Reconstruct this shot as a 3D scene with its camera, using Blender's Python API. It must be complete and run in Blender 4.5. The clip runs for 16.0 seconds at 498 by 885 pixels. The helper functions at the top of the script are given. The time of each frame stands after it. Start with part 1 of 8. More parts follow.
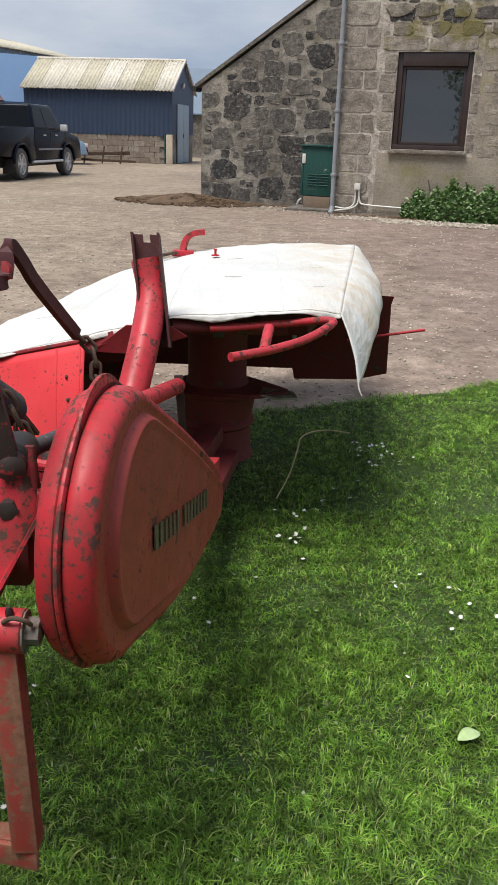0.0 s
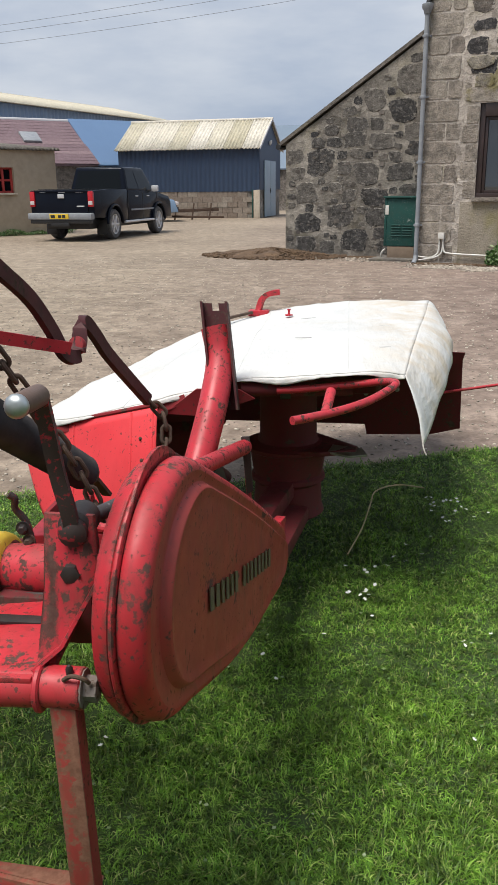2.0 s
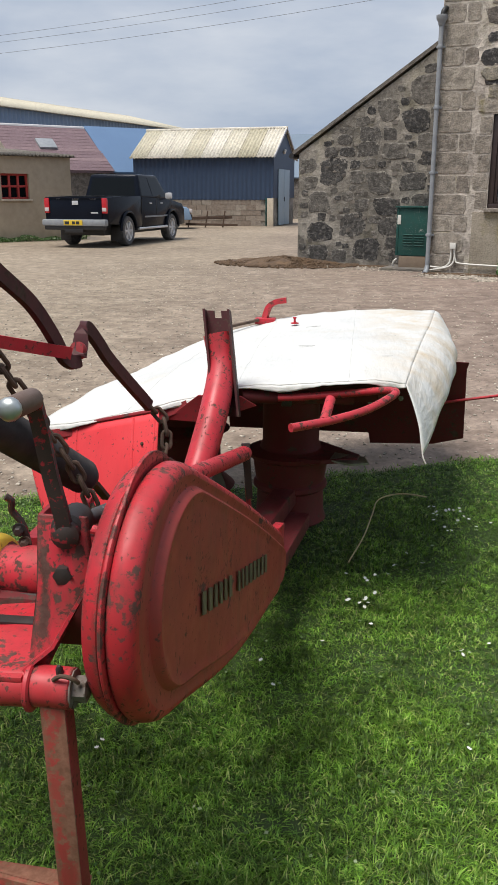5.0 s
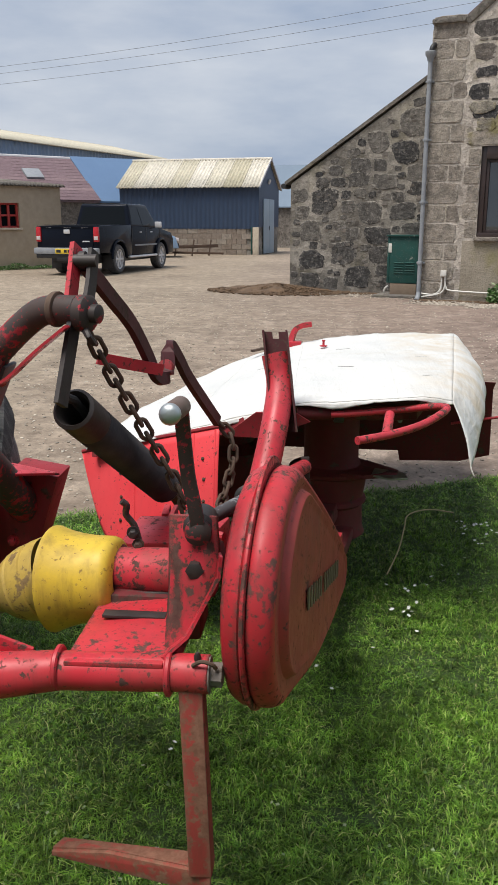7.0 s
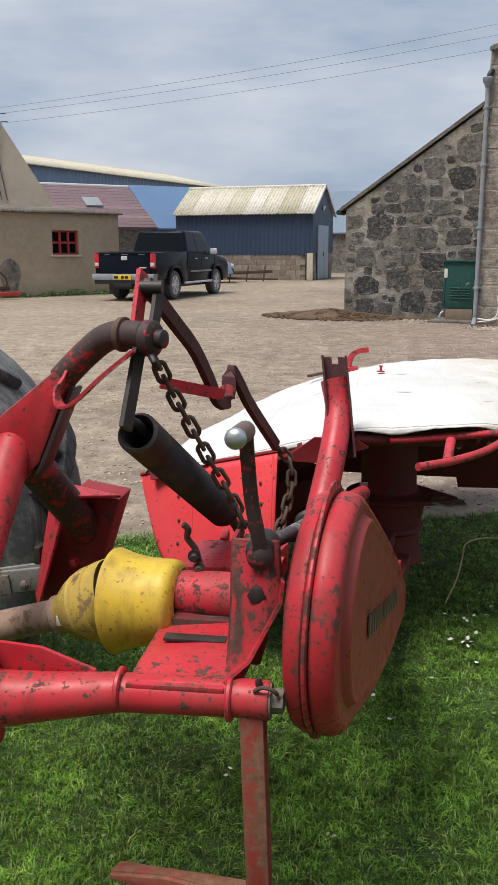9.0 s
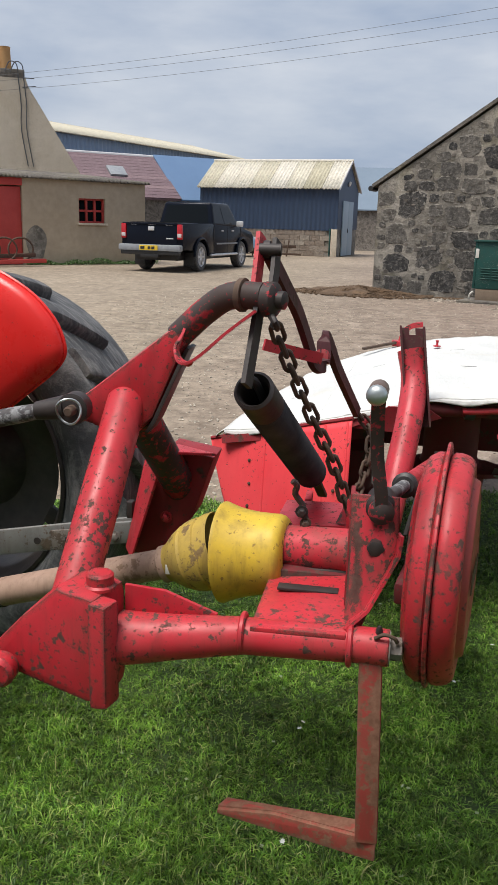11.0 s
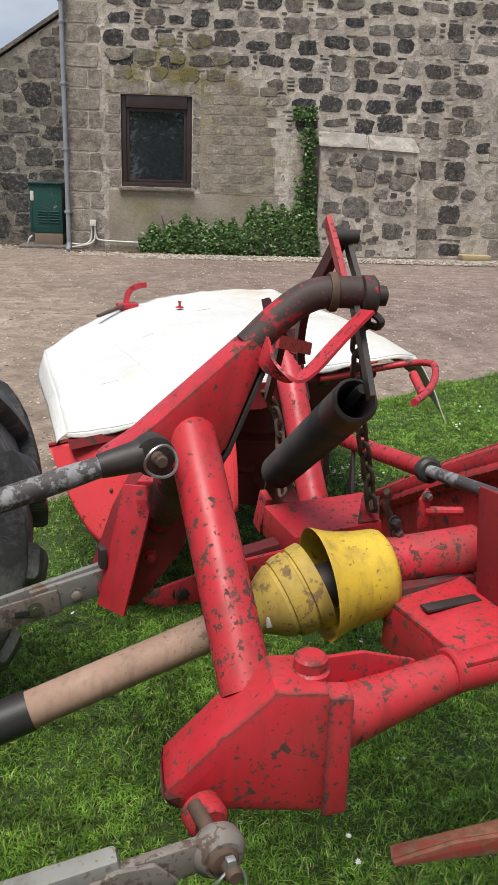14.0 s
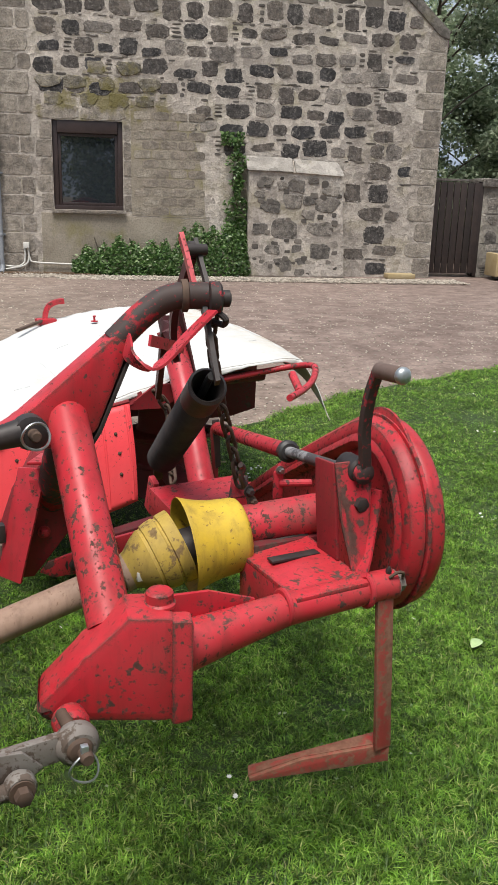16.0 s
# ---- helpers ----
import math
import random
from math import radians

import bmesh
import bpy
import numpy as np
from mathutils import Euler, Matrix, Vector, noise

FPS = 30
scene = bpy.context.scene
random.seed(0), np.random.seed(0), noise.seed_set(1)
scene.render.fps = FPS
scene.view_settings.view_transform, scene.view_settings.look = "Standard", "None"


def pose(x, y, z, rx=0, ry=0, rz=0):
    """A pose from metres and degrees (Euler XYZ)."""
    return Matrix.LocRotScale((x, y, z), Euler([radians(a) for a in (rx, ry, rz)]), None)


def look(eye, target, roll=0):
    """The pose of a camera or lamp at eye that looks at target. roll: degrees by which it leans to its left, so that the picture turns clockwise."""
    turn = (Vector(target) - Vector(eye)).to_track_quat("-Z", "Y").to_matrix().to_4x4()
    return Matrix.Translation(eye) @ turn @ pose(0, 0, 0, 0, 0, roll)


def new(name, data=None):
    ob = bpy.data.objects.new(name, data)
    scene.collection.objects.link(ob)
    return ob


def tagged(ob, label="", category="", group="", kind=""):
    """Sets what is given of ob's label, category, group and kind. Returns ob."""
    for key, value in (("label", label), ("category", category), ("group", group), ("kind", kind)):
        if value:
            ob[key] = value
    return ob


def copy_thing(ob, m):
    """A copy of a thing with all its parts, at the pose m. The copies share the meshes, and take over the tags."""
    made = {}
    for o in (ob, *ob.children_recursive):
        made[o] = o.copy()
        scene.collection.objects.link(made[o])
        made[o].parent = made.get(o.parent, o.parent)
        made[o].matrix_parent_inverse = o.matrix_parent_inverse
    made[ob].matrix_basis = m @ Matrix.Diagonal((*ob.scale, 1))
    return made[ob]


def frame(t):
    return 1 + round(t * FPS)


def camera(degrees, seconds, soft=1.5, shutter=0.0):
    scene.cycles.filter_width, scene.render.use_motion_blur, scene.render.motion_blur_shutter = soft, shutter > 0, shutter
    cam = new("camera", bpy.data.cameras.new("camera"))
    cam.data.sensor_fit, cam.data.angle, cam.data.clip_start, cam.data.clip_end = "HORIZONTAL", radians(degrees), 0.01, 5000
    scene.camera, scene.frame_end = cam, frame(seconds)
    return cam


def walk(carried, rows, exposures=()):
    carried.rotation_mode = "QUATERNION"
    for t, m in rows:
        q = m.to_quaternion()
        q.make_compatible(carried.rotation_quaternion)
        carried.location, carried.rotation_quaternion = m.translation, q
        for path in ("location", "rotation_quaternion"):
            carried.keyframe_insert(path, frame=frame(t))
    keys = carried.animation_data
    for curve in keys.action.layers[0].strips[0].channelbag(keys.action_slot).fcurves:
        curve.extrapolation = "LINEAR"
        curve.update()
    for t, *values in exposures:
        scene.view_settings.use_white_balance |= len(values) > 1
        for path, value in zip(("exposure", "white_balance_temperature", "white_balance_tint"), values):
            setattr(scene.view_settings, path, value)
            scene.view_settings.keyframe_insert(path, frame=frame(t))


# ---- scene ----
cam = camera(33.2, 16.0, 1.2)
PATH = [
    (0, (0.126, -0.129, 1.209), (0.148, 1.748, 0.519), 1.8),
    (0.5, (0.154, -0.207, 1.253), (0.109, 1.678, 0.586), 0.0),
    (1, (0.184, -0.203, 1.271), (0.086, 1.694, 0.645), -0.5),
    (1.5, (0.201, -0.192, 1.279), (0.052, 1.711, 0.683), -0.6),
    (2, (0.201, -0.188, 1.273), (0.007, 1.715, 0.687), -0.5),
    (2.5, (0.209, -0.189, 1.27), (-0.007, 1.712, 0.685), -0.1),
    (3, (0.216, -0.19, 1.271), (-0.003, 1.709, 0.684), -0.1),
    (5.5, (0.239, -0.216, 1.277), (0.016, 1.693, 0.726), 0.2),
    (6, (0.213, -0.242, 1.279), (-0.015, 1.673, 0.749), 1.3),
    (6.5, (0.119, -0.303, 1.281), (-0.073, 1.62, 0.765), 0.8),
    (7, (-0.005, -0.371, 1.272), (-0.182, 1.556, 0.766), 0.1),
    (7.5, (-0.034, -0.386, 1.288), (-0.28, 1.543, 0.821), 0.1),
    (8, (-0.022, -0.372, 1.279), (-0.301, 1.559, 0.842), -0.0),
    (10.5, (-0.099, -0.433, 1.267), (-0.436, 1.476, 0.774), 0.6),
    (11, (-0.235, -0.484, 1.249), (-0.561, 1.423, 0.744), 1.6),
    (11.5, (-0.399, -0.445, 1.233), (-0.681, 1.471, 0.737), 0.8),
    (12, (-0.617, -0.388, 1.249), (-0.714, 1.549, 0.762), 0.4),
    (12.5, (-0.857, -0.415, 1.235), (-0.704, 1.513, 0.724), 0.2),
    (13, (-1.072, -0.345, 1.243), (-0.736, 1.549, 0.695), 0.5),
    (13.5, (-1.221, -0.119, 1.265), (-0.7338, 1.7321, 0.6860), 1.7),
    (14, (-1.365, -0.044, 1.304), (-0.599, 1.701, 0.695), 1.8),
    (14.5, (-1.659, -0.164, 1.355), (-0.653, 1.461, 0.766), 0.2),
    (15, (-1.715, -0.265, 1.366), (-0.681, 1.357, 0.817), -0.7),
    (15.5, (-1.546, -0.378, 1.357), (-0.561, 1.275, 0.812), 0.7),
    (16, (-1.329, -0.412, 1.311), (-0.443, 1.292, 0.753), 1.6),
]
walk(cam, [(t, look(e, a, r)) for t, e, a, r in PATH], [(0, 0.03), (3.0, 0.05), (5.5, 0.03), (8.2, 0.0), (11.5, 0.04), (12.5, -0.02), (13.5, 0.0), (14.5, 0.04), (16, 0.10)])

# ---- world, sun ----
world = bpy.data.worlds.new("sky")
scene.world = world
world.use_nodes = True
wn, wl = world.node_tree.nodes, world.node_tree.links
wn.clear()
w_out = wn.new("ShaderNodeOutputWorld")
w_bg = wn.new("ShaderNodeBackground")
w_sky = wn.new("ShaderNodeTexSky")
w_sky.sky_type = "NISHITA"
w_sky.sun_disc = False
w_sky.sun_elevation = radians(67.8)
w_sky.sun_rotation = radians(225)
w_sky.dust_density = 2.0
w_tc = wn.new("ShaderNodeTexCoord")
w_map = wn.new("ShaderNodeMapping")
w_map.inputs["Scale"].default_value = (1.6, 1.6, 5.5)
w_noise = wn.new("ShaderNodeTexNoise")
w_noise.inputs["Scale"].default_value = 1.7
w_noise.inputs["Detail"].default_value = 6
w_noise.inputs["Roughness"].default_value = 0.55
w_ramp = wn.new("ShaderNodeValToRGB")
w_ramp.color_ramp.elements[0].position = 0.30
w_ramp.color_ramp.elements[0].color = (4.3, 5.4, 7.4, 1)
w_ramp.color_ramp.elements[1].position = 0.74
w_ramp.color_ramp.elements[1].color = (9.8, 10.2, 10.9, 1)
w_mix = wn.new("ShaderNodeMix")
w_mix.data_type = "RGBA"
w_mix.inputs["Factor"].default_value = 0.86
wl.new(w_tc.outputs["Generated"], w_map.inputs["Vector"])
wl.new(w_map.outputs["Vector"], w_noise.inputs["Vector"])
wl.new(w_noise.outputs["Fac"], w_ramp.inputs["Fac"])
wl.new(w_sky.outputs["Color"], w_mix.inputs["A"])
wl.new(w_ramp.outputs["Color"], w_mix.inputs["B"])
wl.new(w_mix.outputs["Result"], w_bg.inputs["Color"])
w_bg.inputs["Strength"].default_value = 0.078
wl.new(w_bg.outputs["Background"], w_out.inputs["Surface"])

sun = new("sun", bpy.data.lights.new("sun", "SUN"))
sun.data.energy = 4.4
sun.data.angle = radians(28)
sun.data.color = (1.0, 0.95, 0.88)
sun.matrix_basis = look((-2.6, -2.6, 9.0), (0, 0, 0))


# ---- materials ----
def nd(nt, kind, **sets):
    n = nt.nodes.new(kind)
    for k, v in sets.items():
        n.inputs[k.replace("_", " ")].default_value = v
    return n


def shader(name):
    m = bpy.data.materials.new(name)
    m.use_nodes = True
    nt = m.node_tree
    b = nt.nodes["Principled BSDF"]
    return m, nt, b


def coords(nt, scale=(1, 1, 1), world_space=False):
    tc = nt.nodes.new("ShaderNodeNewGeometry" if world_space else "ShaderNodeTexCoord")
    mp = nd(nt, "ShaderNodeMapping", Scale=scale)
    nt.links.new(tc.outputs["Position" if world_space else "Object"], mp.inputs["Vector"])
    return mp.outputs["Vector"]


def noise_fac(nt, vec, scale, detail=4, rough=0.6):
    n = nd(nt, "ShaderNodeTexNoise", Scale=scale, Detail=detail, Roughness=rough)
    nt.links.new(vec, n.inputs["Vector"])
    return n.outputs["Fac"]


def ramp(nt, fac, stops):
    r = nt.nodes.new("ShaderNodeValToRGB")
    e = r.color_ramp.elements
    while len(e) < len(stops):
        e.new(0.5)
    for el, (p, c) in zip(e, stops):
        el.position = p
        el.color = (c[0], c[1], c[2], 1) if isinstance(c, tuple) else (c, c, c, 1)
    nt.links.new(fac, r.inputs["Fac"])
    return r.outputs["Color"]


def blend(nt, fac, a, b, mode="MIX"):
    m = nt.nodes.new("ShaderNodeMix")
    m.data_type = "RGBA"
    m.blend_type = mode
    for key, v in (("Factor", fac), ("A", a), ("B", b)):
        if isinstance(v, bpy.types.NodeSocket):
            nt.links.new(v, m.inputs[key])
        elif key == "Factor":
            m.inputs[key].default_value = v
        else:
            m.inputs[key].default_value = (*v, 1)
    return m.outputs["Result"]


def bump(nt, b, height, strength=0.3, dist=0.01):
    n = nd(nt, "ShaderNodeBump", Strength=strength, Distance=dist)
    nt.links.new(height, n.inputs["Height"])
    nt.links.new(n.outputs["Normal"], b.inputs["Normal"])


def plain(name, c1, c2, scale=8.0, rough=0.6, metal=0.0, fine=60.0, bump_s=0.15, world_space=False, island=0.0, obj=0.0):
    """Two tones by a coarse and a fine noise, with a little relief."""
    m, nt, b = shader(name)
    v = coords(nt, world_space=world_space)
    f1, f2 = noise_fac(nt, v, scale), noise_fac(nt, v, fine, 3)
    col = blend(nt, ramp(nt, f1, [(0.3, 0.0), (0.7, 1.0)]), c1, c2)
    col = blend(nt, ramp(nt, f2, [(0.35, 0.0), (0.8, 0.35)]), col, tuple(x * 0.55 for x in c1))
    if island or obj:
        if island:
            g = nt.nodes.new("ShaderNodeNewGeometry").outputs["Random Per Island"]
        else:
            g = nt.nodes.new("ShaderNodeObjectInfo").outputs["Random"]
        k = island or obj
        col = blend(nt, 1.0, col, ramp(nt, g, [(0.0, 1.0 - k), (1.0, 1.0 + k)]), "MULTIPLY")
    nt.links.new(col, b.inputs["Base Color"])
    b.inputs["Roughness"].default_value = rough
    b.inputs["Metallic"].default_value = metal
    if bump_s:
        bump(nt, b, f2, bump_s, 0.004)
    return m


def worn_paint(name, c1, c2, chip=(0.052, 0.030, 0.023), amount=0.5, rough=0.33, scale=14.0, dust=(0.12, 0.06, 0.045), dusty=0.35, edge=0.0):
    """Old enamel: faded patches, dirt film and runs, ragged chips down to brown metal."""
    m, nt, b = shader(name)
    v = coords(nt)
    fade = noise_fac(nt, v, 4.0, 4)
    col = blend(nt, ramp(nt, fade, [(0.3, 0.0), (0.72, 1.0)]), c1, c2)
    film = noise_fac(nt, v, 9.0, 7, 0.72)
    col = blend(nt, ramp(nt, film, [(0.42, 0.0), (0.78, dusty)]), col, dust)
    runs = noise_fac(nt, coords(nt, (30, 30, 4)), 1.0, 5, 0.65)
    col = blend(nt, ramp(nt, runs, [(0.50, 0.0), (0.78, min(0.55, 1.3 * dusty))]), col, tuple(x * 0.45 for x in dust))
    big = noise_fac(nt, v, scale, 6, 0.62)
    spots = noise_fac(nt, v, 85.0, 3, 0.55)
    zone = noise_fac(nt, v, 5.0, 3, 0.5)
    add = nt.nodes.new("ShaderNodeMath")
    add.operation = "MULTIPLY_ADD"
    nt.links.new(zone, add.inputs[0])
    add.inputs[1].default_value = 0.35
    if edge:
        # paint knocked off along the arrises
        bv = nd(nt, "ShaderNodeBevel", Radius=0.016)
        bv.samples = 4
        geo = nt.nodes.new("ShaderNodeNewGeometry")
        dot = nt.nodes.new("ShaderNodeVectorMath")
        dot.operation = "DOT_PRODUCT"
        nt.links.new(bv.outputs["Normal"], dot.inputs[0])
        nt.links.new(geo.outputs["Normal"], dot.inputs[1])
        near = ramp(nt, dot.outputs["Value"], [(0.93, edge), (0.999, 0.0)])
        up = nt.nodes.new("ShaderNodeMath")
        up.operation = "ADD"
        nt.links.new(big, up.inputs[0])
        nt.links.new(near, up.inputs[1])
        big = up.outputs[0]
    nt.links.new(big, add.inputs[2])
    t = 0.805 - 0.055 * amount
    mask = ramp(nt, add.outputs[0], [(t, 0.0), (t + 0.04, 0.95)])
    add2 = nt.nodes.new("ShaderNodeMath")
    add2.operation = "MULTIPLY_ADD"
    nt.links.new(zone, add2.inputs[0])
    add2.inputs[1].default_value = 0.30
    nt.links.new(spots, add2.inputs[2])
    t2 = 0.775 - 0.030 * amount
    mask2 = ramp(nt, add2.outputs[0], [(t2, 0.0), (t2 + 0.06, 0.8)])
    both = blend(nt, 1.0, mask, mask2, "LIGHTEN")
    bare = blend(nt, ramp(nt, noise_fac(nt, v, 55.0, 4, 0.7), [(0.35, 0.0), (0.7, 1.0)]), chip, tuple(min(0.9, x * 1.6 + 0.012) for x in chip))
    col = blend(nt, both, col, bare)
    nt.links.new(col, b.inputs["Base Color"])
    rg = blend(nt, both, blend(nt, ramp(nt, film, [(0.35, 0.0), (0.7, 1.0)]), (rough, rough, rough), (rough + 0.22,) * 3), (0.9, 0.9, 0.9))
    nt.links.new(rg, b.inputs["Roughness"])
    b.inputs["Specular IOR Level"].default_value = 0.35
    h = blend(nt, 0.3, both, film)
    bump(nt, b, h, -0.3, 0.003)
    return m


RED1, RED2 = (0.43, 0.015, 0.028), (0.54, 0.042, 0.060)
M_RED = worn_paint("worn red enamel", RED1, RED2, amount=0.7, scale=36)
M_RED_BOX = worn_paint("red enamel rubbed at the edges", (0.45, 0.015, 0.026), (0.54, 0.036, 0.050), amount=0.5, scale=36, edge=0.24)
M_RED_CHIP = worn_paint("chipped red enamel", (0.46, 0.018, 0.030), (0.55, 0.045, 0.058), amount=1.0, scale=38, edge=0.12, dusty=0.42)
M_RED_CLEAN = worn_paint("glossy red enamel", (0.68, 0.020, 0.018), (0.74, 0.03, 0.026), amount=-1.6, rough=0.22, dusty=0.04)
M_RED_SKIRT = worn_paint("bright red enamel panel", (0.80, 0.055, 0.070), (0.86, 0.085, 0.098), amount=-1.0, rough=0.42, dusty=0.06)
# darker copy of the red; bracket sides and webs carry their shade in it
M_RED_DARK = worn_paint("darkened red enamel", (0.22, 0.012, 0.020), (0.29, 0.020, 0.028), amount=0.5, rough=0.5)
# dirty red whose colour also holds the shade of parts underneath
M_RED_SHADED = worn_paint("dirty red enamel darkened for shade", (0.10, 0.009, 0.014), (0.15, 0.014, 0.020), amount=0.5, rough=0.6, dusty=0.3)
M_BOSS = worn_paint("oily chipped red enamel", RED1, RED2, amount=1.1, rough=0.5, scale=34, edge=0.2, dusty=0.95, dust=(0.15, 0.075, 0.06))
M_DRUM = worn_paint("red enamel guard", (0.41, 0.014, 0.024), (0.50, 0.032, 0.044), amount=0.7, rough=0.32, scale=30, edge=0.16, dusty=0.45, dust=(0.15, 0.05, 0.042))
M_DRUM_FACE = worn_paint("brown faded red enamel", (0.33, 0.034, 0.032), (0.40, 0.055, 0.048), amount=-0.3, rough=0.40, dusty=0.5, dust=(0.22, 0.085, 0.06))
M_GREASE = plain("greasy black iron", (0.020, 0.017, 0.017), (0.052, 0.040, 0.037), 14, 0.55, 0.1)
M_GREASE_RED = worn_paint("black greasy red iron", (0.026, 0.021, 0.020), (0.052, 0.040, 0.038), chip=(0.30, 0.02, 0.03), amount=1.6, rough=0.5)
M_POST = worn_paint("blackened oxblood channel", (0.050, 0.011, 0.014), (0.095, 0.016, 0.020), amount=0.6, rough=0.5, dusty=0.6, dust=(0.05, 0.03, 0.028))
M_RUST = plain("rusty iron", (0.065, 0.042, 0.032), (0.15, 0.095, 0.065), 30, 0.8, 0.2)
M_FOOT = worn_paint("rusted red iron", (0.27, 0.030, 0.026), (0.33, 0.055, 0.044), chip=(0.15, 0.072, 0.044), amount=2.6, rough=0.65, scale=24, edge=0.25, dusty=0.5, dust=(0.17, 0.09, 0.055))
M_STEEL = plain("bare worn steel", (0.33, 0.32, 0.30), (0.2, 0.17, 0.14), 20, 0.38, 0.85)
M_CHROME = plain("bright steel", (0.52, 0.56, 0.57), (0.36, 0.37, 0.37), 20, 0.42, 0.85)
M_GREY = worn_paint("grey paint", (0.17, 0.175, 0.17), (0.22, 0.22, 0.21), chip=(0.10, 0.07, 0.05), amount=0.5, rough=0.5)
M_LINK = worn_paint("pale green-grey paint", (0.21, 0.225, 0.21), (0.26, 0.27, 0.25), chip=(0.11, 0.085, 0.065), amount=0.8, rough=0.55)
M_DUSTY = worn_paint("dusty bare steel", (0.15, 0.135, 0.12), (0.22, 0.20, 0.18), chip=(0.07, 0.05, 0.038), amount=1.3, rough=0.5, scale=30)
M_ROD = worn_paint("black paint worn to grey", (0.045, 0.045, 0.05), (0.07, 0.07, 0.075), chip=(0.20, 0.20, 0.205), amount=1.8, rough=0.5)
M_YELLOW = worn_paint("yellow plastic", (0.62, 0.42, 0.035), (0.66, 0.47, 0.06), chip=(0.16, 0.10, 0.03), amount=-0.5, rough=0.42, dust=(0.27, 0.17, 0.06), dusty=0.55)
M_YELLOW_OLD = worn_paint("dirty yellow plastic", (0.44, 0.30, 0.05), (0.5, 0.36, 0.08), chip=(0.14, 0.09, 0.04), amount=0.0, rough=0.55, dust=(0.22, 0.15, 0.06), dusty=0.75)
M_BEIGE = worn_paint("buff plastic tube", (0.36, 0.235, 0.175), (0.43, 0.295, 0.225), chip=(0.16, 0.10, 0.065), amount=-0.2, rough=0.6, dust=(0.20, 0.125, 0.085), dusty=0.6)
M_BLACK = plain("black plastic", (0.02, 0.02, 0.021), (0.035, 0.034, 0.034), 10, 0.5)
M_GRIP = plain("brown grip", (0.10, 0.06, 0.045), (0.16, 0.11, 0.09), 12, 0.55)
M_LETTER = plain("green-grey lettering", (0.10, 0.075, 0.05), (0.19, 0.14, 0.09), 40, 0.6)


def tyre_mat(name="dusty tyre rubber", k=1.0):
    m, nt, b = shader(name)
    v = coords(nt)
    f = noise_fac(nt, v, 5.0, 6, 0.7)
    g = noise_fac(nt, v, 60.0, 5, 0.7)
    rub = noise_fac(nt, coords(nt, (8, 60, 8)), 1.0, 7, 0.75)
    col = blend(nt, ramp(nt, f, [(0.36, 0.0), (0.66, 1.0)]), (0.034 * k, 0.035 * k, 0.039 * k), (0.085 * k, 0.087 * k, 0.093 * k))
    col = blend(nt, ramp(nt, rub, [(0.47, 0.0), (0.70, 0.8)]), col, (0.26, 0.255, 0.25))
    nt.links.new(col, b.inputs["Base Color"])
    b.inputs["Roughness"].default_value = 0.7
    dents = noise_fac(nt, v, 16.0, 6, 0.7)
    bump(nt, b, blend(nt, 0.35, dents, g), 0.55, 0.012)
    return m


# far wheel's shade sits in the darker rubber; near wheel gets a lighter copy
M_TYRE = tyre_mat()
M_TYRE_LIGHT = tyre_mat("lighter grey dusty tyre rubber", 2.3)


def canvas_mat():
    m, nt, b = shader("white canvas sheet")
    v = coords(nt)
    f = noise_fac(nt, v, 2.6, 5, 0.65)
    stain = noise_fac(nt, v, 1.3, 4, 0.6)
    w = nd(nt, "ShaderNodeTexWave", Scale=260.0, Distortion=0.5)
    nt.links.new(v, w.inputs["Vector"])
    col = blend(nt, ramp(nt, f, [(0.4, 0.0), (0.8, 0.8)]), (0.62, 0.62, 0.60), (0.52, 0.535, 0.54))
    col = blend(nt, ramp(nt, stain, [(0.62, 0.0), (0.78, 0.45)]), col, (0.60, 0.50, 0.30))
    sep = nt.nodes.new("ShaderNodeSeparateXYZ")
    nt.links.new(v, sep.inputs["Vector"])
    edge = ramp(nt, sep.outputs["X"], [(0.28, 0.0), (0.52, 1.0)])
    rag = ramp(nt, noise_fac(nt, v, 4.5, 6, 0.7), [(0.42, 0.0), (0.68, 0.75)])
    col = blend(nt, blend(nt, 1.0, edge, rag, "MULTIPLY"), col, (0.50, 0.38, 0.22))
    specks = noise_fac(nt, v, 24.0, 5, 0.7)
    col = blend(nt, ramp(nt, specks, [(0.60, 0.0), (0.76, 0.45)]), col, (0.42, 0.38, 0.32))
    nt.links.new(col, b.inputs["Base Color"])
    b.inputs["Roughness"].default_value = 0.62
    fold = noise_fac(nt, coords(nt, (9, 2.2, 9)), 1.0, 5, 0.6)
    bump(nt, b, blend(nt, 0.45, fold, f), 0.55, 0.05)
    return m


M_CANVAS = canvas_mat()
M_THREAD = plain("grey stitching", (0.36, 0.36, 0.36), (0.45, 0.45, 0.44), 20, 0.8)


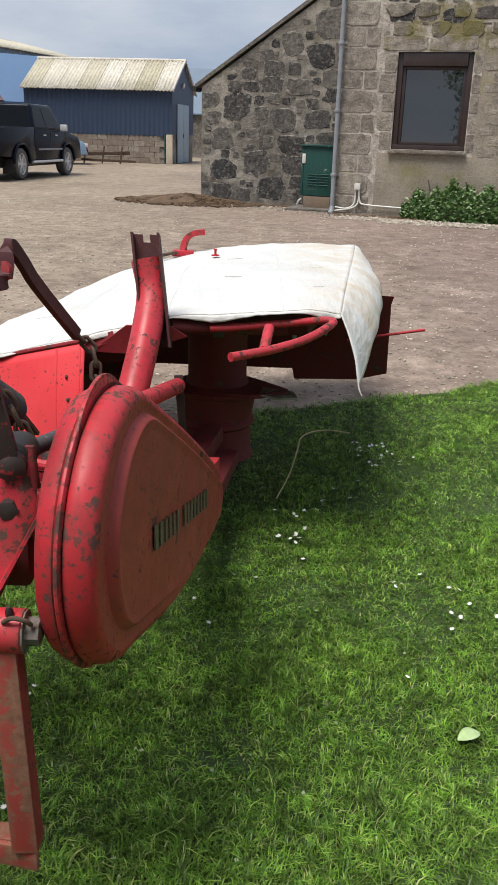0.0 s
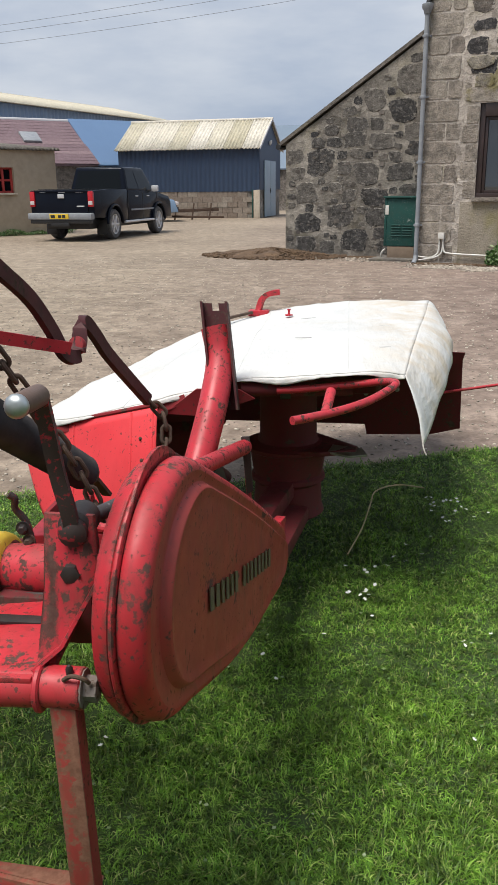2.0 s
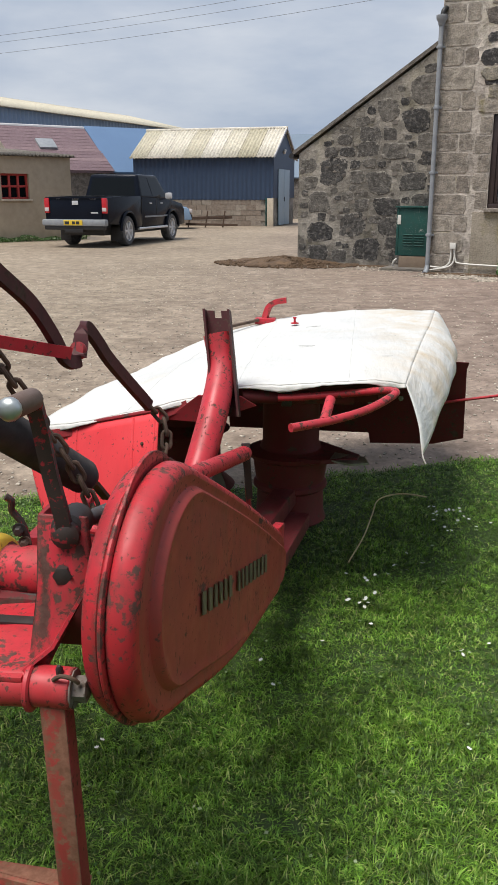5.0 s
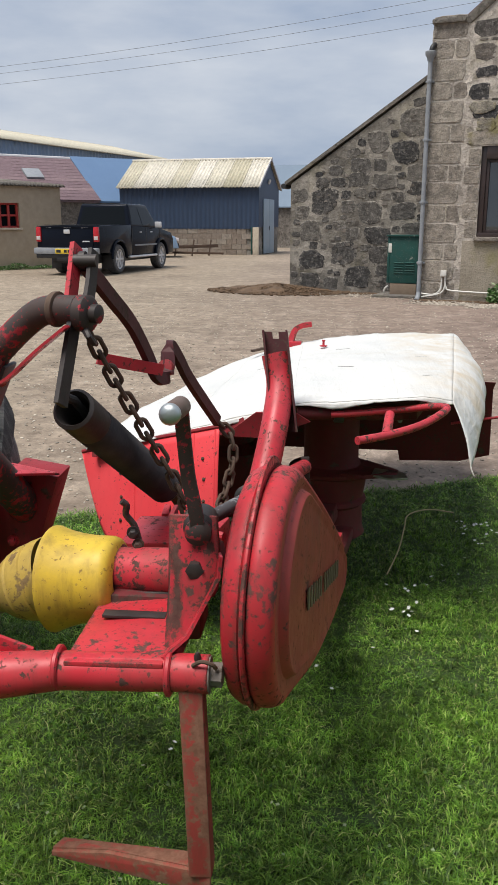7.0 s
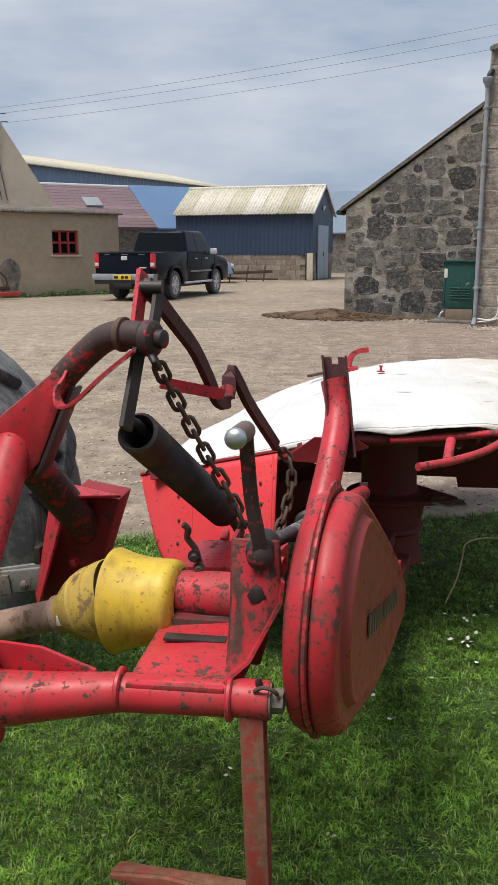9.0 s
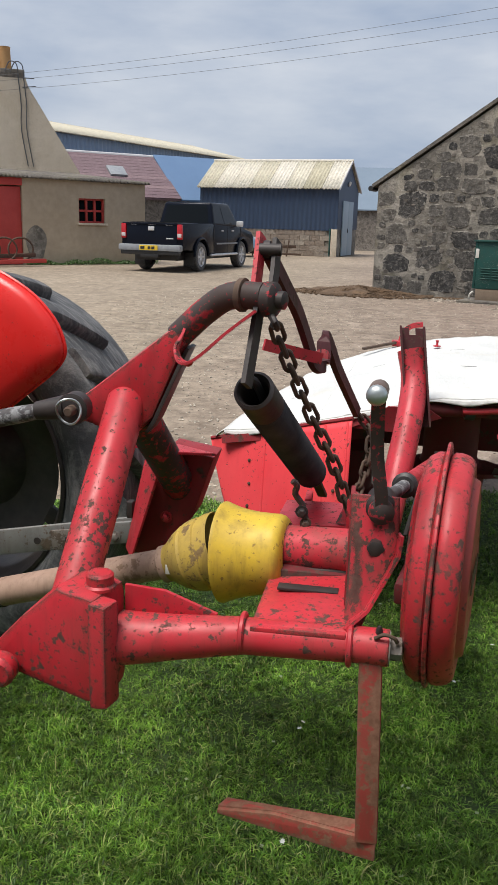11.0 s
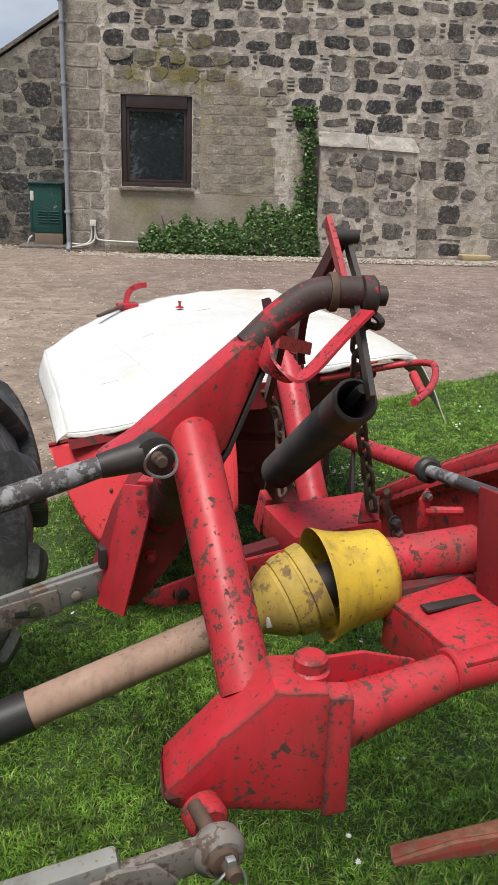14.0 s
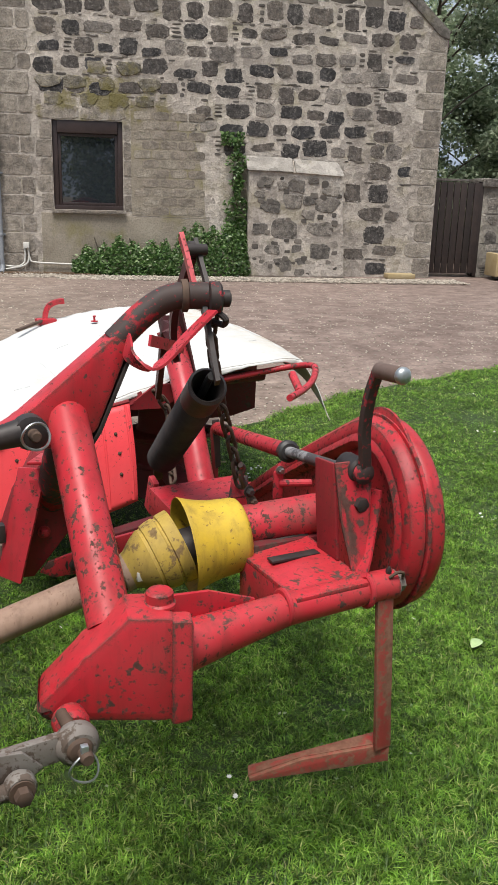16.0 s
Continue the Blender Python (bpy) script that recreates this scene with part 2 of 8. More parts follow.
def yard_mat():
    m, nt, b = shader("gravel yard")
    v = coords(nt, world_space=True)
    big = noise_fac(nt, v, 0.22, 5, 0.6)
    mid = noise_fac(nt, v, 1.7, 5, 0.65)
    peb = nd(nt, "ShaderNodeTexVoronoi", Scale=28.0)
    nt.links.new(v, peb.inputs["Vector"])
    peb2 = nd(nt, "ShaderNodeTexVoronoi", Scale=75.0)
    nt.links.new(v, peb2.inputs["Vector"])
    rough_m = noise_fac(nt, v, 5.5, 6, 0.75)
    sep = nt.nodes.new("ShaderNodeSeparateXYZ")
    nt.links.new(v, sep.inputs["Vector"])
    east = nd(nt, "ShaderNodeMapRange", From_Min=-3.0, From_Max=3.0)
    nt.links.new(sep.outputs["X"], east.inputs["Value"])
    dry = blend(nt, ramp(nt, big, [(0.35, 0.0), (0.65, 1.0)]), (0.195, 0.158, 0.118), (0.275, 0.228, 0.172))
    earth = blend(nt, ramp(nt, big, [(0.35, 0.0), (0.65, 1.0)]), (0.155, 0.114, 0.098), (0.225, 0.170, 0.148))
    col = blend(nt, east.outputs["Result"], dry, earth)
    col = blend(nt, ramp(nt, mid, [(0.48, 0.0), (0.68, 0.65)]), col, blend(nt, east.outputs["Result"], (0.335, 0.285, 0.220), (0.285, 0.228, 0.200)))
    tint = blend(nt, 0.5, ramp(nt, peb.outputs["Color"], [(0.0, 0.55), (1.0, 1.45)]), ramp(nt, peb2.outputs["Color"], [(0.0, 0.6), (1.0, 1.4)]))
    col = blend(nt, ramp(nt, mid, [(0.3, 0.25), (0.6, 0.85)]), col, blend(nt, 1.0, col, tint, "MULTIPLY"))
    nt.links.new(col, b.inputs["Base Color"])
    b.inputs["Roughness"].default_value = 0.82
    col = blend(nt, 1.0, col, ramp(nt, rough_m, [(0.30, (0.55, 0.50, 0.46)), (0.5, (1.0, 0.97, 0.94)), (0.70, (1.45, 1.43, 1.40))]), "MULTIPLY")
    nt.links.new(col, b.inputs["Base Color"])
    hgt = blend(nt, 0.5, peb.outputs["Distance"], peb2.outputs["Distance"])
    bump(nt, b, hgt, -0.8, 0.02)
    return m


M_YARD = yard_mat()
M_PEBBLE = plain("yard pebbles", (0.30, 0.26, 0.21), (0.48, 0.43, 0.36), 3, 0.8, island=0.45, world_space=True)
M_CHIPS = plain("pale stone chips", (0.30, 0.26, 0.21), (0.42, 0.37, 0.31), 3, 0.8, island=0.5, world_space=True)
M_SOIL = plain("mossy lawn soil", (0.022, 0.044, 0.009), (0.046, 0.080, 0.016), 6, 0.9, fine=120, world_space=True)


def grass_mat():
    m, nt, b = shader("lawn grass")
    geo = nt.nodes.new("ShaderNodeNewGeometry")
    v = coords(nt, world_space=True)
    patch = noise_fac(nt, v, 1.6, 4)
    col = ramp(nt, geo.outputs["Random Per Island"], [(0.0, (0.042, 0.105, 0.016)), (0.35, (0.105, 0.240, 0.028)), (0.70, (0.210, 0.400, 0.048)), (0.90, (0.35, 0.51, 0.105)), (1.0, (0.54, 0.52, 0.24))])
    col = blend(nt, ramp(nt, patch, [(0.35, 0.0), (0.7, 0.5)]), col, (0.20, 0.37, 0.036))
    fine = noise_fac(nt, v, 26.0, 3, 0.6)
    col = blend(nt, 1.0, col, ramp(nt, fine, [(0.32, 0.38), (0.5, 0.98), (0.66, 1.50)]), "MULTIPLY")
    tuft = noise_fac(nt, v, 7.0, 4, 0.65)
    col = blend(nt, 1.0, col, ramp(nt, tuft, [(0.28, 0.36), (0.5, 0.82), (0.72, 1.22)]), "MULTIPLY")
    nt.links.new(col, b.inputs["Base Color"])
    b.inputs["Roughness"].default_value = 0.45
    b.inputs["Specular IOR Level"].default_value = 0.35
    tr = nt.nodes.new("ShaderNodeBsdfTranslucent")
    nt.links.new(col, tr.inputs["Color"])
    mx = nt.nodes.new("ShaderNodeMixShader")
    mx.inputs["Fac"].default_value = 0.32
    nt.links.new(b.outputs["BSDF"], mx.inputs[1])
    nt.links.new(tr.outputs["BSDF"], mx.inputs[2])
    nt.links.new(mx.outputs["Shader"], nt.nodes["Material Output"].inputs["Surface"])
    return m


M_GRASS = grass_mat()


def leaf_mat(name, stops, rough=0.45):
    m, nt, b = shader(name)
    geo = nt.nodes.new("ShaderNodeNewGeometry")
    nt.links.new(ramp(nt, geo.outputs["Random Per Island"], stops), b.inputs["Base Color"])
    b.inputs["Roughness"].default_value = rough
    tr = nt.nodes.new("ShaderNodeBsdfTranslucent")
    nt.links.new(ramp(nt, geo.outputs["Random Per Island"], stops), tr.inputs["Color"])
    mx = nt.nodes.new("ShaderNodeMixShader")
    mx.inputs["Fac"].default_value = 0.3
    nt.links.new(b.outputs["BSDF"], mx.inputs[1])
    nt.links.new(tr.outputs["BSDF"], mx.inputs[2])
    nt.links.new(mx.outputs["Shader"], nt.nodes["Material Output"].inputs["Surface"])
    return m


M_IVY = leaf_mat("ivy leaves", [(0.0, (0.035, 0.085, 0.022)), (0.6, (0.11, 0.215, 0.055)), (0.9, (0.26, 0.36, 0.16)), (1.0, (0.42, 0.48, 0.32))], 0.35)
M_LEAF_A = leaf_mat("grey-green leaves", [(0.0, (0.13, 0.18, 0.10)), (0.6, (0.28, 0.35, 0.21)), (1.0, (0.48, 0.52, 0.38))])
M_LEAF_B = leaf_mat("yellow-green leaves", [(0.0, (0.08, 0.16, 0.02)), (0.6, (0.20, 0.32, 0.045)), (1.0, (0.36, 0.45, 0.09))])
M_BARK = plain("bark", (0.07, 0.055, 0.04), (0.13, 0.11, 0.085), 5, 0.9)


def lichen_stain(nt, v, col):
    """A yellow-green growth spread over the wall above the window."""
    at = pose(1.6, 14.6, 0, 0, 0, -18.3) @ Vector((1.85, 0.0, 2.86))
    mp = nd(nt, "ShaderNodeMapping", Scale=(0.95, 0.95, 2.2))
    sub = nt.nodes.new("ShaderNodeVectorMath")
    sub.operation = "SUBTRACT"
    nt.links.new(v, sub.inputs[0])
    sub.inputs[1].default_value = at
    nt.links.new(sub.outputs[0], mp.inputs["Vector"])
    ln = nt.nodes.new("ShaderNodeVectorMath")
    ln.operation = "LENGTH"
    nt.links.new(mp.outputs["Vector"], ln.inputs[0])
    ragged = nt.nodes.new("ShaderNodeMath")
    ragged.operation = "MULTIPLY_ADD"
    nt.links.new(noise_fac(nt, v, 3.2, 5, 0.65), ragged.inputs[0])
    ragged.inputs[1].default_value = 1.1
    part_way = nt.nodes.new("ShaderNodeMath")
    part_way.operation = "MULTIPLY"
    nt.links.new(ln.outputs["Value"], part_way.inputs[0])
    part_way.inputs[1].default_value = 0.26
    nt.links.new(part_way.outputs[0], ragged.inputs[2])
    return blend(nt, ramp(nt, ragged.outputs[0], [(0.62, 0.75), (0.78, 0.0)]), col, (0.17, 0.145, 0.035))


def stone_mat(name, stops, rough=0.85, contrast=1.0, joint=None, lichen=False):
    """Broken stone: every piece its own tone, mottled; mortar smeared raggedly over its arris."""
    m, nt, b = shader(name)
    info = nt.nodes.new("ShaderNodeObjectInfo")
    v = coords(nt, world_space=True)
    f, g = noise_fac(nt, v, 7.0, 7, 0.75), noise_fac(nt, v, 60.0, 4, 0.7)
    col = ramp(nt, info.outputs["Random"], stops)
    col = blend(nt, 1.0, col, ramp(nt, f, [(0.38, 1 - 0.55 * contrast), (0.62, 1 + 0.65 * contrast)]), "MULTIPLY")
    h = noise_fac(nt, v, 18.0, 7, 0.78)
    col = blend(nt, ramp(nt, h, [(0.50, 0.0), (0.64, 0.55 * contrast)]), col, (0.33, 0.305, 0.275))
    col = blend(nt, ramp(nt, g, [(0.48, 0.0), (0.62, 0.6 * contrast)]), col, (0.05, 0.046, 0.042))
    if joint:
        tc = nt.nodes.new("ShaderNodeTexCoord")
        sub = nt.nodes.new("ShaderNodeVectorMath")
        sub.operation = "SUBTRACT"
        nt.links.new(tc.outputs["Generated"], sub.inputs[0])
        sub.inputs[1].default_value = (0.5, 0.5, 0.5)
        ab = nt.nodes.new("ShaderNodeVectorMath")
        ab.operation = "ABSOLUTE"
        nt.links.new(sub.outputs[0], ab.inputs[0])
        sep = nt.nodes.new("ShaderNodeSeparateXYZ")
        nt.links.new(ab.outputs[0], sep.inputs[0])
        mx = nt.nodes.new("ShaderNodeMath")
        mx.operation = "MAXIMUM"
        nt.links.new(sep.outputs["X"], mx.inputs[0])
        nt.links.new(sep.outputs["Z"], mx.inputs[1])
        ma = nt.nodes.new("ShaderNodeMath")
        ma.operation = "MULTIPLY_ADD"
        nt.links.new(noise_fac(nt, v, 13.0, 6, 0.7), ma.inputs[0])
        ma.inputs[1].default_value = 0.85
        nt.links.new(mx.outputs[0], ma.inputs[2])
        lime = blend(nt, ramp(nt, g, [(0.4, 0.0), (0.65, 0.6)]), joint, tuple(x * 0.55 for x in joint))
        col = blend(nt, ramp(nt, ma.outputs[0], [(0.87, 0.0), (0.92, 0.92)]), col, lime)
    if lichen:
        col = lichen_stain(nt, v, col)
    nt.links.new(col, b.inputs["Base Color"])
    b.inputs["Roughness"].default_value = rough
    bump(nt, b, blend(nt, 0.5, f, h), 1.0, 0.05)
    return m


M_RUBBLE = stone_mat("whin and sandstone rubble", [(0.0, (0.022, 0.022, 0.026)), (0.25, (0.042, 0.038, 0.037)), (0.48, (0.078, 0.065, 0.057)), (0.70, (0.125, 0.105, 0.089)), (0.88, (0.18, 0.158, 0.139)), (1.0, (0.27, 0.24, 0.21))], 0.85, 1.0, (0.44, 0.395, 0.35))
M_RUBBLE_DARK = stone_mat("dark weathered rubble", [(0.0, (0.018, 0.018, 0.020)), (0.35, (0.040, 0.038, 0.037)), (0.7, (0.085, 0.078, 0.070)), (1.0, (0.16, 0.145, 0.125))], 0.85, 1.0, (0.31, 0.285, 0.25))
M_QUOIN = stone_mat("dressed sandstone", [(0.0, (0.21, 0.18, 0.15)), (0.5, (0.27, 0.235, 0.195)), (1.0, (0.34, 0.30, 0.25))], 0.85, 0.7, (0.40, 0.36, 0.315), True)
M_GARDEN_STONE = stone_mat("garden wall rubble", [(0.0, (0.10, 0.09, 0.08)), (0.5, (0.17, 0.15, 0.13)), (1.0, (0.28, 0.25, 0.215))], 0.85, 1.0, (0.30, 0.275, 0.245))
M_BLOCK = stone_mat("concrete blocks", [(0.0, (0.21, 0.165, 0.13)), (0.5, (0.25, 0.205, 0.165)), (1.0, (0.29, 0.25, 0.205))], 0.85, 0.3)
M_LICHEN = stone_mat("lichened weathered stone", [(0.0, (0.10, 0.088, 0.066)), (0.5, (0.16, 0.142, 0.105)), (1.0, (0.23, 0.205, 0.165))], 0.85, 1.0, (0.36, 0.32, 0.22), True)


def mortar_mat(name, c1, c2, moss=0.0, rubble=14.0):
    m, nt, b = shader(name)
    v = coords(nt, world_space=True)
    f, g = noise_fac(nt, v, 1.1, 6, 0.7), noise_fac(nt, v, 38.0, 5, 0.7)
    col = blend(nt, ramp(nt, f, [(0.40, 0.0), (0.60, 1.0)]), c1, c2)
    col = blend(nt, ramp(nt, g, [(0.46, 0.0), (0.68, 0.5)]), col, tuple(x * 0.45 for x in c1))
    rub = nd(nt, "ShaderNodeTexVoronoi", Scale=rubble)
    wob = nd(nt, "ShaderNodeTexNoise", Scale=6.0, Detail=4)
    nt.links.new(v, wob.inputs["Vector"])
    nt.links.new(blend(nt, 0.12, v, wob.outputs["Color"], "LINEAR_LIGHT"), rub.inputs["Vector"])
    k = ramp(nt, rub.outputs["Color"], [(0.0, 0.45), (0.5, 0.92), (1.0, 1.25)])
    col = blend(nt, 0.75 if rubble > 5 else 0.0, col, blend(nt, 1.0, col, k, "MULTIPLY"))
    if moss:
        mo = noise_fac(nt, v, 1.9, 4, 0.6)
        col = blend(nt, ramp(nt, mo, [(0.54, 0.0), (0.68, moss)]), col, (0.20, 0.18, 0.045))
        col = lichen_stain(nt, v, col)
    nt.links.new(col, b.inputs["Base Color"])
    b.inputs["Roughness"].default_value = 0.92
    bump(nt, b, blend(nt, 0.4, g, rub.outputs["Distance"]), 0.9, 0.03)
    return m


M_MORTAR = mortar_mat("lime mortar", (0.39, 0.345, 0.30), (0.60, 0.54, 0.475), 0.3, 11.0)
M_MORTAR_DARK = mortar_mat("weathered mortar", (0.16, 0.145, 0.125), (0.36, 0.33, 0.285), 0.15, 9.0)
M_RENDER = mortar_mat("cement patching", (0.26, 0.225, 0.175), (0.37, 0.325, 0.26), 0.5, 1.0)
M_HARL = plain("buff cement render", (0.40, 0.325, 0.235), (0.46, 0.38, 0.285), 0.7, 0.9, fine=6.0, bump_s=0.05, world_space=True)
M_GABLE = mortar_mat("pale buff render", (0.52, 0.45, 0.35), (0.60, 0.53, 0.43), 0.0, 1.0)
M_COPE = mortar_mat("stone coping", (0.12, 0.11, 0.10), (0.2, 0.18, 0.155), 0.2)


def cladding(name, c1, c2, rough=0.5):
    m, nt, b = shader(name)
    v = coords(nt, (1, 1, 0.25), True)
    f = noise_fac(nt, v, 1.4, 4)
    g = noise_fac(nt, v, 14, 4)
    col = blend(nt, f, c1, c2)
    col = blend(nt, ramp(nt, g, [(0.55, 0.0), (0.8, 0.3)]), col, tuple(x * 0.6 for x in c1))
    nt.links.new(col, b.inputs["Base Color"])
    b.inputs["Roughness"].default_value = rough
    return m


M_BLUE = cladding("dark blue cladding", (0.026, 0.046, 0.088), (0.036, 0.060, 0.108))
M_BLUE_L = cladding("faded blue cladding", (0.15, 0.225, 0.34), (0.19, 0.27, 0.39))
M_BLUE_ROOF = cladding("blue roof sheet", (0.085, 0.15, 0.27), (0.11, 0.19, 0.32), 0.4)
M_GREYCLAD = cladding("grey sheet", (0.13, 0.175, 0.23), (0.17, 0.22, 0.28), 0.45)
M_DOORGREY = cladding("blue-grey door", (0.26, 0.34, 0.41), (0.31, 0.39, 0.45), 0.5)
M_CEMENT = stone_mat("lichened cement sheet", [(0.0, (0.42, 0.38, 0.26)), (0.5, (0.56, 0.52, 0.42)), (1.0, (0.68, 0.64, 0.57))], 0.85, 0.35)
M_SLATE = stone_mat("purple slate", [(0.0, (0.135, 0.085, 0.10)), (0.5, (0.175, 0.115, 0.13)), (1.0, (0.22, 0.15, 0.16))], 0.8, 0.3)
M_LEAD = plain("pale lead ridge", (0.45, 0.45, 0.47), (0.55, 0.55, 0.56), 2, 0.5)
M_WHITE = plain("white plastic", (0.62, 0.60, 0.55), (0.7, 0.69, 0.65), 6, 0.45)
M_PIPE = plain("grey painted pipe", (0.22, 0.235, 0.26), (0.30, 0.32, 0.34), 8, 0.5)
M_GREEN = worn_paint("dark green painted metal", (0.006, 0.052, 0.046), (0.009, 0.072, 0.060), chip=(0.2, 0.22, 0.2), amount=-0.9, rough=0.45, dusty=0.12)
M_BASE = plain("brown fibreboard", (0.17, 0.125, 0.09), (0.22, 0.165, 0.12), 6, 0.8)
M_FRAME = plain("dark brown window frame", (0.030, 0.019, 0.018), (0.05, 0.032, 0.03), 6, 0.4)
M_WOOD = plain("dark stained boards", (0.016, 0.010, 0.009), (0.036, 0.023, 0.019), 8, 0.7, obj=0.3)
M_TROUGH = plain("sandy stone trough", (0.36, 0.27, 0.13), (0.45, 0.36, 0.21), 4, 0.85)
M_REDPAINT = plain("matt red paint", (0.42, 0.04, 0.035), (0.5, 0.06, 0.05), 3, 0.6)
M_CHIMNEY = plain("ochre clay pot", (0.45, 0.25, 0.10), (0.52, 0.31, 0.14), 4, 0.8)
M_CABLE = plain("grey cable", (0.07, 0.075, 0.08), (0.1, 0.1, 0.11), 4, 0.6)
M_CAR = plain("navy black car paint", (0.006, 0.008, 0.015), (0.008, 0.011, 0.019), 2, 0.20, 0.0, bump_s=0)
M_CAR.node_tree.nodes["Principled BSDF"].inputs["Specular IOR Level"].default_value = 0.10
M_CARBLUE = plain("pale blue car paint", (0.20, 0.31, 0.46), (0.24, 0.35, 0.50), 2, 0.2, bump_s=0)
M_TRIM = plain("black trim", (0.015, 0.015, 0.016), (0.022, 0.022, 0.023), 6, 0.5)
M_TAIL = plain("red lamp lens", (0.45, 0.012, 0.02), (0.5, 0.02, 0.03), 20, 0.15, bump_s=0)
M_LENS = plain("clear lamp lens", (0.55, 0.5, 0.5), (0.65, 0.6, 0.6), 20, 0.15, bump_s=0)
M_PLATE = plain("yellow number plate", (0.72, 0.50, 0.03), (0.75, 0.53, 0.04), 4, 0.4, bump_s=0)
M_ALLOY = plain("silver alloy", (0.58, 0.59, 0.61), (0.68, 0.68, 0.70), 10, 0.35, 0.3)
M_DIRT = plain("brown dirt and dead leaves", (0.07, 0.044, 0.027), (0.15, 0.092, 0.05), 5, 0.9, fine=45, bump_s=0.6, world_space=True)
M_STRAW = plain("dry straw", (0.42, 0.33, 0.16), (0.5, 0.42, 0.24), 12, 0.7)
M_PETAL = plain("white petals", (0.75, 0.75, 0.72), (0.8, 0.8, 0.78), 9, 0.6)
M_PALELEAF = plain("pale green leaf", (0.36, 0.5, 0.22), (0.42, 0.55, 0.28), 20, 0.6)


def glass_mat(name, tint=(0.02, 0.025, 0.03), rough=0.02, gloss=0.9):
    m, nt, b = shader(name)
    b.inputs["Base Color"].default_value = (*tint, 1)
    b.inputs["Roughness"].default_value = rough
    b.inputs["IOR"].default_value = 1.5
    b.inputs["Specular IOR Level"].default_value = gloss
    b.inputs["Coat Weight"].default_value = 0.6 if gloss > 0.5 else 0.0
    b.inputs["Coat Roughness"].default_value = 0.01
    return m


M_GLASS = glass_mat("dark window glass")
M_CARGLASS = glass_mat("tinted car glass", (0.006, 0.008, 0.010), 0.05, 0.12)

# ---- mesh helpers ----
WORLD_BUILT = set()


def thing(name, m, label, category, group="", kind="", world_built=True):
    """An Empty at the thing's base. world_built: its parts are given in world places."""
    ob = tagged(new(name), label, category, group, kind)
    ob.empty_display_size = 0.1
    ob.matrix_basis = m
    if world_built:
        WORLD_BUILT.add(ob.name)
    return ob


def finish(me, smooth=35):
    if smooth:
        me.polygons.foreach_set("use_smooth", [True] * len(me.polygons))
        me.set_sharp_from_angle(angle=radians(smooth))


def part(name, bm, material, parent=None, label="", smooth=35, fix=True):
    me = bpy.data.meshes.new(name)
    if fix:
        bmesh.ops.recalc_face_normals(bm, faces=bm.faces)
    bm.to_mesh(me)
    bm.free()
    me.materials.append(material)
    finish(me, smooth)
    ob = new(name, me)
    if parent is not None:
        ob.parent = parent
        if parent.name in WORLD_BUILT:
            ob.matrix_parent_inverse = parent.matrix_basis.inverted()
    if label:
        ob["label"] = label
    return ob


def stuff(name, verts, faces, material, label, category="", parent=None, smooth=0):
    me = bpy.data.meshes.new(name)
    me.from_pydata(verts, [], faces)
    me.materials.append(material)
    finish(me, smooth)
    ob = new(name, me)
    if parent is not None:
        ob.parent = parent
        if parent.name in WORLD_BUILT:
            ob.matrix_parent_inverse = parent.matrix_basis.inverted()
    tagged(ob, label, category, kind="stuff")
    return ob


def V(*a):
    return Vector(a if len(a) == 3 else a[0])


def ring_frame(d, up=None):
    d = d.normalized()
    a = up or (Vector((0, 0, 1)) if abs(d.z) < 0.9 else Vector((0, 1, 0)))
    s = d.cross(a).normalized()
    return s, s.cross(d).normalized()


def tube(bm, pts, r, seg=14, caps=True, closed=False):
    """A round tube along a line; r is one radius or one for each point."""
    pts = [Vector(p) for p in pts]
    rs = [r] * len(pts) if not hasattr(r, "__len__") else list(r)
    n = len(pts)
    rings = []
    s0 = None
    for i, p in enumerate(pts):
        if closed:
            d = (pts[(i + 1) % n] - pts[i - 1])
        else:
            d = pts[min(i + 1, n - 1)] - pts[max(i - 1, 0)]
        d.normalize()
        if s0 is None:
            s, u = ring_frame(d)
        else:
            s = (s0 - d * s0.dot(d)).normalized()
            u = d.cross(s) * -1
        s0 = s
        u = s.cross(d).normalized()
        rings.append([bm.verts.new(p + (s * math.cos(a) + u * math.sin(a)) * rs[i]) for a in (2 * math.pi * k / seg for k in range(seg))])
    m = n if closed else n - 1
    for i in range(m):
        a, b = rings[i], rings[(i + 1) % n]
        for k in range(seg):
            bm.faces.new((a[k], a[(k + 1) % seg], b[(k + 1) % seg], b[k]))
    if caps and not closed:
        bm.faces.new(rings[0][::-1])
        bm.faces.new(rings[-1])
    return bm


def curve_pts(pts, n=6):
    """Catmull-Rom through the points."""
    p = [Vector(q) for q in pts]
    p = [p[0] * 2 - p[1]] + p + [p[-1] * 2 - p[-2]]
    out = []
    for i in range(1, len(p) - 2):
        for k in range(n):
            t = k / n
            a, b, c, d = p[i - 1], p[i], p[i + 1], p[i + 2]
            out.append(0.5 * ((2 * b) + (c - a) * t + (2 * a - 5 * b + 4 * c - d) * t * t + (3 * b - a - 3 * c + d) * t ** 3))
    out.append(p[-2])
    return out


def block(bm, center, size, rot=None, bev=0.0):
    m = Matrix.Translation(center) @ (rot.to_4x4() if rot is not None else Matrix.Identity(4)) @ Matrix.Diagonal((*size, 1))
    r = bmesh.ops.create_cube(bm, size=1.0, matrix=m)
    if bev:
        es = list({e for v in r["verts"] for e in v.link_edges})
        bmesh.ops.bevel(bm, geom=es, offset=bev, segments=2, affect="EDGES", profile=0.6)
    return bm


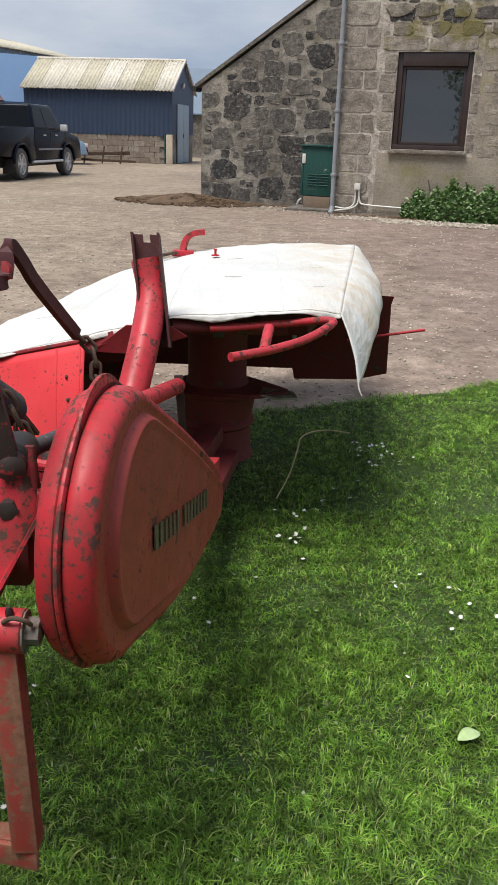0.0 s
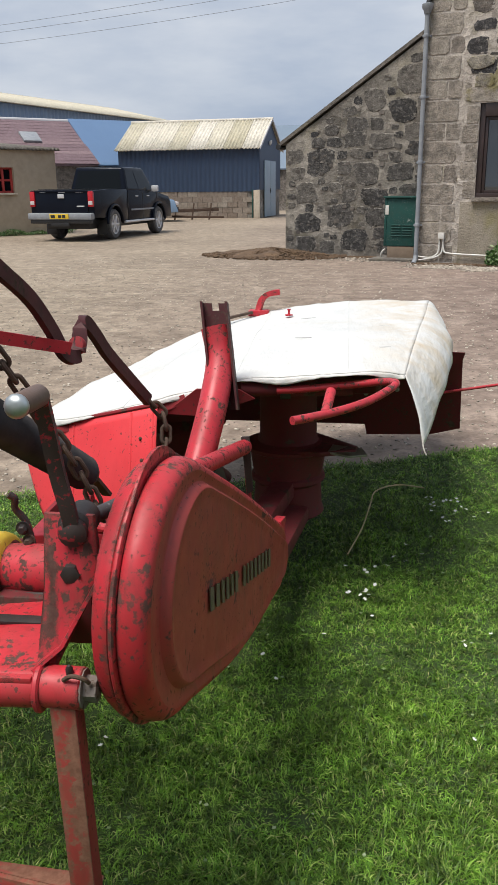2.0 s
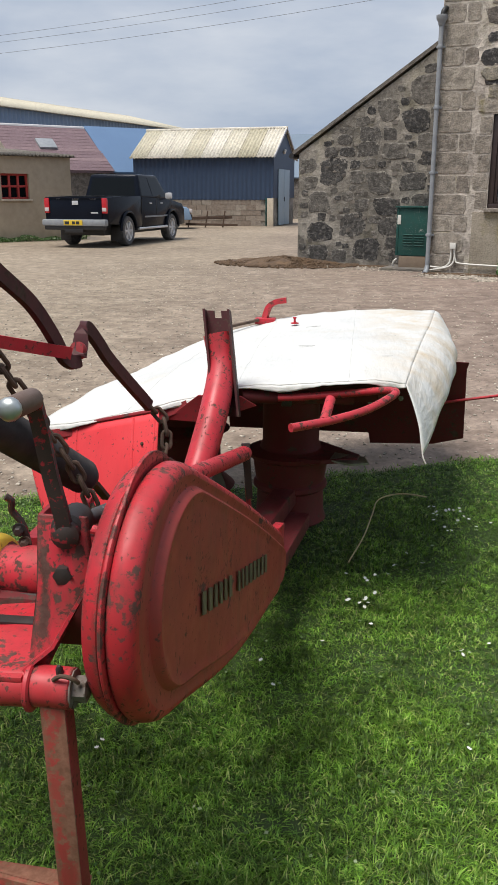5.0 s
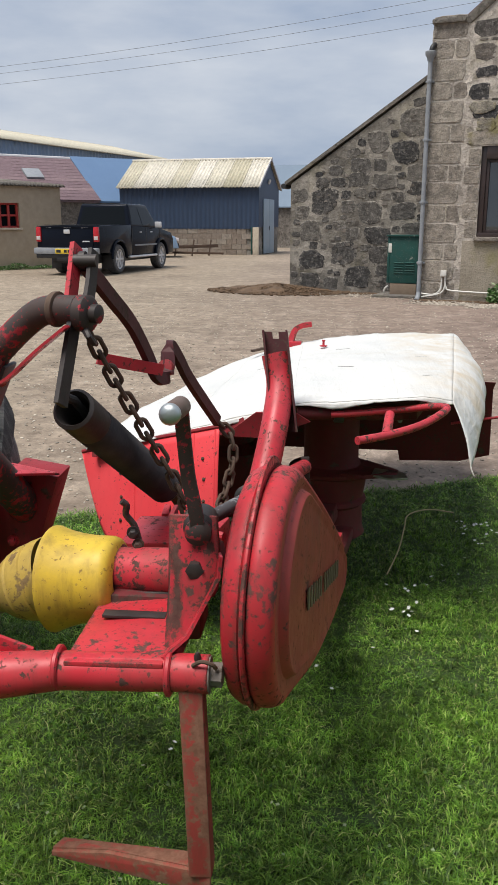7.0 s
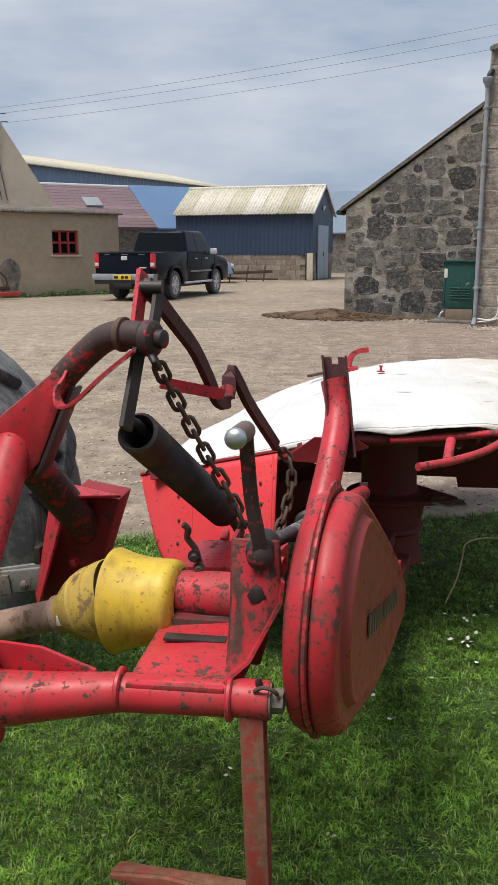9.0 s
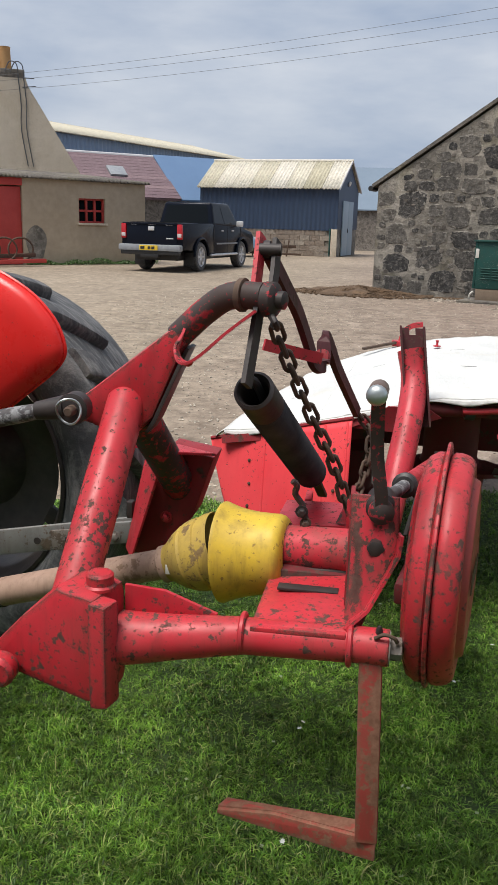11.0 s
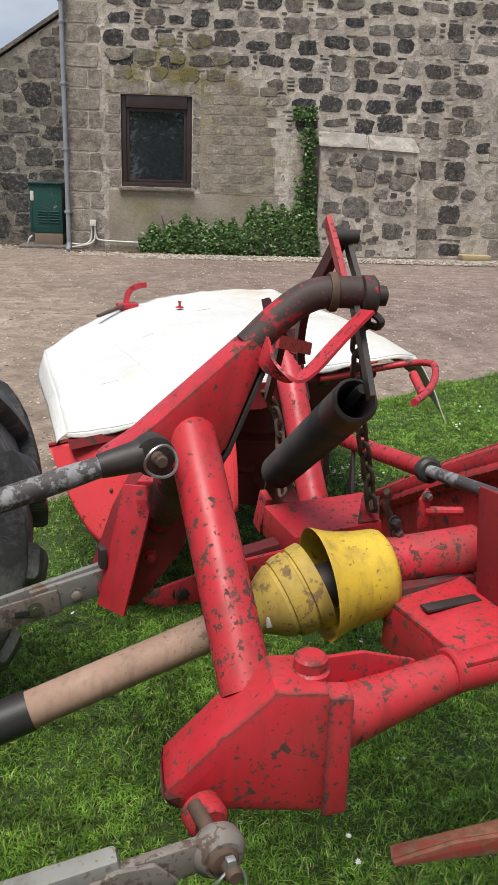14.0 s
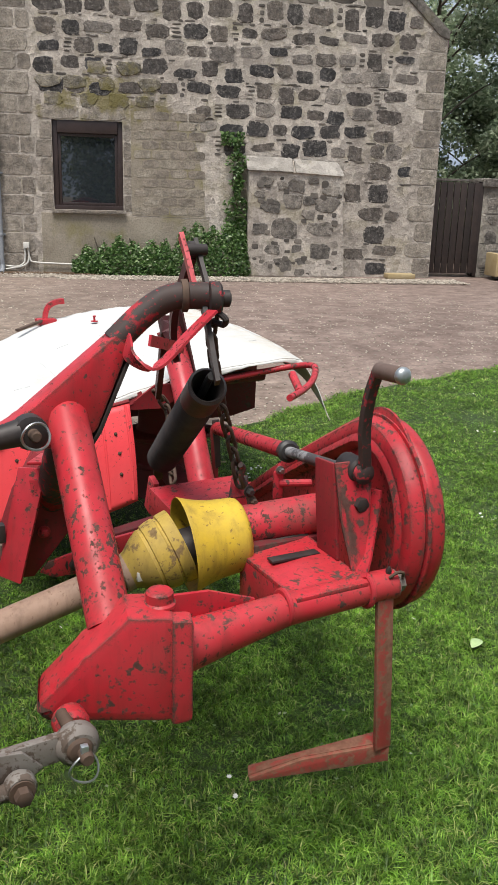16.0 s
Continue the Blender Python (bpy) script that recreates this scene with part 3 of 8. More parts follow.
def bar(bm, p0, p1, w, h, up=(0, 0, 1), bev=0.002):
    """A flat bar from p0 to p1: w across, h along up."""
    p0, p1 = Vector(p0), Vector(p1)
    d = p1 - p0
    y = d.normalized()
    s = y.cross(Vector(up)).normalized()
    u = s.cross(y)
    rot = Matrix((s, y, u)).transposed()
    return block(bm, (p0 + p1) / 2, (w, d.length, h), rot, bev)


def strip(bm, pts, side, w, th, n=None):
    """A bent flat bar along points: w across along side, th thick."""
    pts = [Vector(p) for p in pts]
    side = Vector(side).normalized()
    prev = None
    for i, p in enumerate(pts):
        d = (pts[min(i + 1, len(pts) - 1)] - pts[max(i - 1, 0)]).normalized()
        s = (side - d * side.dot(d)).normalized()
        u = s.cross(d)
        r = [bm.verts.new(p + s * a * w / 2 + u * b * th / 2) for a, b in ((-1, -1), (1, -1), (1, 1), (-1, 1))]
        if prev:
            for k in range(4):
                bm.faces.new((prev[k], prev[(k + 1) % 4], r[(k + 1) % 4], r[k]))
        else:
            bm.faces.new(r[::-1])
        prev = r
    bm.faces.new(prev)
    return bm


def plate(bm, pts, thick, bev=0.0):
    """A flat plate: an outline of points, thickened along the vector."""
    thick = Vector(thick)
    a = [bm.verts.new(Vector(p)) for p in pts]
    b = [bm.verts.new(Vector(p) + thick) for p in pts]
    n = len(a)
    fs = [bm.faces.new(a), bm.faces.new(b[::-1])]
    for i in range(n):
        fs.append(bm.faces.new((a[i], b[i], b[(i + 1) % n], a[(i + 1) % n])))
    if bev:
        bmesh.ops.recalc_face_normals(bm, faces=fs)
        es = list({e for f in fs for e in f.edges})
        bmesh.ops.bevel(bm, geom=es, offset=bev, segments=2, affect="EDGES", profile=0.6)
    return bm


def lathe(bm, profile, origin, axis, seg=24, close=True):
    """Turned shape: (radius, distance along the axis) pairs."""
    axis = Vector(axis).normalized()
    s, u = ring_frame(axis)
    origin = Vector(origin)
    rings = []
    for r, h in profile:
        if r < 1e-5:
            rings.append([bm.verts.new(origin + axis * h)])
        else:
            rings.append([bm.verts.new(origin + axis * h + (s * math.cos(a) + u * math.sin(a)) * r) for a in (2 * math.pi * k / seg for k in range(seg))])
    for a, b in zip(rings, rings[1:]):
        for k in range(seg):
            k2 = (k + 1) % seg
            if len(a) == 1 and len(b) == 1:
                continue
            if len(a) == 1:
                bm.faces.new((a[0], b[k2], b[k]))
            elif len(b) == 1:
                bm.faces.new((a[k], a[k2], b[0]))
            else:
                bm.faces.new((a[k], a[k2], b[k2], b[k]))
    if close:
        for r in (rings[0], rings[-1]):
            if len(r) > 2:
                bm.faces.new(r)
    return bm


def surface(bm, fn, nu, nv):
    vs = [[bm.verts.new(Vector(fn(i / nu, j / nv))) for j in range(nv + 1)] for i in range(nu + 1)]
    for i in range(nu):
        for j in range(nv):
            bm.faces.new((vs[i][j], vs[i + 1][j], vs[i + 1][j + 1], vs[i][j + 1]))
    return bm


def thicken(ob, t, offset=-1.0):
    md = ob.modifiers.new("thickness", "SOLIDIFY")
    md.thickness = t
    md.offset = offset
    return ob


def bolt(bm, p, axis, r=0.011, h=0.012, stem=0.0):
    axis = Vector(axis).normalized()
    lathe(bm, [(r * 1.5, 0), (r * 1.5, 0.003)], p, axis, 12)
    lathe(bm, [(r, 0.003), (r, 0.003 + h), (r * 0.7, 0.005 + h)], p, axis, 6)
    if stem:
        lathe(bm, [(r * 0.55, h), (r * 0.55, h + stem)], p, axis, 10)
    return bm


B = bmesh.new

# ---- ground ----
EDGE = [(-9.5, 2.75), (-2.61, 3.34), (-0.81, 3.59), (-0.34, 3.76), (0.24, 4.0), (0.52, 4.15), (1.1, 4.33), (2.17, 4.82), (2.78, 4.96), (4.21, 5.28), (8.3, 6.09), (14.39, 6.77)]


def edge_y(x):
    for (x0, y0), (x1, y1) in zip(EDGE, EDGE[1:]):
        if x <= x1:
            return y0 + (y1 - y0) * (x - x0) / (x1 - x0)
    return EDGE[-1][1]


SLOPE_Y = (1.6, 2.0, 2.75, 3.4, 5.0, 8.0, 13.0)
SLOPE_Z = (-0.33, -0.285, -0.22, -0.175, -0.11, -0.05, 0.0)


def ground_z(y):
    """The lawn falls away from the yard by the house."""
    return np.interp(y, SLOPE_Y, SLOPE_Z)


def setting(name, bm, material, label, category, smooth=0):
    return tagged(part(name, bm, material, None, "", smooth), label, category, kind="structure")


def grounds():
    bm = B()
    xs = [-600, -60, -30, -15, -8, -4, -2, 0, 2, 4, 8, 15, 30, 60, 600]
    ys = [-600, -60, -20, -8, 0, 1.6, 2.0, 2.4, 2.75, 3.4, 4.2, 5, 6.5, 8, 11, 13, 16, 24, 32, 45, 70, 600]
    g = [[bm.verts.new((x, y, ground_z(y) - 0.02 * (y < 3))) for y in ys] for x in xs]
    for i in range(len(xs) - 1):
        for j in range(len(ys) - 1):
            bm.faces.new((g[i][j], g[i + 1][j], g[i + 1][j + 1], g[i][j + 1]))
    setting("ground", bm, M_YARD, "brown gravel and dirt farmyard, dusty and worn", "ground")
    bm = B()
    n = 150
    rows = []
    for k in range(n + 1):
        x = -9 + 23 * k / n
        e = edge_y(x) + 0.05 * noise.noise((x * 3.0, 0, 0)) + 0.03 * noise.noise((x * 11.0, 2, 0))
        ys = [-9, -4, -1, 0.5] + [0.5 + (e - 0.5) * j / 26 for j in range(1, 27)]
        rows.append([bm.verts.new((x, y, ground_z(y) + (0.004 if j == 29 else 0.012 + 0.006 * noise.noise((x, j * 0.5, 5))))) for j, y in enumerate(ys)])
    for a, b in zip(rows, rows[1:]):
        for j in range(29):
            bm.faces.new((a[j], b[j], b[j + 1], a[j + 1]))
    setting("lawn", bm, M_SOIL, "mown green lawn beside the gravel yard", "lawn", 60)


grounds()

# ---- the farmhouse ----
M_PALE = mortar_mat("pale weathered slab", (0.30, 0.275, 0.245), (0.46, 0.425, 0.385), 0.2, 7.0)
HM = pose(1.6, 14.6, 0, 0, 0, -18.3)
house = thing("farmhouse", HM, "old rubble-stone farmhouse gable with brown window", "house", "", "", False)
WX0, WX1, WZ0, WZ1 = 0.90, 2.07, 1.07, 2.51


def house_shell():
    bm = B()
    t = (0, 0.5, 0)
    L = 7.69
    plate(bm, [(0, 0, 0), (L, 0, 0), (L, 0, WZ0), (0, 0, WZ0)], t)
    plate(bm, [(0, 0, WZ0), (WX0, 0, WZ0), (WX0, 0, WZ1), (0, 0, WZ1)], t)
    plate(bm, [(WX1, 0, WZ0), (L, 0, WZ0), (L, 0, WZ1), (WX1, 0, WZ1)], t)
    plate(bm, [(0, 0, WZ1), (L, 0, WZ1), (L, 0, 4.16), (4.0, 0, 7.25), (0.5, 0, 4.42), (0.06, 0, 4.42), (0.0, 0, 4.30)], t)
    wall = part("gable_wall", bm, M_MORTAR, house, "rubble gable wall in lime mortar", 0)
    bm = B()
    plate(bm, [(0, 0.5, 0), (0, 9.0, 0), (0, 9.0, 4.1), (0, 0.5, 4.1)], (0.5, 0, 0))
    plate(bm, [(L - 0.5, 0.5, 0), (L - 0.5, 9.0, 0), (L - 0.5, 9.0, 4.1), (L - 0.5, 0.5, 4.1)], (0.5, 0, 0))
    plate(bm, [(0.5, 8.5, 0), (L - 0.5, 8.5, 0), (L - 0.5, 8.5, 4.16), (4.0, 8.5, 7.1), (0.5, 8.5, 4.3)], (0, 0.5, 0))
    part("side_walls", bm, M_MORTAR_DARK, house, "", 0)
    for sx, (xa, za), (xb, zb) in ((0, (-0.15, 3.95), (3.98, 7.3)), (1, (L + 0.15, 4.0), (4.02, 7.3))):
        part("roof_slope", plate(B(), [(xa, 0.35, za), (xb, 0.35, zb), (xb, 9.2, zb), (xa, 9.2, za)], (0, 0, 0.12)), M_SLATE, house, "slate roof slope", 0)
    # stone skews along the gable
    part("skew", plate(B(), [(0.45, -0.03, 4.40), (0.60, -0.03, 4.36), (4.0, -0.03, 7.2), (4.0, -0.03, 7.36)], (0, 0.5, 0), 0.02), M_COPE, house)
    part("skew", plate(B(), [(L + 0.02, -0.03, 4.06), (L + 0.02, -0.03, 4.20), (4.0, -0.03, 7.36), (4.0, -0.03, 7.2), (L - 0.16, -0.03, 4.12)], (0, 0.5, 0), 0.02), M_COPE, house)
    part("skewputt", block(B(), (0.26, 0.2, 4.43), (0.54, 0.52, 0.07), None, 0.02), M_COPE, house)
    # cement patching round the window
    part("patching", plate(B(), [(WX0 - 0.22, -0.012, 0.0), (3.62, -0.012, 0.0), (3.55, -0.012, 0.95), (WX0 - 0.22, -0.012, WZ0 - 0.06)], (0, 0.02, 0)), M_RENDER, house, "smooth cement patch", 0)
    part("patching", plate(B(), [(WX1 + 0.14, -0.008, 1.0), (3.50, -0.008, 0.97), (3.42, -0.008, 1.75), (3.28, -0.008, 2.35), (2.80, -0.008, 2.78), (WX1 + 0.14, -0.008, 2.86)], (0, 0.02, 0)), M_RENDER, house, "smooth cement patch", 0)
    # lower projecting wall
    bm = B()
    plate(bm, [(4.22, -0.24, 0.0), (6.0, -0.24, 0.0), (5.88, -0.22, 1.75), (4.22, -0.22, 1.80)], (0, 0.26, 0), 0.02)
    plate(bm, [(4.20, -0.24, 1.80), (5.90, -0.24, 1.75), (5.86, 0.0, 1.95), (4.20, 0.0, 2.03)], (0, 0.02, -0.01), 0.01)
    bt = part("buttress", bm, M_MORTAR, house, "low projecting rubble buttress", 0)
    part("buttress_cap", plate(B(), [(4.18, -0.27, 1.80), (5.0, -0.27, 1.79), (5.0, -0.06, 2.0), (4.18, -0.04, 2.02)], (0, 0.02, 0.035), 0.015), M_PALE, bt, "pale sloping stone slab")
    part("buttress_cap", plate(B(), [(5.03, -0.27, 1.78), (5.90, -0.26, 1.74), (5.84, -0.04, 1.95), (5.03, -0.06, 1.99)], (0, 0.02, 0.035), 0.015), M_PALE, bt, "pale sloping stone slab")
    return wall


gable = house_shell()


def house_window():
    win = part("window", block(B(), ((WX0 + WX1) / 2, 0.09, WZ0 + 0.035), (WX1 - WX0, 0.14, 0.07), None, 0.006), M_FRAME, house, "dark brown framed window")
    w, h = WX1 - WX0, WZ1 - WZ0
    f = 0.085
    part("window_frame", block(B(), (WX0 + f / 2, 0.10, WZ0 + h / 2), (f, 0.10, h), None, 0.008), M_FRAME, win)
    part("window_frame", block(B(), (WX1 - f / 2, 0.10, WZ0 + h / 2), (f, 0.10, h), None, 0.008), M_FRAME, win)
    part("window_frame", block(B(), ((WX0 + WX1) / 2, 0.08, WZ1 - 0.10), (w - 2 * f, 0.13, 0.20), None, 0.008), M_FRAME, win)
    s = 0.05
    x0, x1, z0, z1 = WX0 + f, WX1 - f, WZ0 + 0.07, WZ1 - 0.20
    for cx, cz, sx, sz in ((x0 + s / 2, (z0 + z1) / 2, s, z1 - z0), (x1 - s / 2, (z0 + z1) / 2, s, z1 - z0), ((x0 + x1) / 2, z0 + s / 2, x1 - x0 - 2 * s, s), ((x0 + x1) / 2, z1 - s / 2, x1 - x0 - 2 * s, s)):
        part("sash", block(B(), (cx, 0.11, cz), (sx, 0.06, sz), None, 0.006), M_FRAME, win)
    part("pane", block(B(), ((x0 + x1) / 2, 0.125, (z0 + z1) / 2), (x1 - x0 - s, 0.01, z1 - z0 - s)), M_GLASS, win, "dark reflecting pane", 0)
    part("window_sill", block(B(), ((WX0 + WX1) / 2, 0.03, WZ0 - 0.03), (w + 0.08, 0.22, 0.06), None, 0.01), M_QUOIN, win)
    part("reveal", block(B(), ((WX0 + WX1) / 2, 0.48, (WZ0 + WZ1) / 2), (w - 0.02, 0.02, h - 0.02)), M_TRIM, win, "", 0)


house_window()

lean = thing("stone_lean_to", HM @ pose(-1.4, 1.0, 0), "low dark rubble lean-to with sloping roof against the farmhouse", "outbuilding", "", "", False)


def lean_to():
    L = 1.4
    out = [(-L, 0, 0), (L - 0.002, 0, 0), (L - 0.002, 0, 3.86), (-L, 0, 2.02)]
    w = part("front_wall", plate(B(), out, (0, 0.45, 0)), M_MORTAR_DARK, lean, "dark weathered rubble wall", 0)
    part("side_wall", plate(B(), [(-L, 0.45, 0), (-L, 5.0, 0), (-L, 5.0, 2.0), (-L, 0.45, 2.0)], (0.4, 0, 0)), M_MORTAR_DARK, lean, "", 0)
    part("back_wall", plate(B(), [(-L + 0.4, 4.6, 0), (L - 0.01, 4.6, 0), (L - 0.01, 4.6, 3.8), (-L + 0.4, 4.6, 2.2)], (0, 0.4, 0)), M_MORTAR_DARK, lean, "", 0)
    part("roof_slope", plate(B(), [(-L - 0.12, -0.04, 1.99), (L - 0.01, -0.04, 3.90), (L - 0.01, 5.1, 3.90), (-L - 0.12, 5.1, 1.99)], (0, 0, 0.07)), M_COPE, lean, "dark slate roof edge", 0)
    part("gutter_end", lathe(B(), [(0.05, 0), (0.05, 0.3)], (-L - 0.14, -0.05, 1.98), (0, 1, 0), 12), M_TRIM, lean)
    return w


lean_wall = lean_to()


def dirt_heap():
    def fn(u, v):
        r = 1.0 - v
        a = 2 * math.pi * u
        x, y = -3.0 + 1.05 * v * math.cos(a) * (1 + 0.2 * math.sin(3 * a)), 0.55 + 0.75 * v * math.sin(a)
        p = HM @ V(x, y, 0)
        return (p.x, p.y, 0.003 + 0.16 * (1 - v * v) ** 0.7 * (0.7 + 0.5 * noise.noise((x * 3, y * 3, 0))))
    ob = part("dirt_mound", surface(B(), fn, 40, 10), M_DIRT, None, "", 60)
    tagged(ob, "low heap of brown dirt and leaves at the wall corner", "dirt")


dirt_heap()


def downpipe():
    dp = thing("downpipe", HM @ pose(0.0, -0.08, 0), "grey painted iron rainwater downpipe on the stone wall", "downpipe", "", "", False)
    part("pipe", tube(B(), [(0, 0, 0.10), (0, 0, 3.90)], 0.037, 16), M_PIPE, dp)
    part("shoe", tube(B(), [(0, 0, 0.12), (0, -0.03, 0.05), (-0.01, -0.12, 0.0)], 0.042, 14), M_PIPE, dp)
    part("hopper", lathe(B(), [(0.05, 0), (0.06, 0.05), (0.085, 0.08), (0.09, 0.14), (0.07, 0.15)], (0, 0, 3.84), (0, 0, 1), 16), M_PIPE, dp)
    part("offset", tube(B(), curve_pts([(0, 0, 3.95), (0.02, 0.02, 4.05), (0.05, 0.12, 4.10), (0.05, 0.3, 4.12)], 4), 0.04, 12), M_TRIM, dp)
    for z in (0.6, 1.6, 2.6, 3.5):
        part("collar", lathe(B(), [(0.042, 0), (0.046, 0.01), (0.046, 0.05), (0.042, 0.06)], (0, 0, z), (0, 0, 1), 16), M_PIPE, dp)
        part("strap", block(B(), (0, 0.055, z + 0.03), (0.14, 0.05, 0.03), None, 0.004), M_PIPE, dp)


downpipe()


def boiler_cabinet():
    cb = thing("metal_cabinet", HM @ pose(-0.445, 0.72, 0), "dark green metal boiler cabinet with louvres on brown base", "cabinet", "", "", False)
    W, D = 0.56, 0.46
    part("body", block(B(), (0, 0, 0.65), (W, D, 0.82), None, 0.012), M_GREEN, cb)
    part("lid", block(B(), (0, -0.01, 1.075), (W + 0.04, D + 0.05, 0.03), None, 0.008), M_GREEN, cb)
    part("base_panel", block(B(), (0.03, -0.01, 0.115), (W - 0.08, D - 0.02, 0.23), None, 0.006), M_BASE, cb, "brown base panel")
    part("edge_trim", block(B(), (-W / 2 + 0.03, -D / 2 - 0.004, 0.65), (0.03, 0.01, 0.80), None, 0.003), M_GREEN, cb)
    for r in range(5):
        for c in range(2):
            part("louvre", block(B(), (-0.06 + c * 0.20, -D / 2 - 0.006, 0.42 + r * 0.045), (0.17, 0.02, 0.014), Euler((0.5, 0, 0)).to_matrix(), 0.003), M_GREEN, cb)
    part("sticker", block(B(), (-W / 2 + 0.05, -D / 2 - 0.008, 0.86), (0.06, 0.006, 0.16), None, 0.002), M_WHITE, cb, "torn pale sticker")
    part("overflow_pipe", tube(B(), curve_pts([(-W / 2 - 0.03, -0.1, 0.02), (-W / 2 - 0.06, -0.14, 0.06), (-W / 2 - 0.03, -0.16, 0.14), (-W / 2 + 0.02, -0.16, 0.18)], 4), 0.018, 10), M_WHITE, cb)
    part("slab", block(B(), (0.1, -0.15, 0.02), (1.1, 0.9, 0.04), None, 0.01), M_COPE, cb)


boiler_cabinet()


def meter():
    mt = thing("meter_box", HM @ pose(0.41, -0.05, 0.46), "small white electrical box with pale conduits on the wall", "electrical box", "", "", False)
    part("box", block(B(), (0, 0, 0.0), (0.10, 0.08, 0.10), None, 0.01), M_WHITE, mt)
    for dx in (-0.03, 0.03):
        part("conduit", tube(B(), curve_pts([(dx, 0, -0.05), (dx, 0, -0.2), (dx - 0.03, -0.01, -0.30), (dx - 0.14, -0.02, -0.36), (-0.36, -0.03, -0.375 - dx)], 5), 0.014, 10), M_WHITE, mt)
    part("conduit", tube(B(), curve_pts([(0.02, 0.0, -0.05), (0.05, 0.0, -0.22), (0.12, -0.01, -0.28), (0.5, -0.01, -0.30), (0.9, -0.01, -0.31)], 5), 0.014, 10), M_WHITE, mt)


meter()


def garden_side():
    gw = thing("garden_wall", HM @ pose(8.75, 0.30, 0), "old rubble garden wall with uneven coping", "garden wall", "", "", False)
    w = part("wall", plate(B(), [(0, 0, 0), (7.0, 0, 0), (7.0, 0, 1.50), (2.0, 0, 1.55), (0.6, 0, 1.66), (0, 0, 1.70)], (0, 0.45, 0)), M_MORTAR_DARK, gw, "", 0)
    random.seed(5)
    x = -0.05
    while x < 6.9:
        L = random.uniform(0.28, 0.5) if x > 0.6 else 0.75
        z = 1.70 if x < 0.5 else 1.62 - 0.02 * min(x, 4)
        part("coping_stone", block(B(), (x + L / 2, 0.22, z + 0.03), (L - 0.02, 0.55, 0.12 + random.uniform(0, 0.06)), Euler((0, random.uniform(-0.04, 0.04), 0)).to_matrix(), 0.03), M_GARDEN_STONE, gw)
        x += L
    gt = thing("garden_gate", HM @ pose(7.72, 0.30, 0), "dark stained wooden plank gate beside the house", "gate", "", "", False)
    n = 7
    bw = 0.93 / n
    for k in range(n):
        part("board", block(B(), (0.04 + bw * (k + 0.5), 0, 0.90), (bw - 0.014, 0.03, 1.66), None, 0.006), M_WOOD, gt)
    for z in (0.3, 1.5):
        part("rail", block(B(), (0.50, 0.035, z), (0.92, 0.03, 0.10), None, 0.005), M_WOOD, gt)
    part("post", block(B(), (0.99, 0.04, 0.88), (0.07, 0.10, 1.74), None, 0.008), M_WOOD, gt)
    part("lintel", block(B(), (0.50, 0.04, 1.765), (1.02, 0.12, 0.045), None, 0.006), M_COPE, gt)
    tr = thing("stone_trough", HM @ pose(9.85, -0.10, 0.0), "sandy yellow stone trough against the garden wall", "trough", "", "", False)
    bm = B()
    block(bm, (0, 0, 0.27), (2.0, 0.50, 0.42), None, 0.025)
    bm2 = B()
    part("basin", bm, M_TROUGH, tr)
    part("water_hollow", block(bm2, (0, 0, 0.475), (1.84, 0.36, 0.012), None, 0.004), M_COPE, tr)
    for x in (-0.75, 0.75):
        part("bearer", block(B(), (x, 0, 0.04), (0.25, 0.4, 0.08), None, 0.01), M_COPE, tr)
    st = tagged(part("door_step", block(B(), (0, 0, 0), (0.52, 0.28, 0.09), None, 0.02), M_TROUGH), "small worn stone block on the gravel by the house", "stone block")
    st.matrix_basis = HM @ pose(7.05, -0.22, 0.045)
    return w


garden_w = garden_side()


# ---- the yard's other buildings ----
def corrugated(bm, p0, pu, pv, pitch, amp, n_per=6):
    """A wavy sheet from p0: waves along pu, running along pv."""
    p0, pu, pv = V(p0), V(pu), V(pv)
    n = max(6, int(pu.length / pitch * n_per))
    nrm = pu.cross(pv).normalized()
    a = []
    for k in range(n + 1):
        u = k / n
        off = nrm * amp * math.sin(2 * math.pi * u * pu.length / pitch)
        a.append((bm.verts.new(p0 + pu * u + off), bm.verts.new(p0 + pu * u + pv + off)))
    for p, q in zip(a, a[1:]):
        bm.faces.new((p[0], q[0], q[1], p[1]))
    return bm


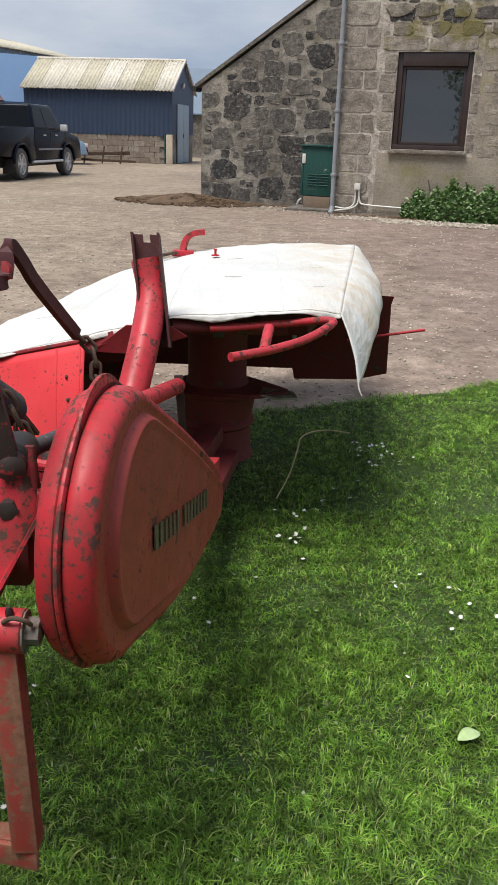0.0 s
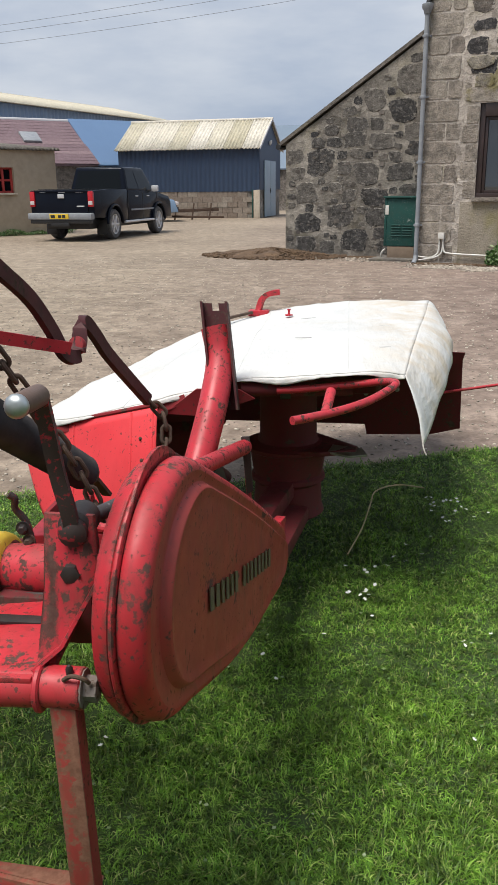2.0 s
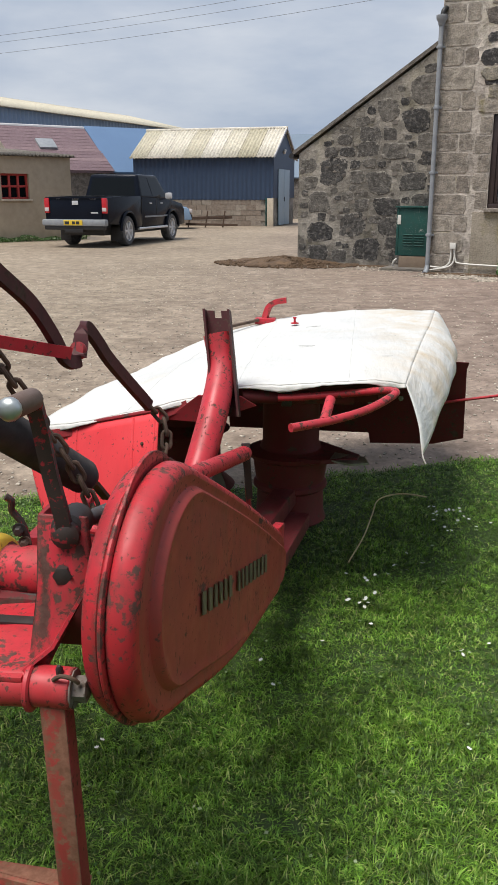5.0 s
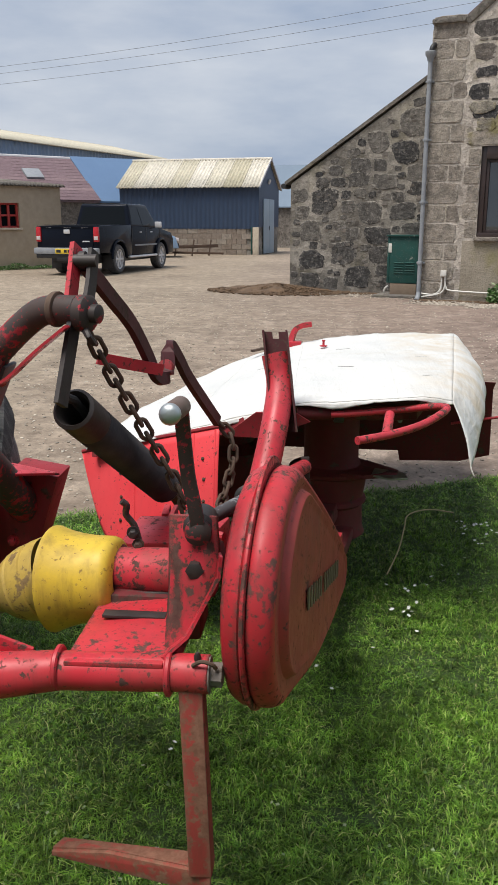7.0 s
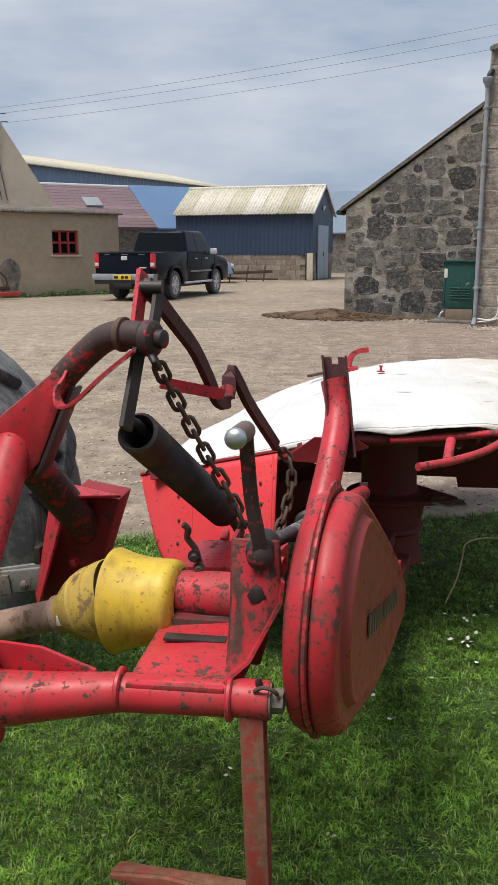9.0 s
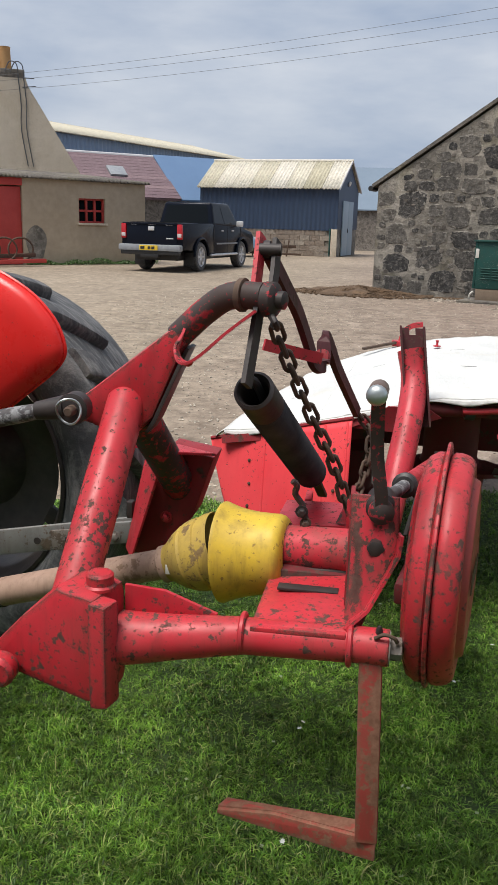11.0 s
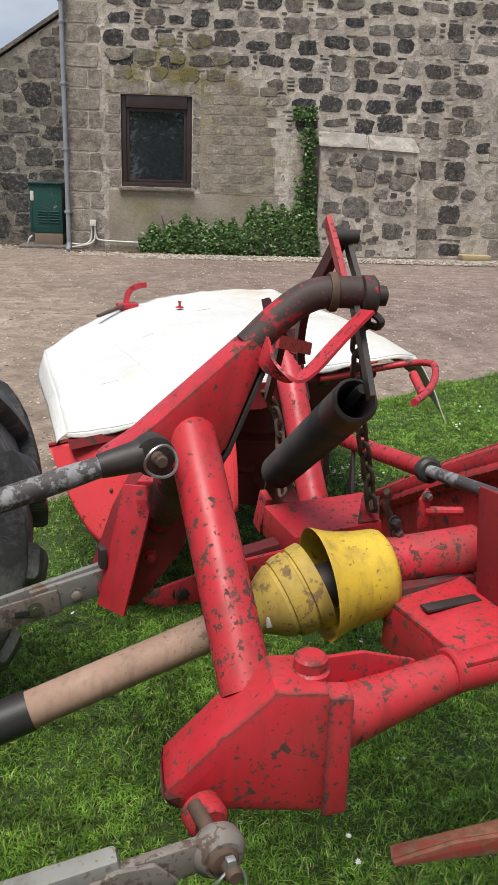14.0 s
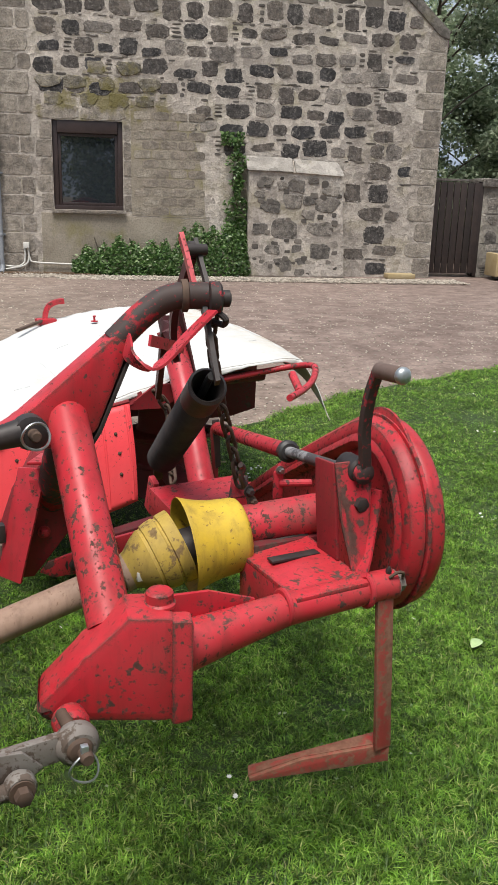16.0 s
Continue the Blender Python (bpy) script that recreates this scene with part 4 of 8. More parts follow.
def blue_shed():
    sd = thing("farm_shed", pose(-2.95, 36.0, 0, 0, 0, -9), "small blue clad shed on block base with lichened roof", "shed", "", "", False)
    L, W, E, R, P = 6.25, 3.9, 2.80, 3.95, 1.14
    part("base_core", block(B(), (-L / 2, W / 2, P / 2), (L - 0.06, W - 0.06, P)), M_MORTAR_DARK, sd, "", 0)
    part("front_cladding", corrugated(B(), (-L, -0.02, P - 0.06), (L, 0, 0), (0, 0, E - P + 0.06), 0.2, 0.018), M_BLUE, sd, "dark blue profiled cladding", 0)
    bm = B()
    plate(bm, [(0, 0, P), (0, W, P), (0, W, E), (0, W / 2, R), (0, 0, E)], (-0.05, 0, 0))
    plate(bm, [(-L + 0.05, 0, 0), (-L + 0.05, W, 0), (-L + 0.05, W, E), (-L + 0.05, W / 2, R), (-L + 0.05, 0, E)], (-0.05, 0, 0))
    plate(bm, [(-L, W - 0.05, P), (0, W - 0.05, P), (0, W - 0.05, E), (-L, W - 0.05, E)], (0, 0.05, 0))
    part("gable_cladding", bm, M_BLUE, sd, "", 0)
    part("corner_pillar", block(B(), (-0.12, -0.025, P / 2), (0.26, 0.08, P), None, 0.01), M_GABLE, sd)
    part("corner_post", block(B(), (-0.30, -0.04, P / 2 + 0.02), (0.05, 0.05, P), None, 0.005), M_GREEN, sd)
    for y0 in (0.75, 1.75):
        part("door", block(B(), (0.03, y0 + 0.5, 1.18), (0.05, 0.98, 2.30), None, 0.01), M_DOORGREY, sd, "blue-grey metal door leaf")
    part("handle", block(B(), (0.07, 1.70, 1.1), (0.03, 0.03, 0.18), None, 0.005), M_TRIM, sd)
    part("flood_lamp", lathe(B(), [(0.0, 0), (0.10, 0.01), (0.11, 0.06), (0.06, 0.10)], (0.10, 1.75, 3.05), (-1, 0, 0.3), 14), M_WHITE, sd)
    n = 8
    for k in range(n):
        x0 = -L - 0.1 + (L + 0.2) * k / n
        for s in (0, 1):
            bm = B()
            if s == 0:
                corrugated(bm, (x0, -0.22, E - 0.02), ((L + 0.2) / n, 0, 0), (0, W / 2 + 0.2, R - E + 0.10), 0.146, 0.026)
            else:
                corrugated(bm, (x0, W + 0.22, E - 0.02), ((L + 0.2) / n, 0, 0), (0, -W / 2 - 0.2, R - E + 0.10), 0.146, 0.026)
            ob = part("roof_sheet", bm, M_CEMENT, sd, "", 60, False)
            thicken(ob, 0.02)
    part("ridge_cap", tube(B(), [(-L - 0.12, W / 2, R + 0.08), (0.12, W / 2, R + 0.08)], 0.07, 10), M_CEMENT, sd)
    part("barge_board", plate(B(), [(0.08, -0.22, E - 0.06), (0.08, W / 2, R + 0.02), (0.08, W + 0.22, E - 0.06), (0.08, W + 0.22, E + 0.04), (0.08, W / 2, R + 0.12), (0.08, -0.22, E + 0.04)], (0.03, 0, 0)), M_LEAD, sd, "", 0)
    return sd


shed = blue_shed()


def box_building(name, m, L, W, E, R, wall_m, roof_m, label, roof_label, over=0.15):
    """A plain gabled building: ridge along x, front at y = 0."""
    b = thing(name, m, label, "farm building", "", "", False)
    t = 0.25
    bm = B()
    plate(bm, [(0, 0, 0), (L, 0, 0), (L, 0, E), (0, 0, E)], (0, t, 0))
    plate(bm, [(0, W - t, 0), (L, W - t, 0), (L, W - t, E), (0, W - t, E)], (0, t, 0))
    plate(bm, [(0, t, 0), (0, W - t, 0), (0, W - t, E), (0, W / 2, R - 0.1), (0, t, E)], (t, 0, 0))
    plate(bm, [(L - t, t, 0), (L - t, W - t, 0), (L - t, W - t, E), (L - t, W / 2, R - 0.1), (L - t, t, E)], (t, 0, 0))
    part("wall", bm, wall_m, b, "", 0)
    part("roof_slope", plate(B(), [(-over, -over, E - 0.06), (L + over, -over, E - 0.06), (L + over, W / 2, R), (-over, W / 2, R)], (0, 0, 0.07)), roof_m, b, roof_label, 0)
    part("roof_slope", plate(B(), [(-over, W + over, E - 0.06), (L + over, W + over, E - 0.06), (L + over, W / 2, R), (-over, W / 2, R)], (0, 0, 0.07)), roof_m, b, roof_label, 0)
    return b


def far_buildings():
    # long blue barn, running away from the yard
    m = Matrix.Translation((-19.5, 44.0, 0)) @ Matrix.Rotation(math.atan2(17.4, 6.0), 4, "Z")
    b = thing("blue_barn", m, "long faded blue clad barn with cream roof", "barn", "", "", False)
    L, W, E, R = 24.0, 12.0, 5.82, 7.2
    part("front_cladding", corrugated(B(), (0, -0.02, 0), (L, 0, 0), (0, 0, E), 0.35, 0.03), M_BLUE_L, b, "", 0)
    bm = B()
    plate(bm, [(0, 0.02, 0), (0, W, 0), (0, W, E), (0, W / 2, R), (0, 0.02, E)], (0.1, 0, 0))
    plate(bm, [(L, 0.02, 0), (L, W, 0), (L, W, E), (L, W / 2, R), (L, 0.02, E)], (-0.1, 0, 0))
    plate(bm, [(0, W, 0), (L, W, 0), (L, W, E), (0, W, E)], (0, 0.1, 0))
    part("gable_cladding", bm, M_BLUE_L, b, "", 0)
    for s in (0, 1):
        bm = B()
        if s == 0:
            corrugated(bm, (-0.2, -0.4, E + 0.02), (L + 0.4, 0, 0), (0, W / 2 + 0.4, R - E), 0.3, 0.03, 4)
        else:
            corrugated(bm, (-0.2, W + 0.4, E + 0.02), (L + 0.4, 0, 0), (0, -W / 2 - 0.4, R - E), 0.3, 0.03, 4)
        thicken(part("roof_slope", bm, M_CEMENT, b, "cream fibre-cement roof", 60, False), 0.03)
    # slate-roofed range with a blue sheeted end
    m = Matrix.Translation((-15.2, 34.0, 0)) @ Matrix.Rotation(radians(40), 4, "Z")
    s = box_building("slate_range", m, 6.2, 6.0, 2.25, 4.17, M_GARDEN_STONE, M_SLATE, "low stone range with purple slate roof", "purple slate roof")
    part("ridge_cap", tube(B(), [(-0.15, 3.0, 4.24), (6.35, 3.0, 4.24)], 0.10, 10), M_LEAD, s, "pale ridge")
    for k in range(14):
        y0, z0 = -0.15 + 3.15 * k / 14, 2.19 + 1.98 * k / 14
        part("slate_course", plate(B(), [(-0.16, y0 - 0.02, z0 + 0.085), (6.36, y0 - 0.02, z0 + 0.085), (6.36, y0 + 0.235, z0 + 0.235), (-0.16, y0 + 0.235, z0 + 0.235)], (0, -0.014, 0.022)), M_SLATE, s, "", 0)
    part("skylight", block(B(), (3.9, 1.55, 3.44), (0.8, 0.75, 0.10), Euler((math.atan2(1.92, 3.0), 0, 0)).to_matrix(), 0.01), M_PIPE, s, "small grey roof light")
    m = Matrix.Translation((-15.2, 34.0, 0)) @ Matrix.Rotation(radians(40), 4, "Z") @ pose(6.45, 0, 0)
    b2 = box_building("blue_roof_range", m, 5.2, 6.0, 2.25, 4.30, M_GARDEN_STONE, M_BLUE_ROOF, "low stone range with blue sheet roof", "blue sheet roof")
    # grey shed behind the blue one
    g = box_building("grey_shed", pose(-6.0, 47.75, 0, 0, 0, -4), 12.6, 8.0, 2.2, 4.6, M_GARDEN_STONE, M_GREYCLAD, "stone shed with blue-grey sheet roof", "blue-grey sheet roof")
    part("door", block(B(), (5.2, -0.04, 1.1), (1.2, 0.06, 2.1), None, 0.01), M_DOORGREY, g)


far_buildings()


def hut():
    m = Matrix.Translation((-12.0, 19.9, 0)) @ Matrix.Rotation(math.atan2(4.7, 4.1), 4, "Z")
    h = thing("rendered_hut", m, "buff rendered farm hut with red window and red door", "outbuilding", "", "", False)
    L, W, E = 6.25, 5.0, 2.32
    wx0, wx1, wz0, wz1 = 4.05, 4.90, 1.16, 1.84
    dx0, dx1 = 0.3, 2.35
    t = (0, 0.3, 0)
    bm = B()
    xs, zs = [0, dx0, dx1, wx0, wx1, L], [0, wz0, wz1, 2.1, E]
    grid = {}
    for y in (0.0, 0.3):
        for x in xs:
            for z in zs:
                grid[x, y, z] = bm.verts.new((x, y, z))
    solid = {(a, b): not ((a == 1 and b < 3) or (a == 3 and b == 1)) for a in range(5) for b in range(4)}

    def cell(a, b):
        return 0 <= a < 5 and 0 <= b < 4 and solid[a, b]
    for a in range(5):
        for b in range(4):
            x0, x1, z0, z1 = xs[a], xs[a + 1], zs[b], zs[b + 1]
            if cell(a, b):
                for y in (0.0, 0.3):
                    bm.faces.new((grid[x0, y, z0], grid[x1, y, z0], grid[x1, y, z1], grid[x0, y, z1]))
            if cell(a, b) != cell(a - 1, b):
                bm.faces.new((grid[x0, 0.0, z0], grid[x0, 0.3, z0], grid[x0, 0.3, z1], grid[x0, 0.0, z1]))
            if cell(a, b) != cell(a, b - 1):
                bm.faces.new((grid[x0, 0.0, z0], grid[x1, 0.0, z0], grid[x1, 0.3, z0], grid[x0, 0.3, z0]))
    part("front_wall", bm, M_HARL, h, "buff cement-rendered wall", 0)
    bm = B()
    plate(bm, [(L - 0.3, 0.3, 0), (L - 0.3, W, 0), (L - 0.3, W, E + 0.4), (L - 0.3, 0.3, E)], (0.3, 0, 0))
    plate(bm, [(0, 0.3, 0), (0, W, 0), (0, W, E + 0.4), (0, 0.3, E)], (0.3, 0, 0))
    plate(bm, [(0.3, W - 0.3, 0), (L - 0.3, W - 0.3, 0), (L - 0.3, W - 0.3, E + 0.4), (0.3, W - 0.3, E + 0.4)], (0, 0.3, 0))
    part("side_walls", bm, M_HARL, h, "", 0)
    r = corrugated(B(), (-0.1, -0.15, E + 0.03), (L + 0.2, 0, 0), (0, W + 0.3, 0.42), 0.12, 0.03)
    thicken(part("roof_sheet", r, M_COPE, h, "grey corrugated roof", 60, False), 0.03)
    win = part("window", block(B(), ((wx0 + wx1) / 2, 0.16, (wz0 + wz1) / 2), (wx1 - wx0, 0.01, wz1 - wz0)), M_CARGLASS, h, "small red-framed window", 0)
    for k in range(4):
        x = wx0 + 0.025 + (wx1 - wx0 - 0.05) * k / 3
        part("glazing_bar", block(B(), (x, 0.12, (wz0 + wz1) / 2), (0.06, 0.06, wz1 - wz0), None, 0.004), M_REDPAINT, win)
    for k in range(3):
        z = wz0 + 0.025 + (wz1 - wz0 - 0.05) * k / 2
        part("glazing_bar", block(B(), ((wx0 + wx1) / 2, 0.115, z), (wx1 - wx0, 0.05, 0.055), None, 0.004), M_REDPAINT, win)
    part("window_sill", block(B(), ((wx0 + wx1) / 2, 0.0, wz0 - 0.03), (wx1 - wx0 + 0.1, 0.12, 0.06), None, 0.008), M_GABLE, win)
    for k in range(2):
        part("door", block(B(), (dx0 + (dx1 - dx0) * (0.25 + 0.5 * k), 0.10, 1.04), ((dx1 - dx0) / 2 - 0.02, 0.06, 2.06), None, 0.008), M_REDPAINT, h, "faded red door leaf")
    part("lintel", block(B(), ((dx0 + dx1) / 2, 0.03, 2.2), (dx1 - dx0 + 0.02, 0.08, 0.20), None, 0.006), M_REDPAINT, h)
    part("stain", plate(B(), [(2.72 + 0.30 * math.cos(a) * (1 + 0.15 * math.sin(3 * a)), -0.005, 0.55 + 0.52 * math.sin(a)) for a in (2 * math.pi * k / 22 for k in range(22))], (0, 0.012, 0)), M_MORTAR_DARK, h, "dark damp patch")
    # scrap iron at the door
    sc = thing("scrap_iron", m @ pose(1.4, -1.0, 0), "rusty red scrap farm iron heaped by the door", "scrap iron", "", "", False)
    for k in range(3):
        bm = tube(B(), [V(0.35 * math.cos(a) - 0.5 + 0.5 * k, 0.1 * k, 0.45 + 0.30 * math.sin(a)) for a in (2 * math.pi * j / 18 for j in range(18))], 0.025, 8, False, True)
        part("hoop", bm, M_RUST, sc)
    part("frame_bar", bar(B(), (-0.9, 0, 0.12), (1.1, 0, 0.16), 0.12, 0.10), M_REDPAINT, sc)
    part("frame_bar", bar(B(), (-0.8, 0.3, 0.25), (0.9, 0.2, 0.3), 0.10, 0.10), M_RUST, sc)
    # gable house behind, with chimney
    gm = pose(-14.45, 27.6, 0, 0, 0, 30)
    gh = thing("rendered_house", gm, "pale rendered house gable with ochre chimney pot", "house", "", "", False)
    part("gable_wall", plate(B(), [(-4.2, 0, 0), (3.4, 0, 0), (3.4, 0, 2.5), (1.5, 0, 5.60), (1.42, 0, 5.85), (-0.55, 0, 5.85), (-4.2, 0, 2.5)], (0, 0.4, 0)), M_GABLE, gh, "", 0)
    part("chimney", block(B(), (0.42, 0.3, 5.98), (1.95, 0.62, 0.28), None, 0.03), M_COPE, gh)
    for x in (0.80, 0.28):
        part("chimney_pot", lathe(B(), [(0.19, 0), (0.20, 0.05), (0.175, 0.68), (0.19, 0.73), (0.13, 0.74)], (x, 0.3, 6.10), (0, 0, 1), 14), M_CHIMNEY, gh)
    part("roof_slope", plate(B(), [(1.40, 0.42, 5.55), (3.3, 0.42, 2.40), (3.3, 9, 2.40), (1.40, 9, 5.55)], (0, 0, 0.08)), M_SLATE, gh, "", 0)
    part("roof_slope", plate(B(), [(-0.6, 0.42, 5.65), (-4.1, 0.42, 2.35), (-4.1, 9, 2.35), (-0.6, 9, 5.65)], (0, 0, 0.08)), M_SLATE, gh, "", 0)
    part("side_walls", plate(B(), [(3.0, 0.4, 0), (3.0, 9, 0), (3.0, 9, 2.6), (3.0, 0.4, 2.6)], (0.4, 0, 0)), M_GABLE, gh, "", 0)
    for k, x in enumerate((1.18, 1.36)):
        part("wall_cable", tube(B(), curve_pts([(x - 0.45, -0.10, 6.0), (x - 0.28, -0.12, 6.32), (x - 0.05, -0.10, 6.25), (x, -0.03, 5.8), (x + 0.06, -0.03, 5.0), (x + 0.04, -0.03, 4.2), (x + 0.22, -0.03, 3.0)], 5), 0.018, 6), M_CABLE, gh)
    part("insulator_bracket", bar(B(), (1.3, -0.05, 5.55), (1.75, -0.1, 5.60), 0.03, 0.03), M_CABLE, gh)
    part("insulator_bracket", bar(B(), (1.3, -0.05, 5.85), (1.7, -0.1, 5.85), 0.03, 0.03), M_CABLE, gh)


hut()


def wires():
    for a, b in (((-13.9, 27.2, 5.75), (16.0, 22.0, 9.0)), ((-13.9, 27.2, 5.58), (16.0, 22.0, 8.65)), ((-13.9, 27.2, 5.28), (16.0, 21.5, 8.2))):
        a, b = V(a), V(b)
        pts = [a.lerp(b, k / 24) + V(0, 0, -0.5 * 4 * (k / 24) * (1 - k / 24)) for k in range(25)]
        ob = part("overhead_wire", tube(B(), pts, 0.0045, 6), M_CABLE)
        tagged(ob, "thin overhead electric wire strung across the yard", "wire", "overhead wires")


wires()


# ---- vehicles ----
def wheel(parent, x, y, r, w, side):
    c = V(x, y, r)
    o = c - V(w / 2 * side, 0, 0)
    wh = part("wheel", lathe(B(), [(r * 0.66, 0.0), (r * 0.9, -0.005), (r * 0.985, 0.03), (r, w * 0.3), (r, w * 0.7), (r * 0.985, w - 0.03), (r * 0.9, w + 0.005), (r * 0.66, w)], o, (side, 0, 0), 36, False), M_TYRE, parent, "black road tyre")
    part("rim", lathe(B(), [(r * 0.67, w - 0.005), (r * 0.62, w - 0.02), (r * 0.60, w - 0.06), (r * 0.2, w - 0.05), (r * 0.18, w - 0.025), (0, w - 0.02)], o, (side, 0, 0), 32, False), M_ALLOY, wh, "silver alloy wheel")
    for k in range(6):
        a = 2 * math.pi * k / 6
        p, q = o + V((w - 0.03) * side, 0, 0), o + V((w - 0.025) * side, math.cos(a) * r * 0.62, math.sin(a) * r * 0.62)
        part("spoke", bar(B(), p, q, 0.05, 0.03, (side, 0, 0), 0.004), M_ALLOY, wh)
    part("rim_back", lathe(B(), [(r * 0.66, 0.02), (0, 0.02)], o, (side, 0, 0), 24, False), M_TRIM, wh)


def pickup():
    t = thing("pickup_truck", pose(-6.30, 21.8, 0, 0, 0, -10.0) @ Matrix.Scale(0.985, 4), "dark navy double-cab pickup truck parked in the yard", "pickup truck", "", "", False)

    def shell(profile, half_lo, half_hi, z_split=0.9):
        """Body slice from a side outline (y, z), narrower above."""
        bm = B()
        rows = []
        for s in (-1, 1):
            rows.append([bm.verts.new((s * (half_lo if z < z_split else half_lo + (half_hi - half_lo) * (z - z_split) / 0.9), y, z)) for y, z in profile])
        n = len(profile)
        for k in range(n):
            bm.faces.new((rows[0][k], rows[0][(k + 1) % n], rows[1][(k + 1) % n], rows[1][k]))
        bm.faces.new(rows[0])
        bm.faces.new(rows[1][::-1])
        bmesh.ops.recalc_face_normals(bm, faces=bm.faces)
        bmesh.ops.bevel(bm, geom=list(bm.edges), offset=0.03, segments=2, affect="EDGES", profile=0.6)
        return bm

    def arch(y):
        return [(y - 0.46 * math.cos(a), 0.40 + 0.46 * math.sin(a)) for a in (math.pi * k / 8 for k in range(9))]
    side = [(-1.18, 0.58), (-1.18, 1.24), (0.86, 1.27), (0.90, 1.20), (0.90, 0.45), (0.47, 0.42)] + arch(0)[::-1][1:-1] + [(-0.47, 0.55)]
    bed = part("cargo_bed", shell(side, 0.88, 0.86), M_CAR, t, "navy load bed")
    part("bed_floor", block(B(), (0, -0.15, 1.262), (1.45, 1.75, 0.012)), M_TRIM, bed, "", 0)
    side = [(0.92, 0.42), (0.92, 1.24), (3.0, 1.18), (3.95, 1.04), (4.12, 0.88), (4.15, 0.45), (3.56, 0.42)] + arch(3.085)[::-1][1:-1] + [(2.62, 0.42)]
    cab = part("cab_body", shell(side, 0.88, 0.86), M_CAR, t, "navy cab and bonnet")
    # glasshouse
    bm = B()
    lo = [(-0.84, 0.90, 1.20), (0.84, 0.90, 1.20), (0.83, 3.02, 1.17), (-0.83, 3.02, 1.17)]
    hi = [(-0.70, 1.05, 1.83), (0.70, 1.05, 1.83), (0.68, 2.42, 1.83), (-0.68, 2.42, 1.83)]
    a = [bm.verts.new(p) for p in lo]
    b = [bm.verts.new(p) for p in hi]
    bm.faces.new(a)
    bm.faces.new(b)
    for k in range(4):
        bm.faces.new((a[k], a[(k + 1) % 4], b[(k + 1) % 4], b[k]))
    bmesh.ops.recalc_face_normals(bm, faces=bm.faces)
    bmesh.ops.bevel(bm, geom=list(bm.edges), offset=0.075, segments=4, affect="EDGES", profile=0.55)
    part("cab_roof", bm, M_CAR, cab)

    def on_face(c0, c1, c2, c3, u0, u1, v0, v1, out):
        c = [V(q) for q in (c0, c1, c2, c3)]

        def q(u, v):
            return (c[0].lerp(c[1], u)).lerp(c[3].lerp(c[2], u), v) + V(out)
        return [q(u0, v0), q(u1, v0), q(u1, v1), q(u0, v1)]
    part("rear_window", plate(B(), on_face(lo[0], lo[1], hi[1], hi[0], 0.08, 0.92, 0.10, 0.86, (0, -0.004, 0.002)), (0, 0.01, 0)), M_CARGLASS, cab, "", 0)
    part("windscreen", plate(B(), on_face(lo[3], lo[2], hi[2], hi[3], 0.06, 0.94, 0.08, 0.9, (0, 0.004, 0.004)), (0, -0.01, 0)), M_CARGLASS, cab, "", 0)
    for s, (i, j) in ((1, (1, 2)), (-1, (0, 3))):
        for u0, u1 in ((0.06, 0.40), (0.44, 0.88)):
            part("side_window", plate(B(), on_face(lo[i], lo[j], hi[j], hi[i], u0, u1, 0.12, 0.86, (0.004 * s, 0, 0.002)), (-0.01 * s, 0, 0)), M_CARGLASS, cab, "", 0)
        part("mirror", block(B(), (s * 0.99, 2.60, 1.27), (0.20, 0.10, 0.17), None, 0.035), M_ALLOY, cab, "bright door mirror")
        part("door_moulding", block(B(), (s * 0.886, 1.95, 0.72), (0.014, 1.75, 0.045), None, 0.005), M_PIPE, cab)
        for y in (0.905, 1.93, 2.98):
            part("door_seam", block(B(), (s * 0.876, y, 0.83), (0.012, 0.014, 0.70)), M_BLACK, cab)
        for y in (1.50, 2.30):
            part("door_handle", block(B(), (s * 0.885, y, 1.07), (0.03, 0.16, 0.03), None, 0.008), M_ALLOY, cab)
        part("side_step", tube(B(), [(s * 0.93, 0.55, 0.42), (s * 0.93, 2.55, 0.42)], 0.035, 10), M_ALLOY, t)
        for y in (0.0, 3.085):
            pts = [(s * 0.895, q[0], q[1]) for q in [(y - 0.47 * math.cos(a), 0.40 + 0.47 * math.sin(a)) for a in (math.pi * k / 14 for k in range(15))]]
            part("wheel_arch", tube(B(), pts, 0.035, 8), M_CAR, t)
        part("tail_light", block(B(), (s * 0.80, -1.19, 1.03), (0.14, 0.08, 0.37), None, 0.02), M_TAIL, bed, "red tail light")
        part("lamp_lens", block(B(), (s * 0.80, -1.232, 0.94), (0.11, 0.012, 0.09), None, 0.004), M_LENS, bed)
        part("mud_flap", block(B(), (s * 0.72, -0.46, 0.33), (0.30, 0.015, 0.36), None, 0.005), M_TRIM, t)
    part("tailgate", block(B(), (0, -1.195, 0.93), (1.44, 0.04, 0.56), None, 0.02), M_CAR, bed)
    part("tailgate_ridge", block(B(), (0, -1.21, 1.22), (1.46, 0.05, 0.05), None, 0.012), M_CAR, bed)
    part("tailgate_handle", block(B(), (0, -1.225, 1.10), (0.17, 0.02, 0.10), None, 0.008), M_ALLOY, bed, "bright tailgate handle")
    for x, w in ((-0.5, 0.16), (0.02, 0.20), (0.5, 0.18)):
        part("badge_bar", block(B(), (x, -1.219, 1.20 if x else 1.19), (w, 0.006, 0.022)), M_ALLOY, bed)
    part("badge_bar", block(B(), (0.52, -1.219, 0.86), (0.20, 0.006, 0.03)), M_ALLOY, bed)
